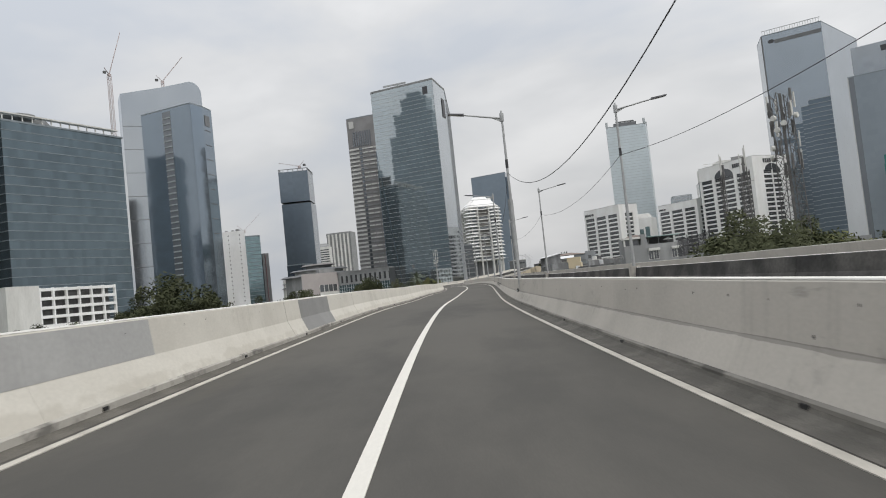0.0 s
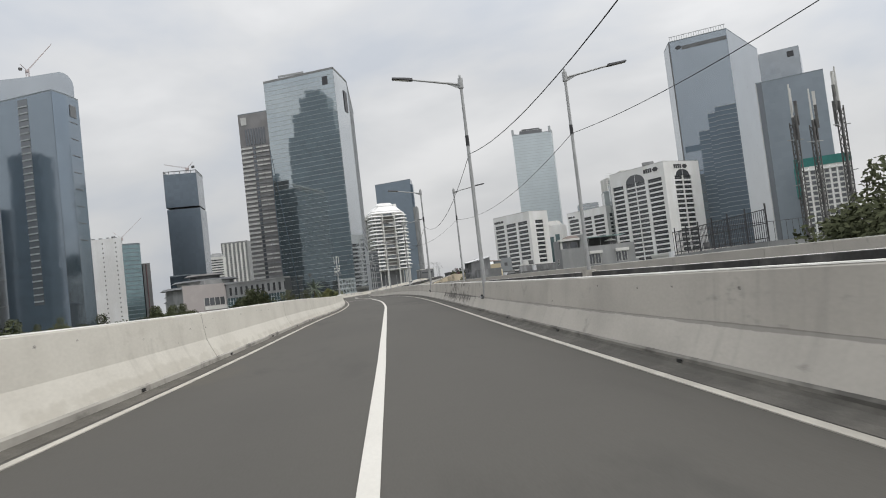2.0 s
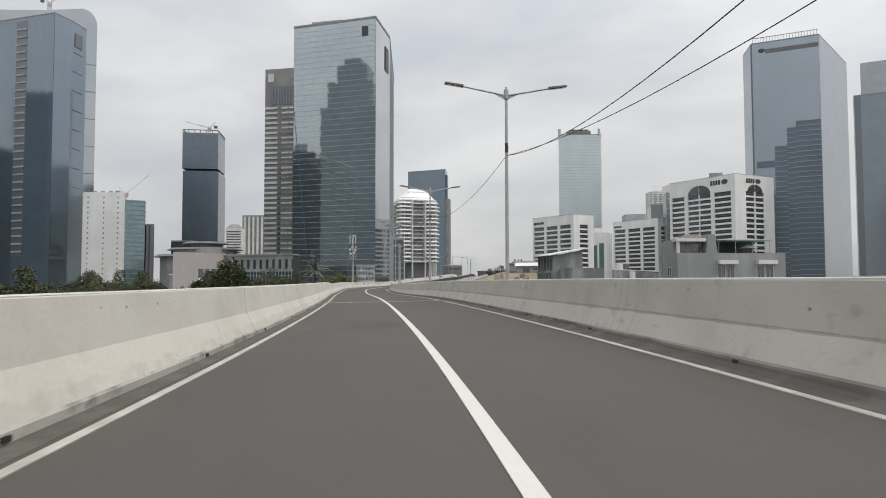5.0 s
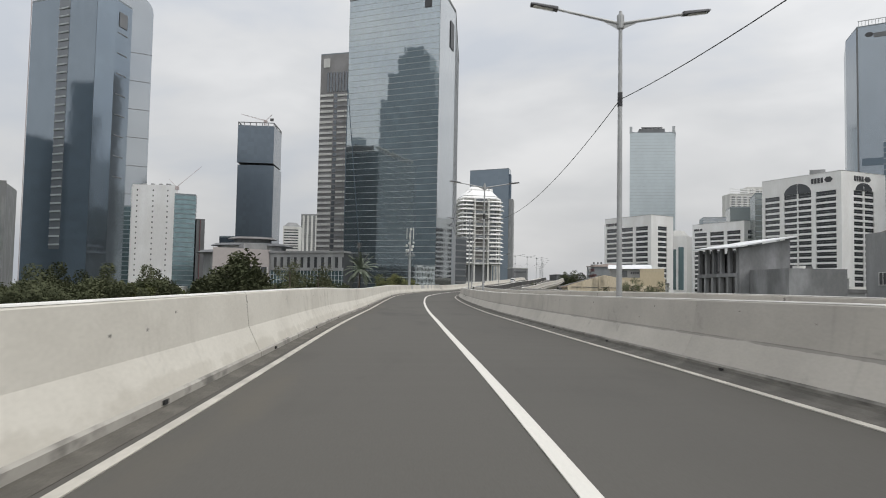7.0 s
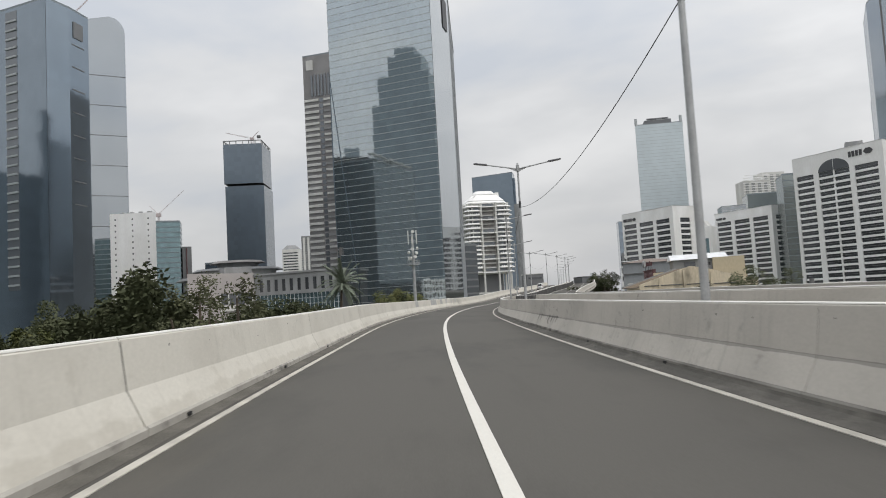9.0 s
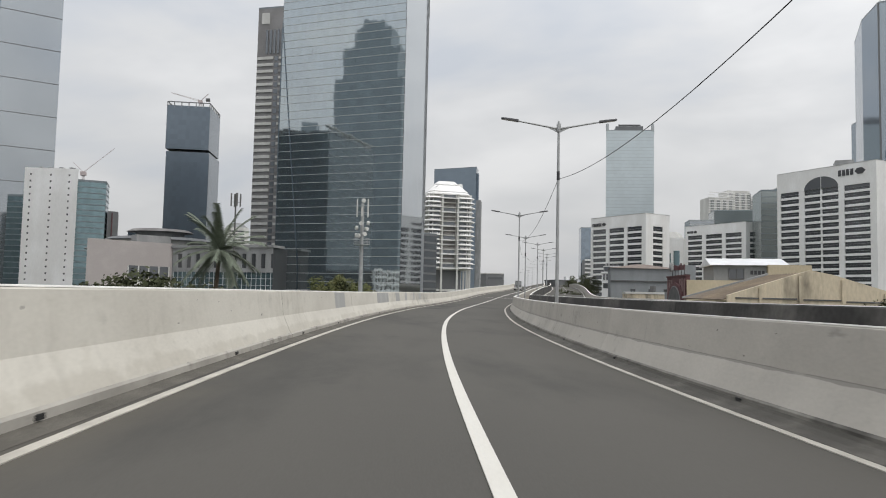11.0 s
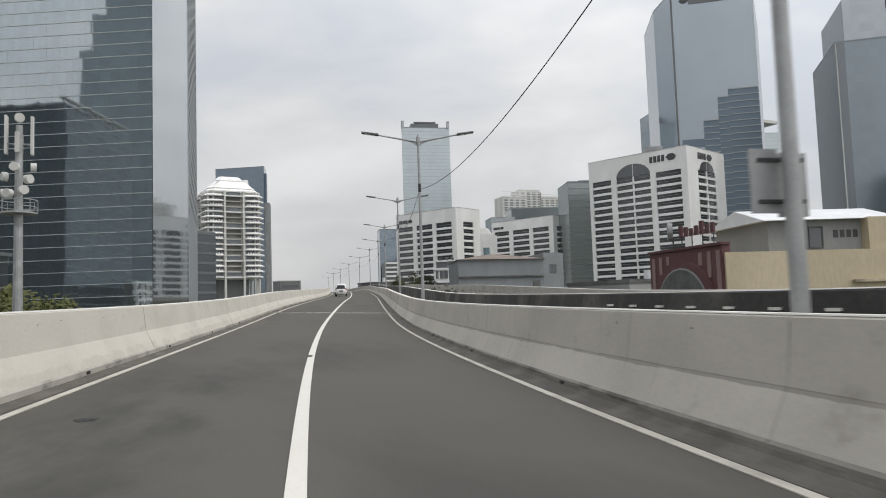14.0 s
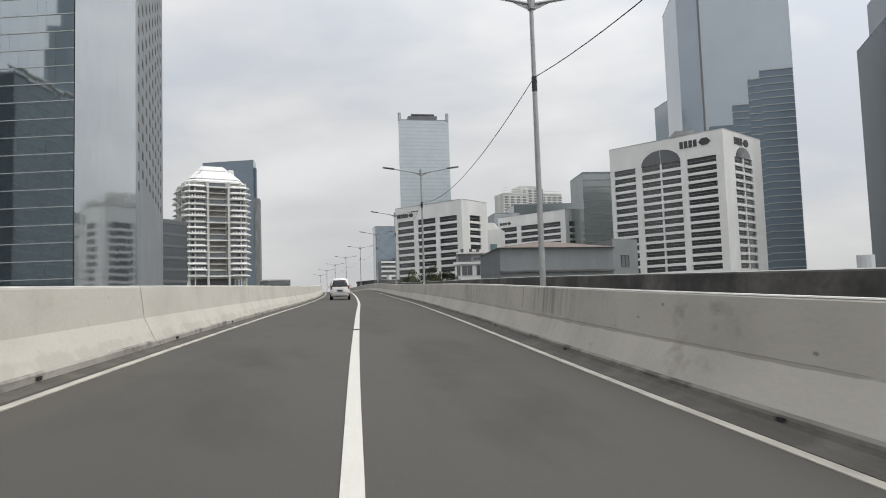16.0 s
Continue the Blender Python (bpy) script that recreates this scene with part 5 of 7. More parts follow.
flats = thing("apartment_tower", (471, 1308, GROUND), "distant pair of pale apartment towers", "tower")
for x0, x1, zt in ((471, 512, 163), (505, 540, 176), (543, 580, 168)):
    y0 = 1308 + (x0 - 471) * 0.3
    part("wall", Shape().prism([(x0, y0), (x1, y0), (x1, y0 + 30), (x0, y0 + 30)], GROUND, zt), OFF_WHITE, flats)
    for k in range(4):
        part("balcony_shaft", Shape().wall_box((x0, y0), (x1, y0), 3 + k * 9.5, 8 + k * 9.5, 60, zt - 4, 0, 0.6), GREY_WALL, flats)
    for j in range(30):
        part("floor_line", Shape().wall_box((x0, y0), (x1, y0), 0, x1 - x0, 60 + j * 3.8, 60.9 + j * 3.8, 0, 0.9), WHITE_WALL, flats)
glass_tower("office_tower", "slim grey glass tower standing behind the tallest tower", [(406, 842), (436, 836), (444, 870), (414, 876)], 168, [TALL_GLASS], 4, 4.5, None, 0.001)
glass_tower("office_building", "blue-grey glass block behind the white offices", [(276, 775), (304, 768), (314, 800), (286, 808)], 89, [GREEN_GREY_GLASS], 4, 4.5, [DIM_BAND, None, None, None], 0.003, 0.6)
glass_tower("office_building", "broad dark block behind the white offices", [(395, 1120), (470, 1100), (480, 1140), (405, 1160)], 118, [GREEN_GREY_GLASS], 6, 5, None, 0.002)
glass_tower("office_building", "dark green glass block near the apartment towers", [(330, 850), (352, 845), (358, 870), (336, 875)], 104, [TEAL_GLASS], 4, 4.5, None, 0.003)
ttop = glass_tower("office_tower", "thin pale banded tower with a flat cap", [(633, 979), (671, 968), (682, 1001), (644, 1012)], 190, [HAZE_TINTED_GLASS, BLUE_GLASS], 5, 4.6, [BAND, None, None, None], 0.002, 1.2)
part("cap_stem", Shape().box(653, 990, 196.5, 11, 11, 13), OFF_WHITE, ttop)
part("roof_cap", Shape().box(653, 987, 204.5, 44, 33, 3.3, 0.1), OFF_WHITE, ttop)
glass_tower("office_tower", "distant narrow blue tower behind the offices", [(249, 1200), (279, 1196), (282, 1220), (252, 1224)], 100, [BLUE_GLASS], 5, 4.6, None, 0.002)
low_park = thing("car_park", (247, 1150, GROUND), "distant low white banded building", "building")
part("core", Shape().box(262, 1160, 21, 40, 16, 68), SLATE, low_park)
for j in range(5):
    part("ledge", Shape().box(262, 1151.5, 34 + j * 5.2, 41, 1.4, 2.0), WHITE_WALL, low_park)
glass_tower("office_building", "distant grey block behind the insurance office", [(318, 1010), (342, 1002), (348, 1030), (324, 1038)], 92, [GREY_GLASS], 4, 4.4, [BAND, None, None, None], 0.002, 0.8)

# ---- buildings close to the right side ----


def window_set(root, p0, p1, u, z, w, h, trim=OFF_WHITE):
    win = part("window", Shape().wall_box(p0, p1, u, u + w, z, z + h, 0.0, 0.05), WINDOW, root)
    part("frame", Shape().wall_box(p0, p1, u - 0.08, u, z - 0.08, z + h + 0.08, 0, 0.12).wall_box(p0, p1, u + w, u + w + 0.08, z - 0.08, z + h + 0.08, 0, 0.12).wall_box(p0, p1, u, u + w, z - 0.08, z, 0, 0.12).wall_box(p0, p1, u, u + w, z + h, z + h + 0.08, 0, 0.12).wall_box(p0, p1, u + w / 2 - 0.03, u + w / 2 + 0.03, z, z + h, 0.04, 0.11), trim, win)


house = thing("house", (59, 244.5, GROUND), "grey rendered house with a terrace under a turquoise canopy", "house")
H1 = [(59.0, 244.5), (80.5, 244.5), (80.5, 252.0), (59.0, 252.0)]
part("wall", Shape().prism(H1, GROUND, 8.4), GREY_WALL, house)
part("corner_wall", Shape().prism([(64.6, 244.5), (67.0, 244.5), (67.0, 252), (64.6, 252)], 8.4, 12.0, [(65.2, 244.5), (66.4, 244.5), (66.4, 252), (65.2, 252)]), GREY_WALL, house)
part("back_wall", Shape().prism([(59.0, 246.3), (64.6, 246.3), (64.6, 252), (59.0, 252)], 8.4, 11.0), GREY_WALL, house)
part("pillar", Shape().box(59.25, 244.8, 9.7, 0.5, 0.6, 2.6), OFF_WHITE, house)
part("lintel", Shape().prism([(58.7, 244.2), (64.6, 244.2), (64.6, 246.3), (58.7, 246.3)], 10.6, 11.2), OFF_WHITE, house)
for u, w in ((0.6, 1.6), (3.3, 1.9)):
    part("balcony_window", Shape().wall_box((59.0, 246.3), (64.6, 246.3), u, u + w, 8.6, 10.2, 0, 0.06), WINDOW, house)
part("roof", Shape().prism([(60.6, 245.6), (65.0, 245.6), (65.0, 251.5), (60.6, 251.5)], 11.2, 12.1, [(62.4, 247.0), (64.4, 247.0), (64.4, 250), (62.4, 250)]), TILE_ROOF, house, "small brown tiled roof")
for u in (7.9, 15.7):
    window_set(house, H1[0], H1[1], u, 3.4, 1.45, 2.7)
    window_set(house, H1[0], H1[1], u + 1.8, 3.4, 1.45, 2.7)
    part("awning", Shape().wall_box(H1[0], H1[1], u - 0.1, u + 3.7, 6.25, 7.05, 0, 1.0), OFF_WHITE, house)
window_set(house, H1[3], H1[0], 3.0, 4.2, 1.6, 1.5)
part("canopy", Shape().box(72.5, 248.2, 10.95, 11.4, 7.0, 0.16), TURQUOISE, house, "faded turquoise terrace canopy")
for k in range(4):
    part("canopy_post", Shape().tube((67.4 + k * 3.4, 245.0, 8.4), (67.4 + k * 3.4, 245.0, 10.9), 0.06, n=5), GALV, house)
part("terrace_screen", Shape().box(72.3, 250.8, 9.6, 10.4, 0.2, 2.5), DARK_GREY, house)
parasol = thing("parasol", (74.5, 247.0, 8.4), "white parasol open on the roof terrace", "parasol")
part("pole", Shape().tube((74.5, 247.0, 8.4), (74.5, 247.0, 10.1), 0.04, n=6), GALV, parasol)
part("canopy", Shape().tube((74.5, 247.0, 9.5), (74.5, 247.0, 10.25), 1.9, 0.06, n=8), OFF_WHITE, parasol)

barn = thing("shed", (29.1, 222, GROUND), "grey block shed with open columns under a sloping metal roof", "shed")
part("south_wall", Shape().add([(29.3, 221.8, GROUND), (34.0, 221.8, GROUND), (34.0, 221.8, 7.75), (29.3, 221.8, 6.8), (29.3, 222.1, GROUND), (34.0, 222.1, GROUND), (34.0, 222.1, 7.75), (29.3, 222.1, 6.8)],
                               [(3, 2, 1, 0), (4, 5, 6, 7), (0, 1, 5, 4), (1, 2, 6, 5), (2, 3, 7, 6), (3, 0, 4, 7)]), GREY_SHED, barn, "plain grey block wall")
part("back_wall", Shape().box(33.9, 227.0, -2.7, 0.3, 10.0, 20.6), GREY_SHED, barn)
part("north_wall", Shape().box(31.6, 231.9, -3.1, 4.6, 0.3, 19.8), GREY_SHED, barn)
part("inner_wall", Shape().box(30.4, 227.0, -3.2, 0.3, 9.6, 19.6), DARK_GREY, barn)
part("sill_beam", Shape().box(29.35, 227.0, 4.4, 0.5, 10.0, 0.35), GREY_SHED, barn)
part("parapet", Shape().box(29.4, 227.0, -5.6, 0.4, 10.0, 14.8), GREY_SHED, barn)
part("roof", Shape().add([(28.7, 221.3, 6.85), (34.5, 221.3, 7.95), (34.5, 232.5, 8.15), (28.7, 232.5, 7.1), (28.7, 221.3, 6.97), (34.5, 221.3, 8.07), (34.5, 232.5, 8.27), (28.7, 232.5, 7.22)],
                         [(3, 2, 1, 0), (4, 5, 6, 7), (0, 1, 5, 4), (1, 2, 6, 5), (2, 3, 7, 6), (3, 0, 4, 7)]), SHEET, barn, "pale metal sloping roof")
for k in range(6):
    y = 222.2 + k * 1.92
    part("column", Shape().box(29.3, y, 3.1, 0.36, 0.42, 2.6), GREY_WALL, barn)
    part("column", Shape().box(29.4, y, 5.8, 0.3, 0.5, 2.6), GREY_SHED, barn)
for k in range(3):
    part("window", Shape().box(29.5, 224.4 + k * 2.9, 5.75, 0.12, 0.9, 1.9), WINDOW, barn)
part("side_wing", Shape().prism([(30.2, 214.3), (35.0, 214.3), (35.0, 221.7), (30.2, 221.7)], GROUND, 4.8), GREY_SHED, barn)
yard = thing("yard_wall", (47, 245, GROUND), "long grey yard wall with rooftop tanks behind it", "wall")
part("wall", Shape().prism([(46.8, 244.9), (62.5, 262.1), (62.2, 262.4), (46.5, 245.2)], GROUND, 5.2), GREY_SHED, yard)
part("coping", Shape().prism([(46.7, 244.8), (62.6, 262.0), (62.1, 262.5), (46.4, 245.3)], 5.2, 5.35), OFF_WHITE, yard)
for x, y in ((50.5, 253.0), (52.5, 255.0)):
    part("water_tank", Shape().tube((x, y, GROUND), (x, y, 6.6), 0.8, n=14), OFF_WHITE if x < 51 else DARK_GREY, yard)

shop = thing("warehouse", (45, 353, GROUND), "cream rendered warehouse with a pale roof shed", "warehouse")
SW = ((45.0, 353.0), (63.0, 349.0))
SB = [(45.0, 353.0), (63.0, 349.0), (66.0, 361.5), (48.0, 363.8)]
part("wall", Shape().prism(SB, GROUND, 6.6), CREAM, shop)
part("upper_shed", Shape().wall_box(*SW, 4.2, 12.0, 6.6, 9.0, -9.0, -1.2), GREY_WALL, shop)
part("upper_block", Shape().wall_box(*SW, 12.0, 18.2, 6.6, 9.1, -9.0, -0.4), CREAM, shop)
sx, sy = 18 / 18.44, -4 / 18.44
spt = lambda u, o, z: (45 + sx * u + sy * o, 353 + sy * u - sx * o, z)
part("roof", Shape().add([spt(3.6, -0.6, 8.95), spt(15.2, -0.6, 9.05), spt(15.2, -5.0, 10.3), spt(3.7, -5.0, 10.2), spt(3.6, -9.6, 8.95), spt(15.2, -9.6, 9.05)], [(0, 1, 2, 3), (3, 2, 5, 4), (0, 3, 4), (1, 5, 2), (0, 4, 5, 1)]), SHEET, shop, "white corrugated gable roof")
window_set(shop, spt(4.2, -1.2, 0)[:2], spt(12.0, -1.2, 0)[:2], 2.3, 6.9, 2.1, 1.5, DARK_GREY)
for k in range(4):
    part("graffiti_bar", Shape().wall_box(spt(4.2, -1.2, 0)[:2], spt(12.0, -1.2, 0)[:2], 5.4 + k * 0.55, 5.8 + k * 0.55, 7.6, 8.2, 0, 0.02), LETTER, shop)
part("ledge", Shape().wall_box(*SW, 10, 17, 4.1, 4.3, 0, 0.4), CREAM_OLD, shop)

red_shop = thing("restaurant_front", (45, 353, GROUND), "dark red arched shop front with pale stripes", "shop")
RF = ((45.95, 363.5), (44.9, 353.2))
part("wall", Shape().wall_box(RF[0], RF[1], 0, 10.3, GROUND, 7.2, -0.7, 0.0), RED_WALL, red_shop)
part("cornice", Shape().wall_box(RF[0], RF[1], -0.1, 10.4, 7.2, 7.4, -0.7, 0.15), RED_WALL, red_shop)
for k in range(9):
    u = 0.45 + k * 1.15
    foot_z = max(3.4, 2.6 + 3.9 * math.sqrt(max(0.0, 1 - ((u + 0.2 - 5.0) / 4.5) ** 2)))
    if foot_z < 6.3:
        part("stripe", Shape().wall_box(RF[0], RF[1], u, u + 0.45, foot_z, 6.8, 0, 0.08), PINK_STRIPE, red_shop)
for rad, rise, dep, mt, nm in ((4.4, 3.9, 0.3, RED_WALL, "arch_band"), (3.6, 3.35, 0.36, GREY_WALL, "arch_edge"), (3.45, 3.2, 0.42, DARK_GREY, "arch_opening")):
    s = Shape()
    pts = []
    for o in (0.0, dep):
        for i in range(13):
            a = math.pi * i / 12
            pts.append((45.43 - o + 0.102 * rad * math.cos(a), 358.4 + rad * math.cos(a), 2.4 + rise * math.sin(a)))
    s.add(pts, [tuple(range(13)), tuple(range(25, 12, -1))] + [(i, (i + 1) % 13, 13 + (i + 1) % 13, 13 + i) for i in range(13)])
    part(nm, s, mt, red_shop)
for i, h in enumerate((0.9, 0.75, 0.6, 0.75, 1.05, 0.7, 0.8)):
    part("sign_bar", Shape().box(45.15, 358.1 - i * 0.62, 8.2 + h / 2, 0.18, 0.36, h), RED_SIGN, red_shop, "dark red roof sign bar")
for i in range(4):
    part("sign_post", Shape().tube((45.2, 358.1 - i * 1.24, 7.3), (45.2, 358.1 - i * 1.24, 8.3), 0.05, n=5), DARK_STEEL, red_shop)
part("sign_disc", Shape().tube((44.85, 359.4, 8.75), (45.15, 359.2, 8.75), 0.75, n=20), GREY_WALL, red_shop, "round grey-green roof sign")
part("sign_disc_post", Shape().tube((45.2, 359.2, 7.3), (45.2, 359.2, 8.3), 0.07, n=5), DARK_STEEL, red_shop)

gable = thing("warehouse", (37, 305, GROUND), "weathered cream gable wall with a brown sheet roof", "warehouse")
gw = Shape()
pts = [(28.9, 305, GROUND), (46.0, 305, GROUND), (46.0, 305, 3.7), (38.4, 305, 5.75), (36.4, 305, 6.1), (35.2, 305, 5.75), (28.9, 305, 3.75)]
gw.add(pts + [(x, y + 0.3, z) for x, y, z in pts], [tuple(range(7)), tuple(range(13, 6, -1))] + [(i, (i + 1) % 7, 7 + (i + 1) % 7, 7 + i) for i in range(7)])
part("gable_wall", gw, CREAM_OLD, gable)
for x, zt in ((35.4, 5.55), (39.3, 5.3), (31.8, 4.4), (43.2, 4.2)):
    part("pilaster", Shape().box(x, 304.93, (zt + GROUND) / 2, 0.28, 0.14, zt - GROUND), CREAM_OLD, gable)
for x0, x1, z in ((29.6, 35.1, 3.55), (35.7, 39.1, 3.5), (39.6, 43.0, 3.4)):
    part("trim", Shape().box((x0 + x1) / 2, 304.95, z, x1 - x0, 0.1, 0.12), DARK_GREY, gable)
rf = Shape().add([(28.5, 305.3, 3.4), (37.1, 305.3, 5.85), (37.1, 313.6, 5.95), (28.5, 313.6, 3.5), (45.8, 305.3, 3.4), (45.8, 313.6, 3.5), (28.5, 305.3, 3.3), (37.1, 305.3, 5.7), (37.1, 313.6, 5.8), (28.5, 313.6, 3.4), (45.8, 305.3, 3.3), (45.8, 313.6, 3.4)],
                 [(0, 1, 2, 3), (1, 4, 5, 2), (6, 9, 8, 7), (7, 8, 11, 10), (0, 3, 9, 6), (4, 10, 11, 5), (3, 2, 8, 9), (2, 5, 11, 8), (0, 6, 7, 1), (1, 7, 10, 4)])
part("roof", rf, BROWN_ROOF, gable, "brown corrugated sheet roof")
for k in range(16):
    y = 305.6 + k * 0.5
    part("roof_rib", Shape().add([(28.5, y, 3.41), (28.5, y + 0.16, 3.41), (37.1, y + 0.16, 5.93), (37.1, y, 5.93), (28.5, y + 0.08, 3.49), (37.1, y + 0.08, 6.0)], [(0, 3, 5, 4), (4, 5, 2, 1), (0, 4, 1), (3, 2, 5), (0, 1, 2, 3)]), BROWN_ROOF, gable)
part("verge_flashing", Shape().add([(28.4, 313.6, 3.45), (37.1, 313.6, 5.98), (37.1, 313.8, 5.98), (28.4, 313.8, 3.45), (28.4, 313.6, 3.62), (37.1, 313.6, 6.14), (37.1, 313.8, 6.14), (28.4, 313.8, 3.62)],
                                   [(3, 2, 1, 0), (4, 5, 6, 7), (0, 1, 5, 4), (1, 2, 6, 5), (2, 3, 7, 6), (3, 0, 4, 7)]), GREY_WALL, gable)
part("side_wall", Shape().prism([(29.2, 305.4), (45.6, 305.4), (45.6, 313.4), (29.2, 313.4)], GROUND, 3.3), CREAM_OLD, gable)

annex = thing("house", (66, 460, GROUND), "plain grey two-storey house with a flat tiled roof", "house")
AX = [(65.5, 460.0), (86.0, 459.0), (94.0, 476.0), (70, 478)]
part("wall", Shape().prism(AX, GROUND, 13.2), BLUE_GREY_RENDER, annex)
part("rear_wall", Shape().prism([(86, 459), (92, 460.5), (96, 476), (90, 477)], GROUND, 14.6), BLUE_GREY_RENDER, annex)
part("roof", Shape().prism([(65, 459.4), (86.2, 458.4), (94, 476.4), (70, 478.6)], 13.2, 14.8, [(75.5, 466.5), (78.5, 466.3), (80, 469.5), (77, 469.8)]), TILE_ROOF, annex)
part("rail", Shape().wall_box(AX[0], AX[1], 0, 20.5, 9.2, 9.5, 0, 0.5), DARK_GREY, annex)
for u in (6.0, 11.5, 17.0):
    window_set(annex, AX[0], AX[1], u, 5.5, 1.4, 1.4, DARK_GREY)
window_set(annex, (86, 459), (92, 460.5), 2, 10.0, 1.8, 1.8, DARK_GREY)
clutter = ((50, 250, 10, 9, 16, GREY_WALL), (60, 275, 12, 10, 15.5, DARK_GREY), (44, 262, 8, 7, 15, OFF_WHITE), (90, 300, 22, 14, 17, GREY_WALL), (70, 400, 16, 12, 18.5, GREY_WALL), (62, 420, 10, 9, 18, CREAM_OLD), (95, 520, 20, 12, 16, OFF_WHITE), (110, 420, 26, 14, 15, CREAM), (60, 180, 14, 10, 14.5, GREY_WALL), (80, 205, 18, 12, 16, OFF_WHITE), (70, 545, 10, 10, 24, SLATE))
for i, (x, y, w, d, h, mt) in enumerate(clutter):
    lo = thing("low_building", (x, y, GROUND), "small flat-roofed rendered house in the low neighbourhood", "house", group="low houses")
    tr = 0.25 * math.sin(i * 2.1)
    part("wall", Shape().box(x, y, GROUND + h / 2, w, d, h, tr), mt, lo)
    part("parapet", Shape().box(x, y, GROUND + h + 0.25, w + 0.3, d + 0.3, 0.5, tr), OFF_WHITE if i % 2 else DARK_GREY, lo)
    part("roof_tank", Shape().tube((x + 2, y, GROUND + h + 0.5), (x + 2, y, GROUND + h + 2.0), 0.7, n=12), DARK_GREY if i % 2 else SHEET, lo)
    for k in range(2):
        part("window", Shape().box(x - w * 0.2 + k * w * 0.4, y - d / 2 + 0.02, GROUND + h - 2.4, 1.4, 0.2, 1.3, tr), WINDOW, lo)

# terrace with the tall dark fence
terrace_w = thing("terrace_block", (45, 125, GROUND), "grey concrete terrace carrying a tall fence", "building")
part("wall", Shape().prism([(38.5, 108), (60, 104), (66, 138), (43.5, 139)], GROUND, 2.4), GREY_WALL, terrace_w)
fence = thing("fence", (41, 124, 2.4), "tall dark steel bar fence round a roof terrace", "fence")
FP0, FP1 = (43.5, 138.5), (38.7, 108.5)
FL = wall_len(FP0, FP1)
for k in range(61):
    u = FL * k / 60
    tall_post = k % 10 == 0
    part("post" if tall_post else "bar", Shape().wall_box(FP0, FP1, u - (0.045 if tall_post else 0.022), u + (0.045 if tall_post else 0.022), 2.4, 6.0 if tall_post else 5.5, -0.3, -0.3 + (0.14 if tall_post else 0.05)), DARK_STEEL, fence)
for z in (2.7, 4.1, 5.4):
    part("rail", Shape().wall_box(FP0, FP1, 0, FL, z, z + 0.08, -0.24, -0.18), DARK_STEEL, fence)
FQ1 = (65, 136.5)
for k in range(25):
    u = 21 * k / 24
    part("bar", Shape().wall_box(FP0, FQ1, u, u + 0.05, 2.4, 5.5, -0.3, -0.25), DARK_STEEL, fence)
for z in (2.7, 5.4):
    part("rail", Shape().wall_box(FP0, FQ1, 0, 21, z, z + 0.08, -0.3, -0.24), DARK_STEEL, fence)

# a small white house beyond the grey warehouse
white_house = thing("house", (79.9, 508, GROUND), "small white two-storey flat-roofed house with wide dark windows", "house")
W0, W1 = (76.7, 508.0), (83.3, 505.4)
lower = [W0, W1, (86.2, 512.8), (79.6, 515.4)]
upper = [(77.5, 508.5), (82.9, 506.3), (85.6, 512.6), (79.8, 514.9)]
part("wall", Shape().prism(lower, GROUND, 13.4), WHITE_WALL, white_house)
part("upper_wall", Shape().prism(upper, 13.9, 15.8), GREY_WALL, white_house)
part("terrace_slab", Shape().wall_box(W0, W1, -0.3, 7.4, 13.4, 13.9, -7.5, 0.5), WHITE_WALL, white_house)
part("roof_slab", Shape().wall_box(W0, W1, 0.4, 6.9, 15.8, 16.1, -7.0, 0.1), WHITE_WALL, white_house)
for u0, u1, z0, z1 in ((0.5, 1.2, 10.9, 13.1), (1.6, 3.9, 10.9, 13.1), (4.9, 6.6, 10.9, 13.1), (0.5, 6.6, 7.9, 9.7)):
    window_set(white_house, W0, W1, u0, z0, u1 - u0, z1 - z0)
part("upper_window", Shape().wall_box(upper[0], upper[1], 0.3, 3.2, 14.2, 15.6, 0, 0.08), WINDOW, white_house)
part("upper_window", Shape().wall_box(upper[0], upper[1], 3.7, 5.5, 14.3, 14.9, 0, 0.08), WINDOW, white_house)
for u in (1.4, 3.4, 5.0):
    part("roof_tank", Shape().wall_box(W0, W1, u, u + 0.7, 16.1, 17.1, -3.0, -2.3), DARK_GREY, white_house)

# ---- masts ----


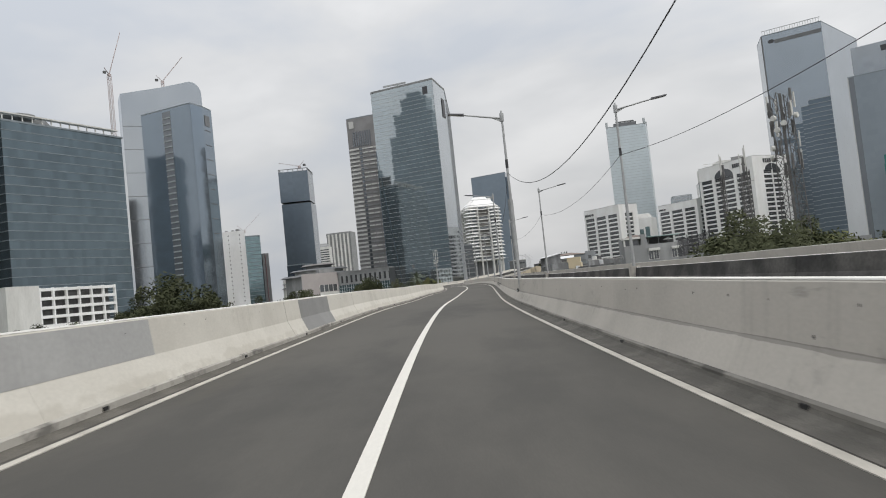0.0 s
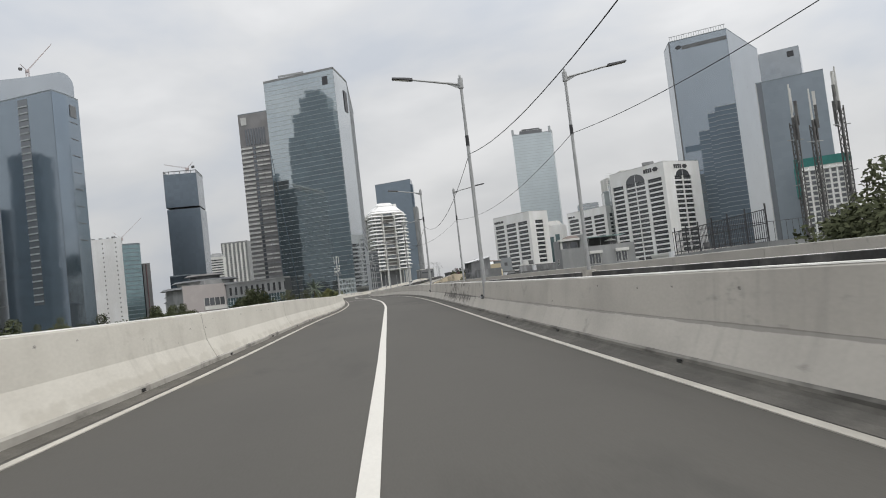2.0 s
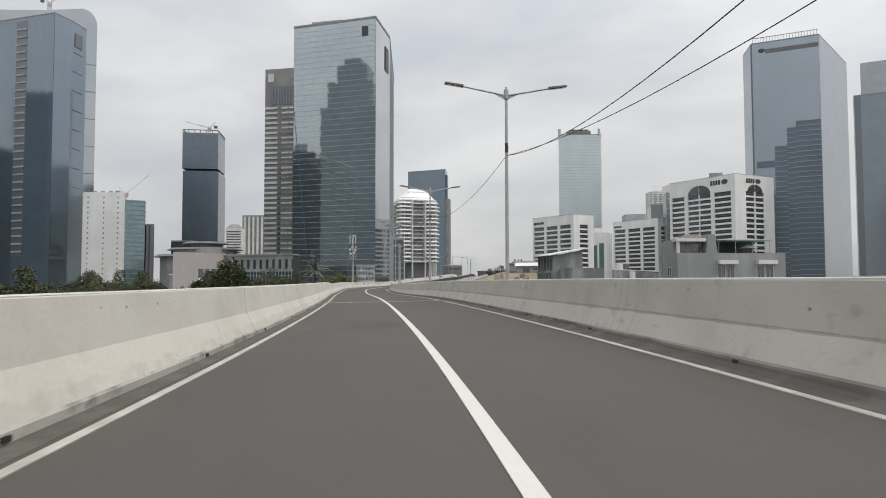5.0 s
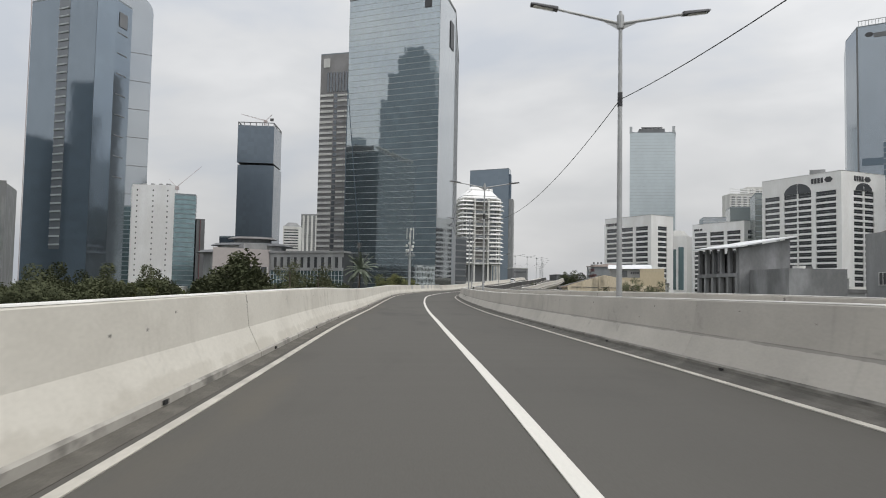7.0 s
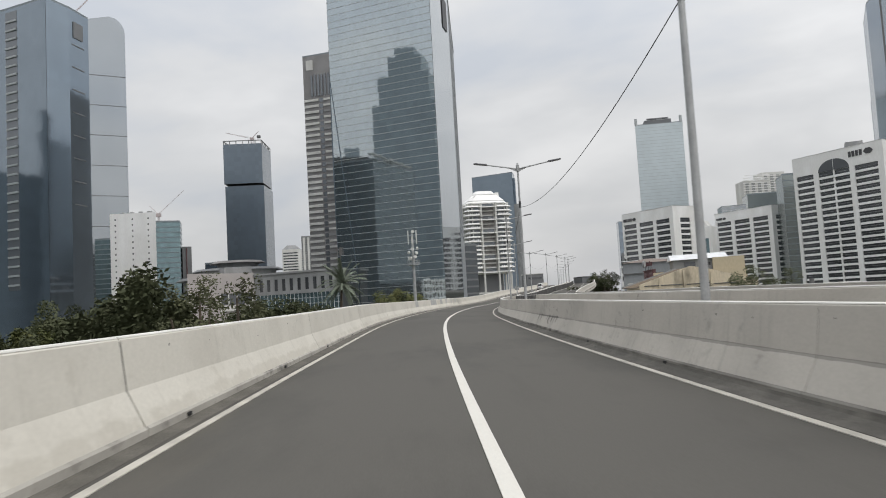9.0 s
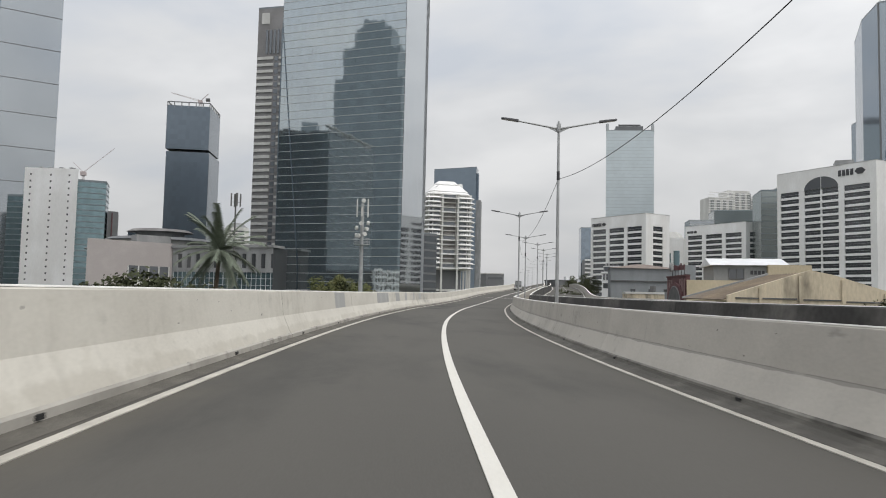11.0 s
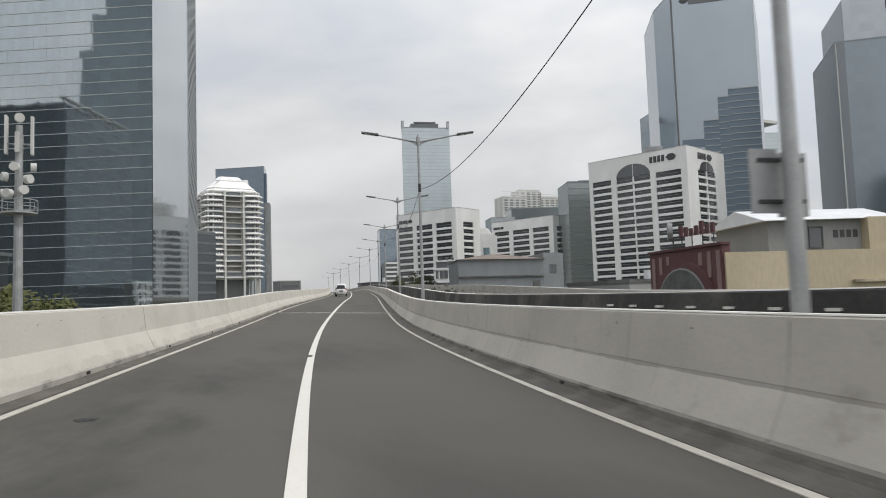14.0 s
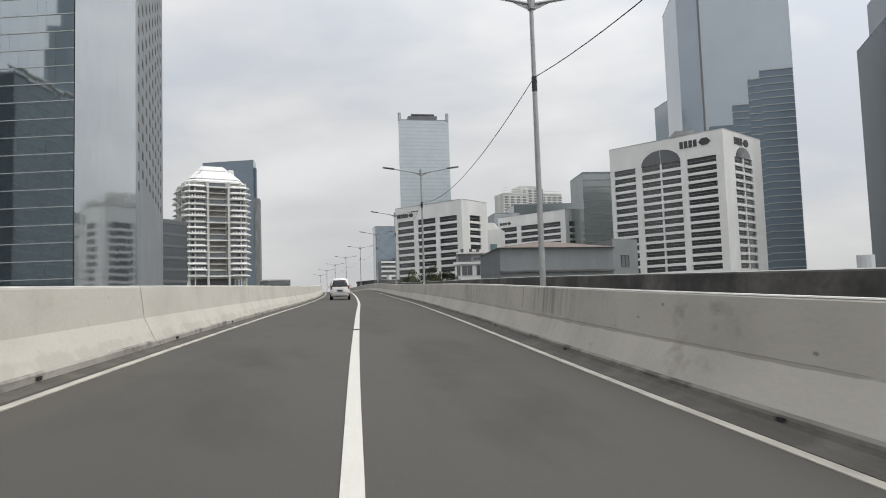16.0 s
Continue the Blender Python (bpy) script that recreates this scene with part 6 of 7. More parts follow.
def lattice_mast(x, y, z0, z1, w0, w1, label, antennas=True, seed=1):
    rnd = random.Random(seed)
    root = thing("lattice_mast", (x, y, z0), label, "telecom mast")
    s = Shape()
    k = max(4, int((z1 - z0) / 1.9))
    cor = ((-1, -1), (1, -1), (1, 1), (-1, 1))
    r = max(0.035, w0 * 0.042)
    for a, b in cor:
        s.tube((x + a * w0, y + b * w0, z0), (x + a * w1, y + b * w1, z1), r, n=4)
    part("leg_frame", s, WEATHERED_STEEL, root)
    s = Shape()
    for i in range(k):
        f0, f1 = i / k, (i + 1) / k
        wa, wb = w0 + (w1 - w0) * f0, w0 + (w1 - w0) * f1
        za, zb = z0 + (z1 - z0) * f0, z0 + (z1 - z0) * f1
        for (a, b), (c, d) in zip(cor, cor[1:] + cor[:1]):
            s.tube((x + a * wa, y + b * wa, za), (x + c * wb, y + d * wb, zb), r * 0.6, n=4)
            s.tube((x + c * wa, y + d * wa, za), (x + a * wb, y + b * wb, zb), r * 0.6, n=4)
            s.tube((x + a * wa, y + b * wa, za), (x + c * wa, y + d * wa, za), r * 0.6, n=4)
    part("bracing", s, WEATHERED_STEEL, root)
    if antennas:
        for i in range(24):
            a = rnd.uniform(0, 6.28)
            z = z1 - rnd.uniform(0.3, (z1 - z0) * 0.3)
            rr = w1 * 1.5 + 0.3
            part("antenna_panel", Shape().box(x + rr * math.cos(a), y + rr * math.sin(a), z, 0.26, 0.16, 1.9, a + 1.57), WEATHERED_STEEL if i % 3 else OFF_WHITE, root)
        for i in range(6):
            a = rnd.uniform(2.4, 5.4)
            z = z1 - rnd.uniform(1.0, (z1 - z0) * 0.35)
            rr = w1 * 1.4 + 0.4
            c = (x + rr * math.cos(a), y + rr * math.sin(a), z)
            part("dish", Shape().tube(c, (c[0] + 0.3 * math.cos(a), c[1] + 0.3 * math.sin(a), z), 0.36, 0.33, n=14), OFF_WHITE, root)
        part("cable_tray", Shape().box(x, y, (z0 + z1) / 2, 0.3, 0.15, z1 - z0), WEATHERED_STEEL, root)
    return root


lattice_mast(43, 90, GROUND, 20.8, 1.45, 0.85, "square lattice telecom tower hung with antennas and dishes", seed=4)


def pole_mast(x, y, z1, label, seed=1):
    """A thin braced mast with upright antenna tubes."""
    root = thing("antenna_mast", (x, y, GROUND), label, "telecom mast", group="thin antenna masts")
    part("pole", Shape().tube((x, y, GROUND), (x, y, z1 - 3.0), 0.17, 0.11, n=8), WEATHERED_STEEL, root)
    rnd = random.Random(seed)
    lat = Shape()
    for i in range(14):
        za, zb = z1 - 14 + i * 0.75, z1 - 14 + (i + 1) * 0.75
        for a in (0, 2.1, 4.2):
            lat.tube((x + 0.34 * math.cos(a), y + 0.34 * math.sin(a), za), (x + 0.34 * math.cos(a + 2.1), y + 0.34 * math.sin(a + 2.1), zb), 0.04, n=4)
    for a in (0, 2.1, 4.2):
        lat.tube((x + 0.34 * math.cos(a), y + 0.34 * math.sin(a), z1 - 14), (x + 0.34 * math.cos(a), y + 0.34 * math.sin(a), z1 - 3.4), 0.06, n=5)
    part("bracing", lat, WEATHERED_STEEL, root)
    for i in range(3):
        a = rnd.uniform(0, 6.28)
        part("antenna_panel", Shape().box(x + 0.4 * math.cos(a), y + 0.4 * math.sin(a), z1 - 1.4 - 1.3 * i, 0.24, 0.16, 2.2, a), WEATHERED_STEEL if i else OFF_WHITE, root)
    part("tip", Shape().tube((x, y, z1 - 3), (x, y, z1), 0.1, 0.07, n=6), OFF_WHITE, root)
    for k in range(3):
        part("crossarm", Shape().box(x, y, z1 - 5 - k * 2.0, 1.6, 0.08, 0.08, k * 1.0), GALV, root)


pole_mast(40, 104, 16.0, "thin braced antenna mast with white panels", 1)
pole_mast(44.1, 107.2, 16.2, "thin braced antenna mast with tube antennas", 2)
pole_mast(42.4, 101.0, 16.5, "thin braced antenna mast with a tall white tube", 3)

mono = thing("monopole_mast", (-6, 382, GROUND), "grey monopole mast with white antenna drums and panels", "telecom mast")
part("pole", Shape().tube((-6, 382, GROUND), (-6, 382, 20.5), 0.55, 0.28, n=12), GALV, mono)
for i, a in enumerate((-0.15, 0.3, 2.95, 3.4, 1.5, 4.6)):
    r, zc = (1.05, 19.6) if i < 4 else (0.6, 18.9)
    part("antenna_panel", Shape().box(-6 + r * math.cos(a), 382 + r * math.sin(a), zc, 0.2, 0.32, 3.4 if i < 4 else 1.8, a), OFF_WHITE, mono)
    part("bracket", Shape().tube((-6, 382, zc - 0.8), (-6 + r * math.cos(a), 382 + r * math.sin(a), zc - 0.8), 0.06, n=5), GALV, mono)
for i, (a, z) in enumerate(((3.6, 15.8), (4.6, 16.6), (5.6, 15.6), (0.2, 16.8), (4.1, 14.3), (5.2, 14.6), (3.2, 14.4), (4.9, 20.9))):
    c = (-6 + 0.9 * math.cos(a), 382 + 0.9 * math.sin(a), z)
    part("dish", Shape().tube(c, (c[0] + 0.45 * math.cos(a), c[1] + 0.45 * math.sin(a), z), 0.4, 0.4, n=14), OFF_WHITE, mono)
part("platform", Shape().prism([(-6 + 1.5 * math.cos(i * 0.785), 382 + 1.5 * math.sin(i * 0.785)) for i in range(8)], 12.6, 12.75), GALV, mono)
for z in (13.2, 13.8):
    part("guard_rail", Shape().rope([(-6 + 1.5 * math.cos(i * 0.785398), 382 + 1.5 * math.sin(i * 0.785398), z) for i in range(9)], 0.04, 4), GALV, mono)
for i in range(8):
    a = i * 0.785
    part("rail_post", Shape().tube((-6 + 1.5 * math.cos(a), 382 + 1.5 * math.sin(a), 12.7), (-6 + 1.5 * math.cos(a), 382 + 1.5 * math.sin(a), 13.8), 0.04, n=4), GALV, mono)

slim = thing("antenna_mast", (-14.7, 312, GROUND), "slim grey pole with a small ring of antenna panels", "telecom mast")
part("pole", Shape().tube((-14.7, 312, GROUND), (-14.7, 312, 12.2), 0.14, 0.07, n=8), WEATHERED_STEEL, slim)
for k in range(4):
    a = 0.4 + k * 1.571
    part("antenna_panel", Shape().box(-14.7 + 0.42 * math.cos(a), 312 + 0.42 * math.sin(a), 11.6, 0.1, 0.18, 1.2, a), WEATHERED_STEEL, slim)
    part("bracket", Shape().tube((-14.7, 312, 11.4), (-14.7 + 0.42 * math.cos(a), 312 + 0.42 * math.sin(a), 11.4), 0.03, n=4), WEATHERED_STEEL, slim)

# ---- trees ----


def tree(name, label, height, crown, seed, mat, leaves=7200):
    """Trunk, limbs and a crown of many small leaf clumps, built at the origin."""
    rnd = random.Random(seed)
    root = thing(name, (0, 0, 0), label, "tree", group="roadside trees")
    t = Shape()
    t.tube((0, 0, 0), (0.15, 0.1, height * 0.45), height * 0.028, height * 0.018, n=8)
    tips = []
    for i in range(7):
        a = i * 0.9 + rnd.uniform(-0.3, 0.3)
        r = crown * rnd.uniform(0.35, 0.72)
        tip = (r * math.cos(a), r * math.sin(a), height * rnd.uniform(0.58, 0.86))
        t.tube((0.12, 0.08, height * rnd.uniform(0.3, 0.44)), tip, height * 0.012, height * 0.004, n=5)
        tips.append(tip)
    tips.append((0, 0, height * 0.9))
    t.tube((0.15, 0.1, height * 0.44), (0, 0, height * 0.9), height * 0.014, height * 0.004, n=5)
    part("trunk", t, BARK, root)
    lv = Shape()
    blobs = []
    for tip in tips:
        for k in range(4):
            blobs.append((tip[0] + rnd.gauss(0, crown * 0.2), tip[1] + rnd.gauss(0, crown * 0.2), tip[2] + rnd.gauss(0, height * 0.06), crown * rnd.uniform(0.16, 0.34)))
    for i in range(leaves):
        bx, by, bz, br = blobs[rnd.randrange(len(blobs))]
        d = Vector((rnd.gauss(0, 1), rnd.gauss(0, 1), rnd.gauss(0, 0.8))).normalized()
        q = br * rnd.uniform(0.55, 1.12)
        c = Vector((bx, by, bz)) + d * q
        sz = crown * rnd.uniform(0.018, 0.042)
        u = Vector((rnd.gauss(0, 1), rnd.gauss(0, 1), rnd.gauss(0, 0.6))).normalized()
        w = u.orthogonal().normalized()
        lv.add([c - u * sz * 1.5, c + w * sz * 0.7, c + u * sz * 1.5, c - w * sz * 0.7], [(0, 1, 2, 3)])
    part("crown", lv, mat, root)
    return root


def plant(src, x, y, k, turn, z=GROUND):
    ob = copy_thing(src, Matrix.Translation((x, y, z)) @ Matrix.Rotation(turn, 4, "Z") @ Matrix.Diagonal((k, k, k, 1)))
    return ob


kinds = [tree("tree", "broad dark green street tree with a loose crown", 15, 5.6, 11, LEAF),
         tree("tree", "tall dark green tree with an uneven crown", 17, 5.0, 12, LEAF),
         tree("tree", "bushy yellow-green tree below the flyover", 14.5, 5.2, 13, LEAF_PALE),
         tree("tree", "slender dark green tree beside a warehouse", 15, 2.5, 14, LEAF, leaves=3600),
         tree("tree", "tall thin-crowned olive tree beside the flyover", 19.6, 3.4, 15, LEAF_OLIVE, leaves=2600)]
kinds[0].location, kinds[1].location, kinds[2].location, kinds[3].location, kinds[4].location = (-34, 310, GROUND), (33, 84, GROUND), (-15.5, 414, GROUND), (46.5, 293, GROUND), (-18.8, 258, GROUND)
rt = random.Random(5)
spots = []
# a belt of trees along the left side, and gardens on the right
for i in range(46):
    y = 130 + i * 7.6
    spots.append((glide(ROAD_X, y) - 30 - rt.uniform(0, 34) - max(0, 300 - y) * 0.12, y, rt.choice((0, 1, 0, 1, 2)), rt.uniform(0.8, 0.98) + (0.1 if 330 < y < 400 or 250 < y < 284 else 0.0)))
for i in range(30):
    y = 170 + i * 11
    spots.append((-62 - rt.uniform(0, 85), 200 + i * 8.5 + rt.uniform(0, 30), rt.choice((0, 1, 2)), rt.uniform(0.92, 1.1) * (0.92 if i > 20 else 1.0)))
for x, y, k, s_ in ((-50, 133, 0, 1.4), (-47.5, 139, 0, 1.14), (-56, 142, 1, 0.98), (-62, 150, 0, 1.1), (-80, 190, 1, 1.1), (-30, 273, 0, 1.34), (-34, 279, 1, 1.16),
                    (34, 89, 1, 1.08), (37.5, 92, 1, 1.04), (42, 95, 2, 1.14), (41, 84, 0, 1.06), (35, 76, 1, 0.95), (46, 95, 2, 1.14), (30, 70, 0, 0.98), (26, 60, 1, 0.92), (32, 58, 0, 0.95), (24, 50, 0, 0.9), (30, 44, 1, 0.9), (38, 62, 0, 1.0),
                    (52, 105, 1, 1.05), (40, 50, 0, 0.95), (26, 36, 1, 0.88), (60, 120, 0, 1.0),
                    (33.6, 290, 3, 1.12), (38.6, 290, 3, 1.24), (43.3, 291, 3, 1.2), (40.9, 293, 3, 1.16), (30, 345, 0, 1.0), (34, 380, 0, 1.15), (68.4, 497, 3, 1.74), (64.2, 498.6, 3, 1.68), (66.2, 499.5, 3, 1.66), (66.6, 495.5, 3, 1.6), (70.0, 497.5, 3, 1.66), (62.9, 498.0, 3, 1.58), (28, 240, 0, 0.95),
                    (4, 440, 2, 1.0), (12, 455, 0, 1.0), (16, 470, 0, 1.05), (24, 490, 1, 1.05), (30, 510, 0, 1.1), (8, 445, 2, 0.95), (36, 530, 0, 1.2), (-32.7, 335, 0, 1.17), (-36.2, 330, 0, 1.05), (-13.6, 250, 4, 0.96), (-23.9, 320, 0, 1.15), (-20.0, 330, 0, 1.07), (-22, 400, 2, 1.0), (-12.5, 414, 2, 1.4), (-9.0, 416, 2, 1.26), (-16.5, 412, 2, 1.12)):
    spots.append((x, y, k, s_))
# the dense hedge of trees west of the flyover
for i in range(16):
    y = 258 + i * 5.2
    spots.append((-59 - rt.uniform(-3, 5), y, (0, 2, 1, 0)[i % 4], (0.97 + 0.0012 * (y - 258)) * rt.uniform(0.96, 1.05)))
for x, y, k, s_ in spots:
    plant(kinds[k], x, y, s_, rt.uniform(0, 6.28))

palm = thing("palm_tree", (-13.6, 299, GROUND), "tall palm with a full crown of grey-green fronds", "palm")
pt = Shape()
for i in range(8):
    pt.tube((-13.6 + 0.01 * i * i, 299, GROUND + i * 2.4), (-13.6 + 0.01 * (i + 1) ** 2, 299, GROUND + (i + 1) * 2.4), 0.24 - i * 0.012, 0.235 - i * 0.012, n=9)
part("trunk", pt, BARK, palm)
rp = random.Random(8)
for i in range(40):
    a, up = i * 2.4 + rp.uniform(-0.2, 0.2), rp.uniform(-0.75, 1.35)
    fr = Shape()
    prev = Vector((-12.96, 299, GROUND + 19.2))
    d = Vector((math.cos(a) * math.cos(up), math.sin(a) * math.cos(up), math.sin(up)))
    side = Vector((-math.sin(a), math.cos(a), 0))
    for k in range(9):
        nxt = prev + d * rp.uniform(0.34, 0.43)
        fr.tube(prev, nxt, 0.03, 0.025, n=4)
        for sg in (-1, 1):
            for q in (0.15, 0.5, 0.85):
                b = prev.lerp(nxt, q)
                tip = b + side * sg * (0.62 - 0.04 * k) + d * 0.4 + Vector((0, 0, -0.2))
                fr.add([b, b + d * 0.13, tip], [(0, 1, 2)])
        prev = nxt
        d = (d + Vector((0, 0, -0.09))).normalized()
    part("frond", fr, LEAF_MID, palm)

# ---- lamp posts and cables ----


def lamp_post(name, label, arms):
    root = thing(name, (0, 0, 0), label, "street lamp", group="lamp posts")
    part("pole", Shape().tube((0, 0, 0), (0, 0, 8.75), 0.088, 0.056, n=12), GALV, root)
    part("base_plate", Shape().box(0, 0, 0.03, 0.42, 0.42, 0.06), GALV, root)
    for k in range(4):
        part("bolt", Shape().tube((0.15 * (1 if k % 2 else -1), 0.15 * (1 if k > 1 else -1), 0.06), (0.15 * (1 if k % 2 else -1), 0.15 * (1 if k > 1 else -1), 0.13), 0.03, n=6), DARK_STEEL, root)
    part("collar", Shape().tube((0, 0, 8.45), (0, 0, 8.85), 0.11, 0.11, n=10), GALV, root)
    part("cable_clamp", Shape().tube((0, 0, 6.1), (0, 0, 6.52), 0.078, 0.076, n=10), DARK_STEEL, root)
    part("pole_cap", Shape().tube((0, 0, 8.85), (0, 0, 8.98), 0.06, 0.05, n=10), GALV, root)
    for sg in arms:
        arm = part("arm", Shape().tube((0, 0, 8.6), (sg * 2.05, 0, 8.98), 0.05, 0.038, n=8), GALV, root)
        part("gusset", Shape().add([(sg * 0.05, o, z_) for o in (-0.012, 0.012) for z_ in (8.42, 8.6)] + [(sg * 0.62, o, 8.7) for o in (-0.012, 0.012)], [(0, 1, 4), (3, 2, 5), (0, 4, 5, 2), (1, 3, 5, 4), (0, 2, 3, 1)]), GALV, root)
        hd = Shape()
        hd.add([(sg * 1.95, -0.13, 8.93), (sg * 1.95, 0.13, 8.93), (sg * 1.95, 0.09, 9.03), (sg * 1.95, -0.09, 9.03),
                (sg * 2.78, -0.15, 9.06), (sg * 2.78, 0.15, 9.06), (sg * 2.78, 0.06, 9.14), (sg * 2.78, -0.06, 9.14)],
               [(0, 1, 2, 3), (7, 6, 5, 4), (0, 4, 5, 1), (1, 5, 6, 2), (2, 6, 7, 3), (3, 7, 4, 0)])
        head = part("lamp_head", hd, DARK_STEEL, arm)
        part("lens", Shape().add([(sg * 2.1, -0.1, 8.935), (sg * 2.1, 0.1, 8.935), (sg * 2.7, 0.11, 9.03), (sg * 2.7, -0.11, 9.03)], [(0, 1, 2, 3)]), LENS, head)
    return root


double = lamp_post("street_lamp", "grey galvanised lamp post with two lamp arms", (-1, 1))
left_arm = lamp_post("street_lamp", "grey galvanised lamp post with one lamp arm", (-1,))
right_arm = lamp_post("street_lamp", "grey lamp post with one arm, opposite carriageway", (1,))
DOUBLES = [(142.5, 5.0, 0.6), (176.8, 5.15, 0.7), (213.1, 4.6, 0.78), (246.0, 5.03, 0.86), (278.4, 5.22, 0.93), (315.5, 4.6, 0.58), (344.5, 4.72, 0.3), (373.0, 5.1, 0.5), (405.2, 4.75, 0.65), (437.2, 4.9, 0.65), (470.0, 4.9, 0.6), (504.0, 4.9, 0.6), (538.0, 4.9, 0.6), (572.0, 4.9, 0.6), (606.0, 4.9, 0.6), (639.0, 4.9, 0.6)]
SINGLES = [0.6, 38.0, 73.6, 106.8]


def heading(y):
    return -math.atan((glide(ROAD_X, y + 2) - glide(ROAD_X, y - 2)) / 4)


def stand(src, place, y, first, tall=1.0):
    m = Matrix.Translation(place) @ Matrix.Rotation(heading(y), 4, "Z") @ Matrix.Diagonal((1, 1, tall if first else tall / src.scale.z, 1))
    if first:
        src.matrix_basis = m
    else:
        copy_thing(src, m)


clamps_mid, clamps_left, clamps_right = [], [], []
for i, (y, lat, up) in enumerate(DOUBLES):
    p = on_road(y, lat, up)
    stand(double, p, y, i == 0, 1.03 if y < 200 else 1.0)
    clamps_mid.append((p[0], p[1], p[2] + (6.5 if 150 < y < 200 or y > 360 else 6.25 if y > 330 else 6.15)))
for i, y in enumerate(SINGLES):
    p = on_road(y, 4.15, 0.56)
    tall = (1.05, 1.05, 1.02, 0.988)[i]
    stand(left_arm, p, y, i == 0, tall)
    clamps_left.append((p[0], p[1], p[2] + tall * 8.75 - 3.05))
    q = on_other(y + 1.4, 0.0, 1.2)
    q = (q[0], q[1], q[2] - (0.35, 0.35, 0.4, 0.85)[i])
    stand(right_arm, q, y + 1.4, i == 0)
    clamps_right.append((q[0], q[1], q[2] + 6.15))


def cable(a, b, sag, n=24, r=0.012):
    root = thing("cable", a, "thin black overhead cable between lamp posts", "cable", group="overhead cables")
    s = Shape()
    pts = []
    for i in range(n + 1):
        f = i / n
        pts.append(Vector(a).lerp(Vector(b), f) - Vector((0, 0, 4 * sag * f * (1 - f))))
    s.rope(pts, r)
    part("wire", s, CABLE, root)


for row in (clamps_left + clamps_mid, [*clamps_right, clamps_mid[0]]):
    for a, b in zip(row, row[1:]):
        cable(a, b, (0.95 if row[0] is clamps_right[0] else 2.3 if a[1] < 20 else 1.25) if a[1] < 110 else 1.3 if 170 < a[1] < 200 else 0.95)

# back of a small sign strapped to one median post
sp = on_road(315.5, 4.6, 0.25)
sign = thing("road_sign", (sp[0], sp[1] + 0.1, sp[2] + 1.8), "grey back of a small road sign strapped to a lamp post", "sign")
for k, (dx, tilt) in enumerate(((-0.17, 0.08), (0.17, -0.07))):
    part("panel", Shape().box(sp[0] + dx, sp[1] + 0.17, sp[2] + 2.2 - 0.03 * k, 0.31, 0.02, 0.62, heading(315.5) + tilt), GALV, sign, "bare metal sign back")
for z in (2.0, 2.4):
    part("strap", Shape().box(sp[0], sp[1] + 0.13, sp[2] + z, 0.5, 0.03, 0.04, heading(315.5)), DARK_STEEL, sign)

# plinths the median lamp posts stand on
for y, lat, up in DOUBLES:
    x, yy, z = on_road(y, lat)
    pl = thing("lamp_plinth", (x, yy, z - 0.3), "concrete plinth under a median lamp post", "plinth", group="plinths", kind="structure")
    part("block", Shape().box(x, yy, z + up / 2 - 0.15, 0.5, 0.6, up + 0.3, heading(y)), CONCRETE, pl)
for y in SINGLES:
    pad = thing("grout_pad", on_road(y, 4.12, 0.56), "dark cracked mortar pad under a niche lamp post", "plinth", group="plinths", kind="structure")
    x, yy, z = on_road(y, 4.12, 0.56)
    part("mortar", Shape().box(x, yy, z + 0.015, 0.3, 0.5, 0.1, heading(y), 0.85), DARK_GREY, pad)
    for p in (on_other(y + 1.4, 0.0),):
        pl = thing("lamp_bracket", p, "concrete bracket under a barrier lamp post", "plinth", group="plinths", kind="structure")
        part("block", Shape().box(p[0], p[1], p[2] + 0.42, 0.46, 0.6, 1.16, heading(y)), STAINED, pl)
part("median_slab", sweep([(4.3, -0.06), (5.6, -0.06), (5.6, -0.3), (4.3, -0.3)], 140, YB, 5, on_road), CONCRETE, deck)

# ---- vehicles ----


VAN = ((0.26, -1.9, 1.95, 0.76), (0.34, -2.03, 2.05, 0.81), (0.5, -2.10, 2.12, 0.84), (0.75, -2.13, 2.12, 0.85), (0.97, -2.10, 2.0, 0.845), (1.05, -2.07, 1.45, 0.835), (1.3, -1.99, 1.12, 0.795), (1.5, -1.90, 0.86, 0.75), (1.64, -1.80, 0.66, 0.705), (1.74, -1.66, 0.42, 0.63), (1.80, -1.42, 0.12, 0.52), (1.83, -1.0, -0.2, 0.34))


def van_skin(z):
    """Rear, front and half width of the body at one height."""
    for (z0, *r0), (z1, *r1) in zip(VAN, VAN[1:]):
        if z <= z1:
            f = (z - z0) / (z1 - z0)
            return [p + (q - p) * f for p, q in zip(r0, r1)]
    return list(VAN[-1][1:])


def van_rear(u, z, out=0.012):
    """A point on the tailgate: u from -1 to 1 across."""
    rear, front, w = van_skin(z)
    half = (front - rear) / 2
    return (u * w, rear + half - half * (1 - abs(u) ** 5) ** 0.2 - out, z)


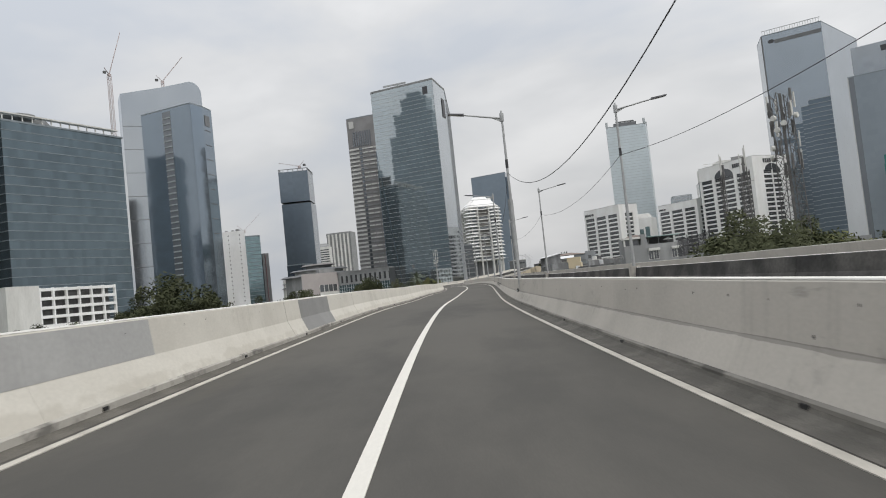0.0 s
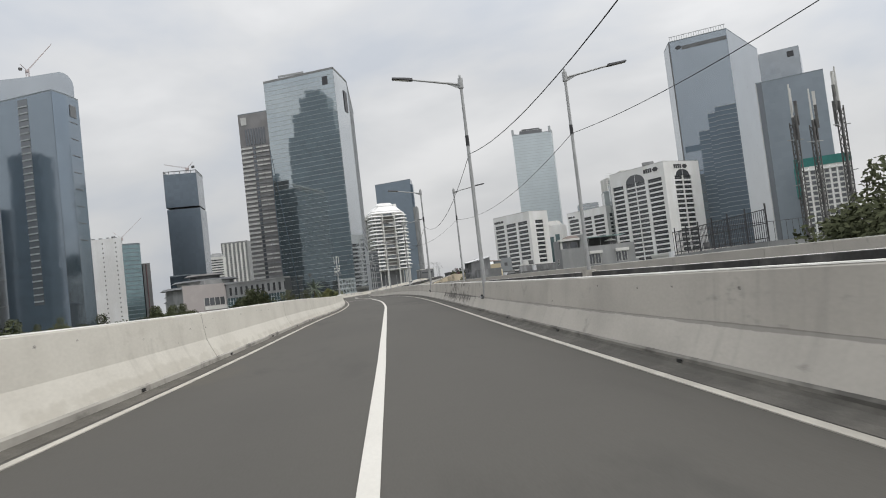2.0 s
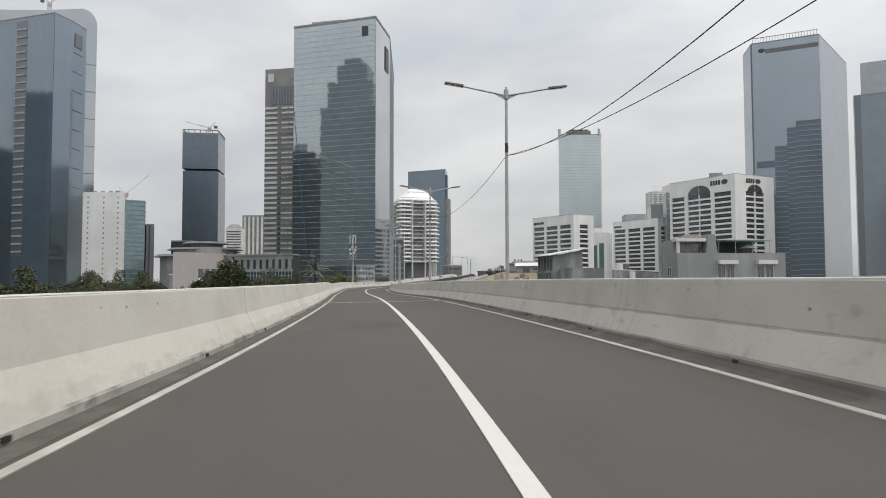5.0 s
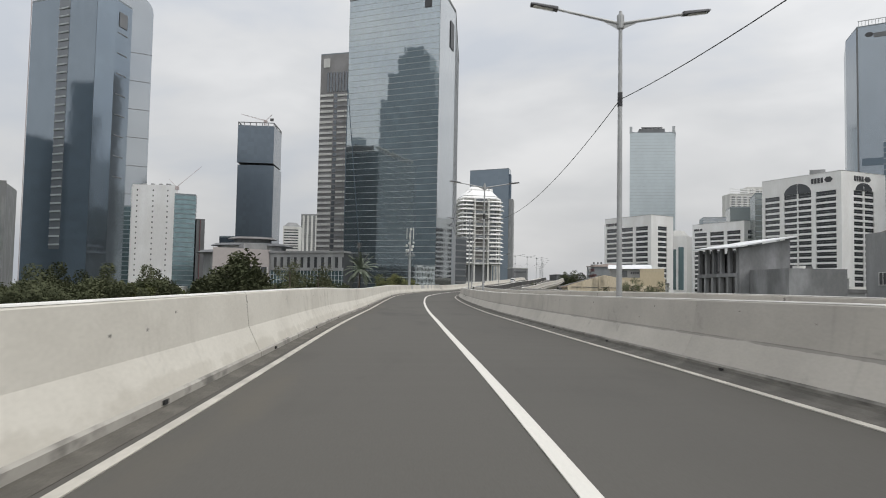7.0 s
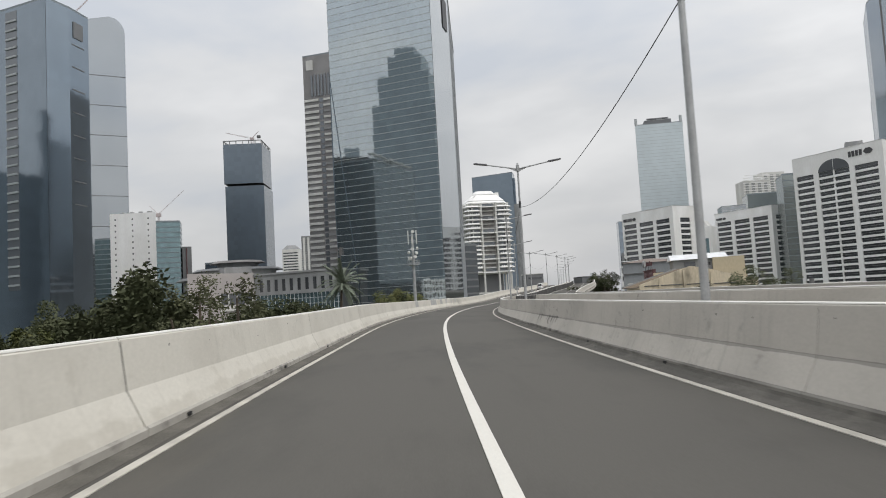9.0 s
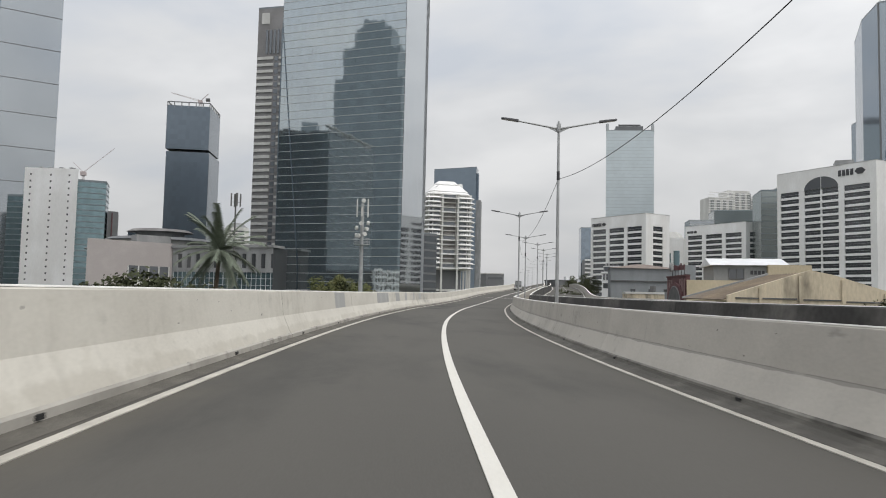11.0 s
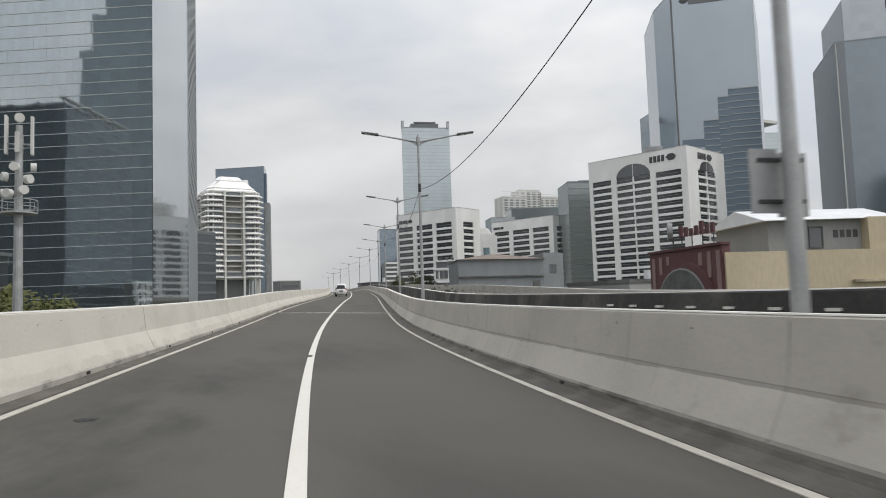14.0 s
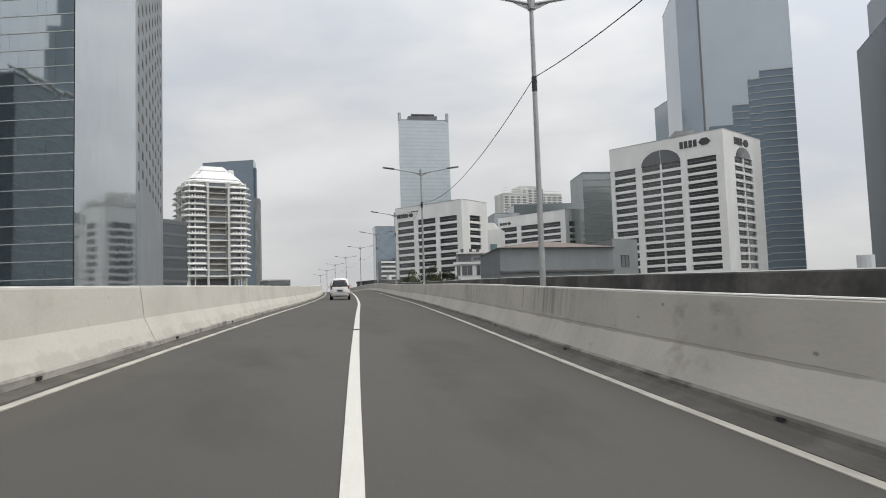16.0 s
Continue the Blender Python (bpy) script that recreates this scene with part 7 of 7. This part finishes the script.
def rear_patch(u0, u1, z0, z1, n=6, m=4, taper=0.0, out=0.012):
    """A thin plate that follows the tailgate's curve."""
    s = Shape()
    for o in (out, -0.03):
        for j in range(m + 1):
            f = j / m
            for i in range(n + 1):
                s.v.append(van_rear((u0 + (u1 - u0) * i / n) * (1 - taper * f), z0 + (z1 - z0) * f, o))
    k = (n + 1) * (m + 1)
    for j in range(m):
        for i in range(n):
            q = j * (n + 1) + i
            s.f.append((q, q + 1, q + n + 2, q + n + 1))
    rim = list(range(n + 1)) + [j * (n + 1) + n for j in range(1, m + 1)] + [m * (n + 1) + i for i in range(n - 1, -1, -1)] + [j * (n + 1) for j in range(m - 1, 0, -1)]
    for p, q in zip(rim, rim[1:] + rim[:1]):
        s.f.append((q, p, p + k, q + k))
    return s


def minivan(name, label):
    """A rounded white people carrier, rear towards -y, built at the origin."""
    root = thing(name, (0, 0, 0), label, "car")
    s = Shape()
    n = 40
    for z, rear, front, w in VAN:
        mid, half = (rear + front) / 2, (front - rear) / 2
        for i in range(n):
            c, d = math.cos(2 * math.pi * i / n), math.sin(2 * math.pi * i / n)
            k = (abs(c) ** 5 + abs(d) ** 5) ** -0.2
            s.v.append((w * c * k, mid + half * d * k, z))
    for r in range(len(VAN) - 1):
        for i in range(n):
            s.f.append((r * n + i, r * n + (i + 1) % n, (r + 1) * n + (i + 1) % n, (r + 1) * n + i))
    s.f += [tuple(range(n - 1, -1, -1)), tuple(range((len(VAN) - 1) * n, len(VAN) * n))]
    s.smooth = True
    part("body", s, CAR_WHITE, root)
    part("rear_window", rear_patch(-0.80, 0.80, 1.1, 1.62, 10, 4, 0.08), CAR_GLASS, root, "dark rear window")
    part("wiper", Shape().tube(van_rear(0.02, 1.12, 0.03), van_rear(0.42, 1.2, 0.03), 0.012, n=5), RUBBER, root)
    part("spoiler", rear_patch(-0.74, 0.74, 1.66, 1.73, 8, 1, 0.0, 0.09), CAR_WHITE, root)
    part("stop_lamp", rear_patch(-0.14, 0.14, 1.675, 1.70, 2, 1, 0.0, 0.1), TAIL_RED, root)
    for sg in (-1, 1):
        part("tail_lamp", rear_patch(min(sg * 0.79, sg * 0.95), max(sg * 0.79, sg * 0.95), 0.9, 1.2, 3, 3), TAIL_RED, root)
        part("reflector", rear_patch(min(sg * 0.72, sg * 0.86), max(sg * 0.72, sg * 0.86), 0.5, 0.56, 2, 1), TAIL_RED, root)
        part("side_window", Shape().add([(sg * (van_skin(z)[2] * 0.998 + 0.006), y, z) for y, z in ((-1.55, 1.12), (0.75, 1.12), (0.3, 1.56), (-1.4, 1.58))], [(0, 1, 2, 3) if sg > 0 else (3, 2, 1, 0)]), CAR_GLASS, root)
        part("mirror", Shape().box(sg * 0.95, 0.85, 1.12, 0.22, 0.12, 0.16), CAR_WHITE, root)
        for y in (-1.35, 1.3):
            wh = part("wheel", Shape().tube((sg * 0.64, y, 0.31), (sg * 0.85, y, 0.31), 0.31, n=20), RUBBER, root, "black tyre")
            part("rim", Shape().tube((sg * 0.84, y, 0.31), (sg * 0.862, y, 0.31), 0.19, n=14), RIM, wh)
    part("bumper_line", rear_patch(-0.9, 0.9, 0.6, 0.62, 10, 1, 0.0, 0.006), DARK_GREY, root)
    part("under_panel", rear_patch(-0.84, 0.84, 0.27, 0.37, 8, 1), DARK_GREY, root)
    part("plate_recess", rear_patch(-0.33, 0.33, 0.68, 0.86, 4, 1, 0.0, 0.006), GREY_WALL, root)
    part("number_plate", rear_patch(-0.25, 0.25, 0.7, 0.83, 2, 1, 0.0, 0.02), LETTER, root)
    part("handle_strip", rear_patch(-0.36, 0.36, 0.9, 0.935, 4, 1, 0.0, 0.025), RIM, root, "chrome tailgate strip")
    return root


van = minivan("minivan", "white compact people carrier with dark rear window on the asphalt")
yv = 416.0
slope = math.atan((glide(ROAD_Z, yv + 4) - glide(ROAD_Z, yv - 4)) / 8)
van.matrix_basis = Matrix.Translation(on_road(yv, -1.45, 0.0)) @ Matrix.Rotation(heading(yv), 4, "Z") @ Matrix.Rotation(slope, 4, "X")

# ---- barriers, piece by piece ----
PROFILE = [(0.0, 0.0), (0.0, 0.13), (0.03, 0.155), (0.21, 0.535), (0.23, 0.575), (0.30, 1.165), (0.325, 1.185), (0.52, 1.185), (0.545, 1.165), (0.56, 0.0)]


NICHE = [(0.0, 0.0), (0.0, 0.13), (0.03, 0.155), (0.21, 0.535), (0.22, 0.56), (0.47, 0.56), (0.47, 1.185), (0.545, 1.165), (0.56, 0.0)]


def niche_cuts(a, b, niches):
    """The stretch from a to b, cut at the niches that hold lamp posts."""
    out, cur = [], a
    for y in niches:
        p, q = y - 0.3, y + 0.3
        if p > a and q < b:
            out += [(cur, p, False), (p, q, True)]
            cur = q
    return out + [(cur, b, False)]


DECK_GAPS = ((-45.0, 0.05), (8.33, 0.0015), (155.0, 0.06), (355.0, 0.04), (555.0, 0.05))


def barrier(name, label, place, sgn, foot, pick, skirt, coats=(), niches=(), panel=13.333, start=-58.33, gap=0.02):
    root = thing(name, (0, 0, 0), label, "barrier", kind="structure")
    y = start
    while y < YB - panel:
        ga, gb = (next((wide for at_y, wide in DECK_GAPS if abs(at_y - e) < 0.5), gap) for e in (y, y + panel))
        a, b = y + ga, y + panel - gb
        for p, q, mt in pick(a, b):
            for u, v, hollow in niche_cuts(p, q, niches):
                part("niche_panel" if hollow else "barrier_panel", sweep([(sgn * (foot + dx), dz) for dx, dz in (NICHE if hollow else PROFILE)], u, v, 2.7, place), mt, root)
        for u, v, hollow in niche_cuts(a, b, niches):
            if not hollow:
                part("top_strip", sweep([(sgn * (foot + dx), dz) for dx, dz in ((0.315, 1.186), (0.325, 1.2), (0.52, 1.2), (0.53, 1.186))], u, v, 2.7, place), CAP, root)
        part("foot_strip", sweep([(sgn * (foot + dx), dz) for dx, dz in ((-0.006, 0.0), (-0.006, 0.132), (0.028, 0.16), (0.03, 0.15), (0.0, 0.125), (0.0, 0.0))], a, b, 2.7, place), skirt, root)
        for p, q, mt in coats:
            p, q = max(p, a), min(q, b)
            if q > p:
                coat = ((0.227, 0.58), (0.296, 1.16), (0.30, 1.16), (0.231, 0.58))
                if mt is DARK_PATCH:
                    coat = ((0.027, 0.165), (0.206, 0.537), (0.226, 0.577), (0.296, 1.16), (0.30, 1.16), (0.23, 0.575), (0.21, 0.535), (0.031, 0.163))
                part("touch_up_coat", sweep([(sgn * (foot + dx), dz) for dx, dz in coat], p, q, 2.7, place), mt, root)
        part("joint_filler", sweep([(sgn * (foot + 0.03 + dx * 0.9), dz * 0.975) for dx, dz in PROFILE], b - 0.01, b + 2 * gb + 0.01, 1, place), RUBBER, root)
        y += panel
    return root


def split(a, b, patches, base):
    out, cur = [], a
    for p, q, mt in patches:
        if q <= a or p >= b:
            continue
        p, q = max(a, p), min(b, q)
        if p > cur:
            out.append((cur, p, base))
        out.append((p, q, mt))
        cur = q
    if cur < b:
        out.append((cur, b, base))
    return out


def on_median(y, lat, up=0.0):
    f = min(max((y - 110) / 60, 0.0), 1.0)
    return on_other(y, lat, up * (0.77 + 0.23 * f))


LEFT_PATCH = [(-60, 12.0, PATCH), (23.6, 28.8, DARK_PATCH), (270.6, 273.1, PATCH), (284.0, 288.9, PATCH), (292.3, 294.4, PATCH), (297.5, 298.6, PATCH), (302.6, 303.4, PATCH), (306.5, 308.0, PATCH)]
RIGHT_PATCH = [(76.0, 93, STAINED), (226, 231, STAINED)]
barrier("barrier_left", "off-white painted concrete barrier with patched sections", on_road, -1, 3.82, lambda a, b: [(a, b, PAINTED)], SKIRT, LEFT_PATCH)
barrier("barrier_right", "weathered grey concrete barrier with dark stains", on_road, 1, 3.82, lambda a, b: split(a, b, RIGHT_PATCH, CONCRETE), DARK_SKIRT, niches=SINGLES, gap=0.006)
barrier("barrier_median", "black-stained concrete barrier of the opposite carriageway, darkened for shade", on_median, 1, -0.28, lambda a, b: split(a, b, [(135, 247, CONCRETE)], STAIN_AND_SHADE), STAIN_AND_SHADE)
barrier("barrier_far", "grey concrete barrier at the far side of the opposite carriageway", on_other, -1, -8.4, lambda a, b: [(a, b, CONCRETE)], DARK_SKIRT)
# small white reflectors along the median barrier
for k in range(11):
    y = 312.4 + k * 1.02
    p = on_median(y, -0.04, 0.965)
    rl = thing("barrier_reflector", p, "small white reflector on a blackened barrier", "reflector", group="barrier reflectors", kind="structure")
    part("plate", Shape().box(p[0], p[1], p[2], 0.05, 0.2, 0.036, heading(y)), CAP, rl)
# scribbled marks on the median barrier
rg = random.Random(31)
for base in (186.0, 188.6, 191.5, 194.2, 197.5):
    mk = thing("graffiti_mark", on_median(base, -0.05, 0.9), "faded dark scribble sprayed on a concrete barrier", "graffiti", group="scribbles", kind="structure")
    pts = []
    for i in range(26):
        a = i * 0.55
        up = 0.86 + 0.15 * math.sin(a) + rg.uniform(-0.02, 0.02)
        pts.append(on_median(base + i * 0.075 + 0.1 * math.cos(a), -0.28 + 0.23 + 0.07 * (up - 0.575) / 0.59 - 0.004, up))
    part("stroke", Shape().rope(pts, 0.012, 4), DARK_GREY, mk)
# drain holes along the barrier feet
for sgn, root_y in ((-1, 3.0), (1, 6.5)):
    k = 0
    y = root_y
    while y < 420:
        p = on_road(y, sgn * 3.805, 0.085)
        dr = thing("drain_hole", p, "small dark drain hole at the barrier foot", "drain", group="drain holes", kind="structure")
        part("mouth", Shape().box(p[0], p[1], p[2], 0.025, 0.15, 0.05, heading(y)), RUBBER, dr)
        y += 6.67

# holes left by the formwork ties, along the upper part of both barriers
rh = random.Random(21)
for sgn, nm in ((-1, "left"), (1, "right")):
    s = Shape()
    y = -10.0
    while y < 440:
        y += rh.uniform(0.7, 1.5)
        if rh.random() < (0.45 if sgn < 0 else 0.6):
            continue
        up = rh.choice((0.98, 1.0, 1.02)) if rh.random() < 0.8 else rh.uniform(0.62, 0.95)
        lat = 3.82 + 0.23 + 0.07 * (up - 0.575) / 0.59 - 0.004
        r = rh.uniform(0.01, 0.024)
        ring = [on_road(y + r * math.cos(k * 1.0472), sgn * lat, up + r * math.sin(k * 1.0472)) for k in range(6)]
        s.add(ring, [tuple(range(6))])
    holes = part("tie_holes", s, RUBBER)
    tagged(holes, "small dark tie holes along a concrete barrier", "tie holes", kind="stuff")
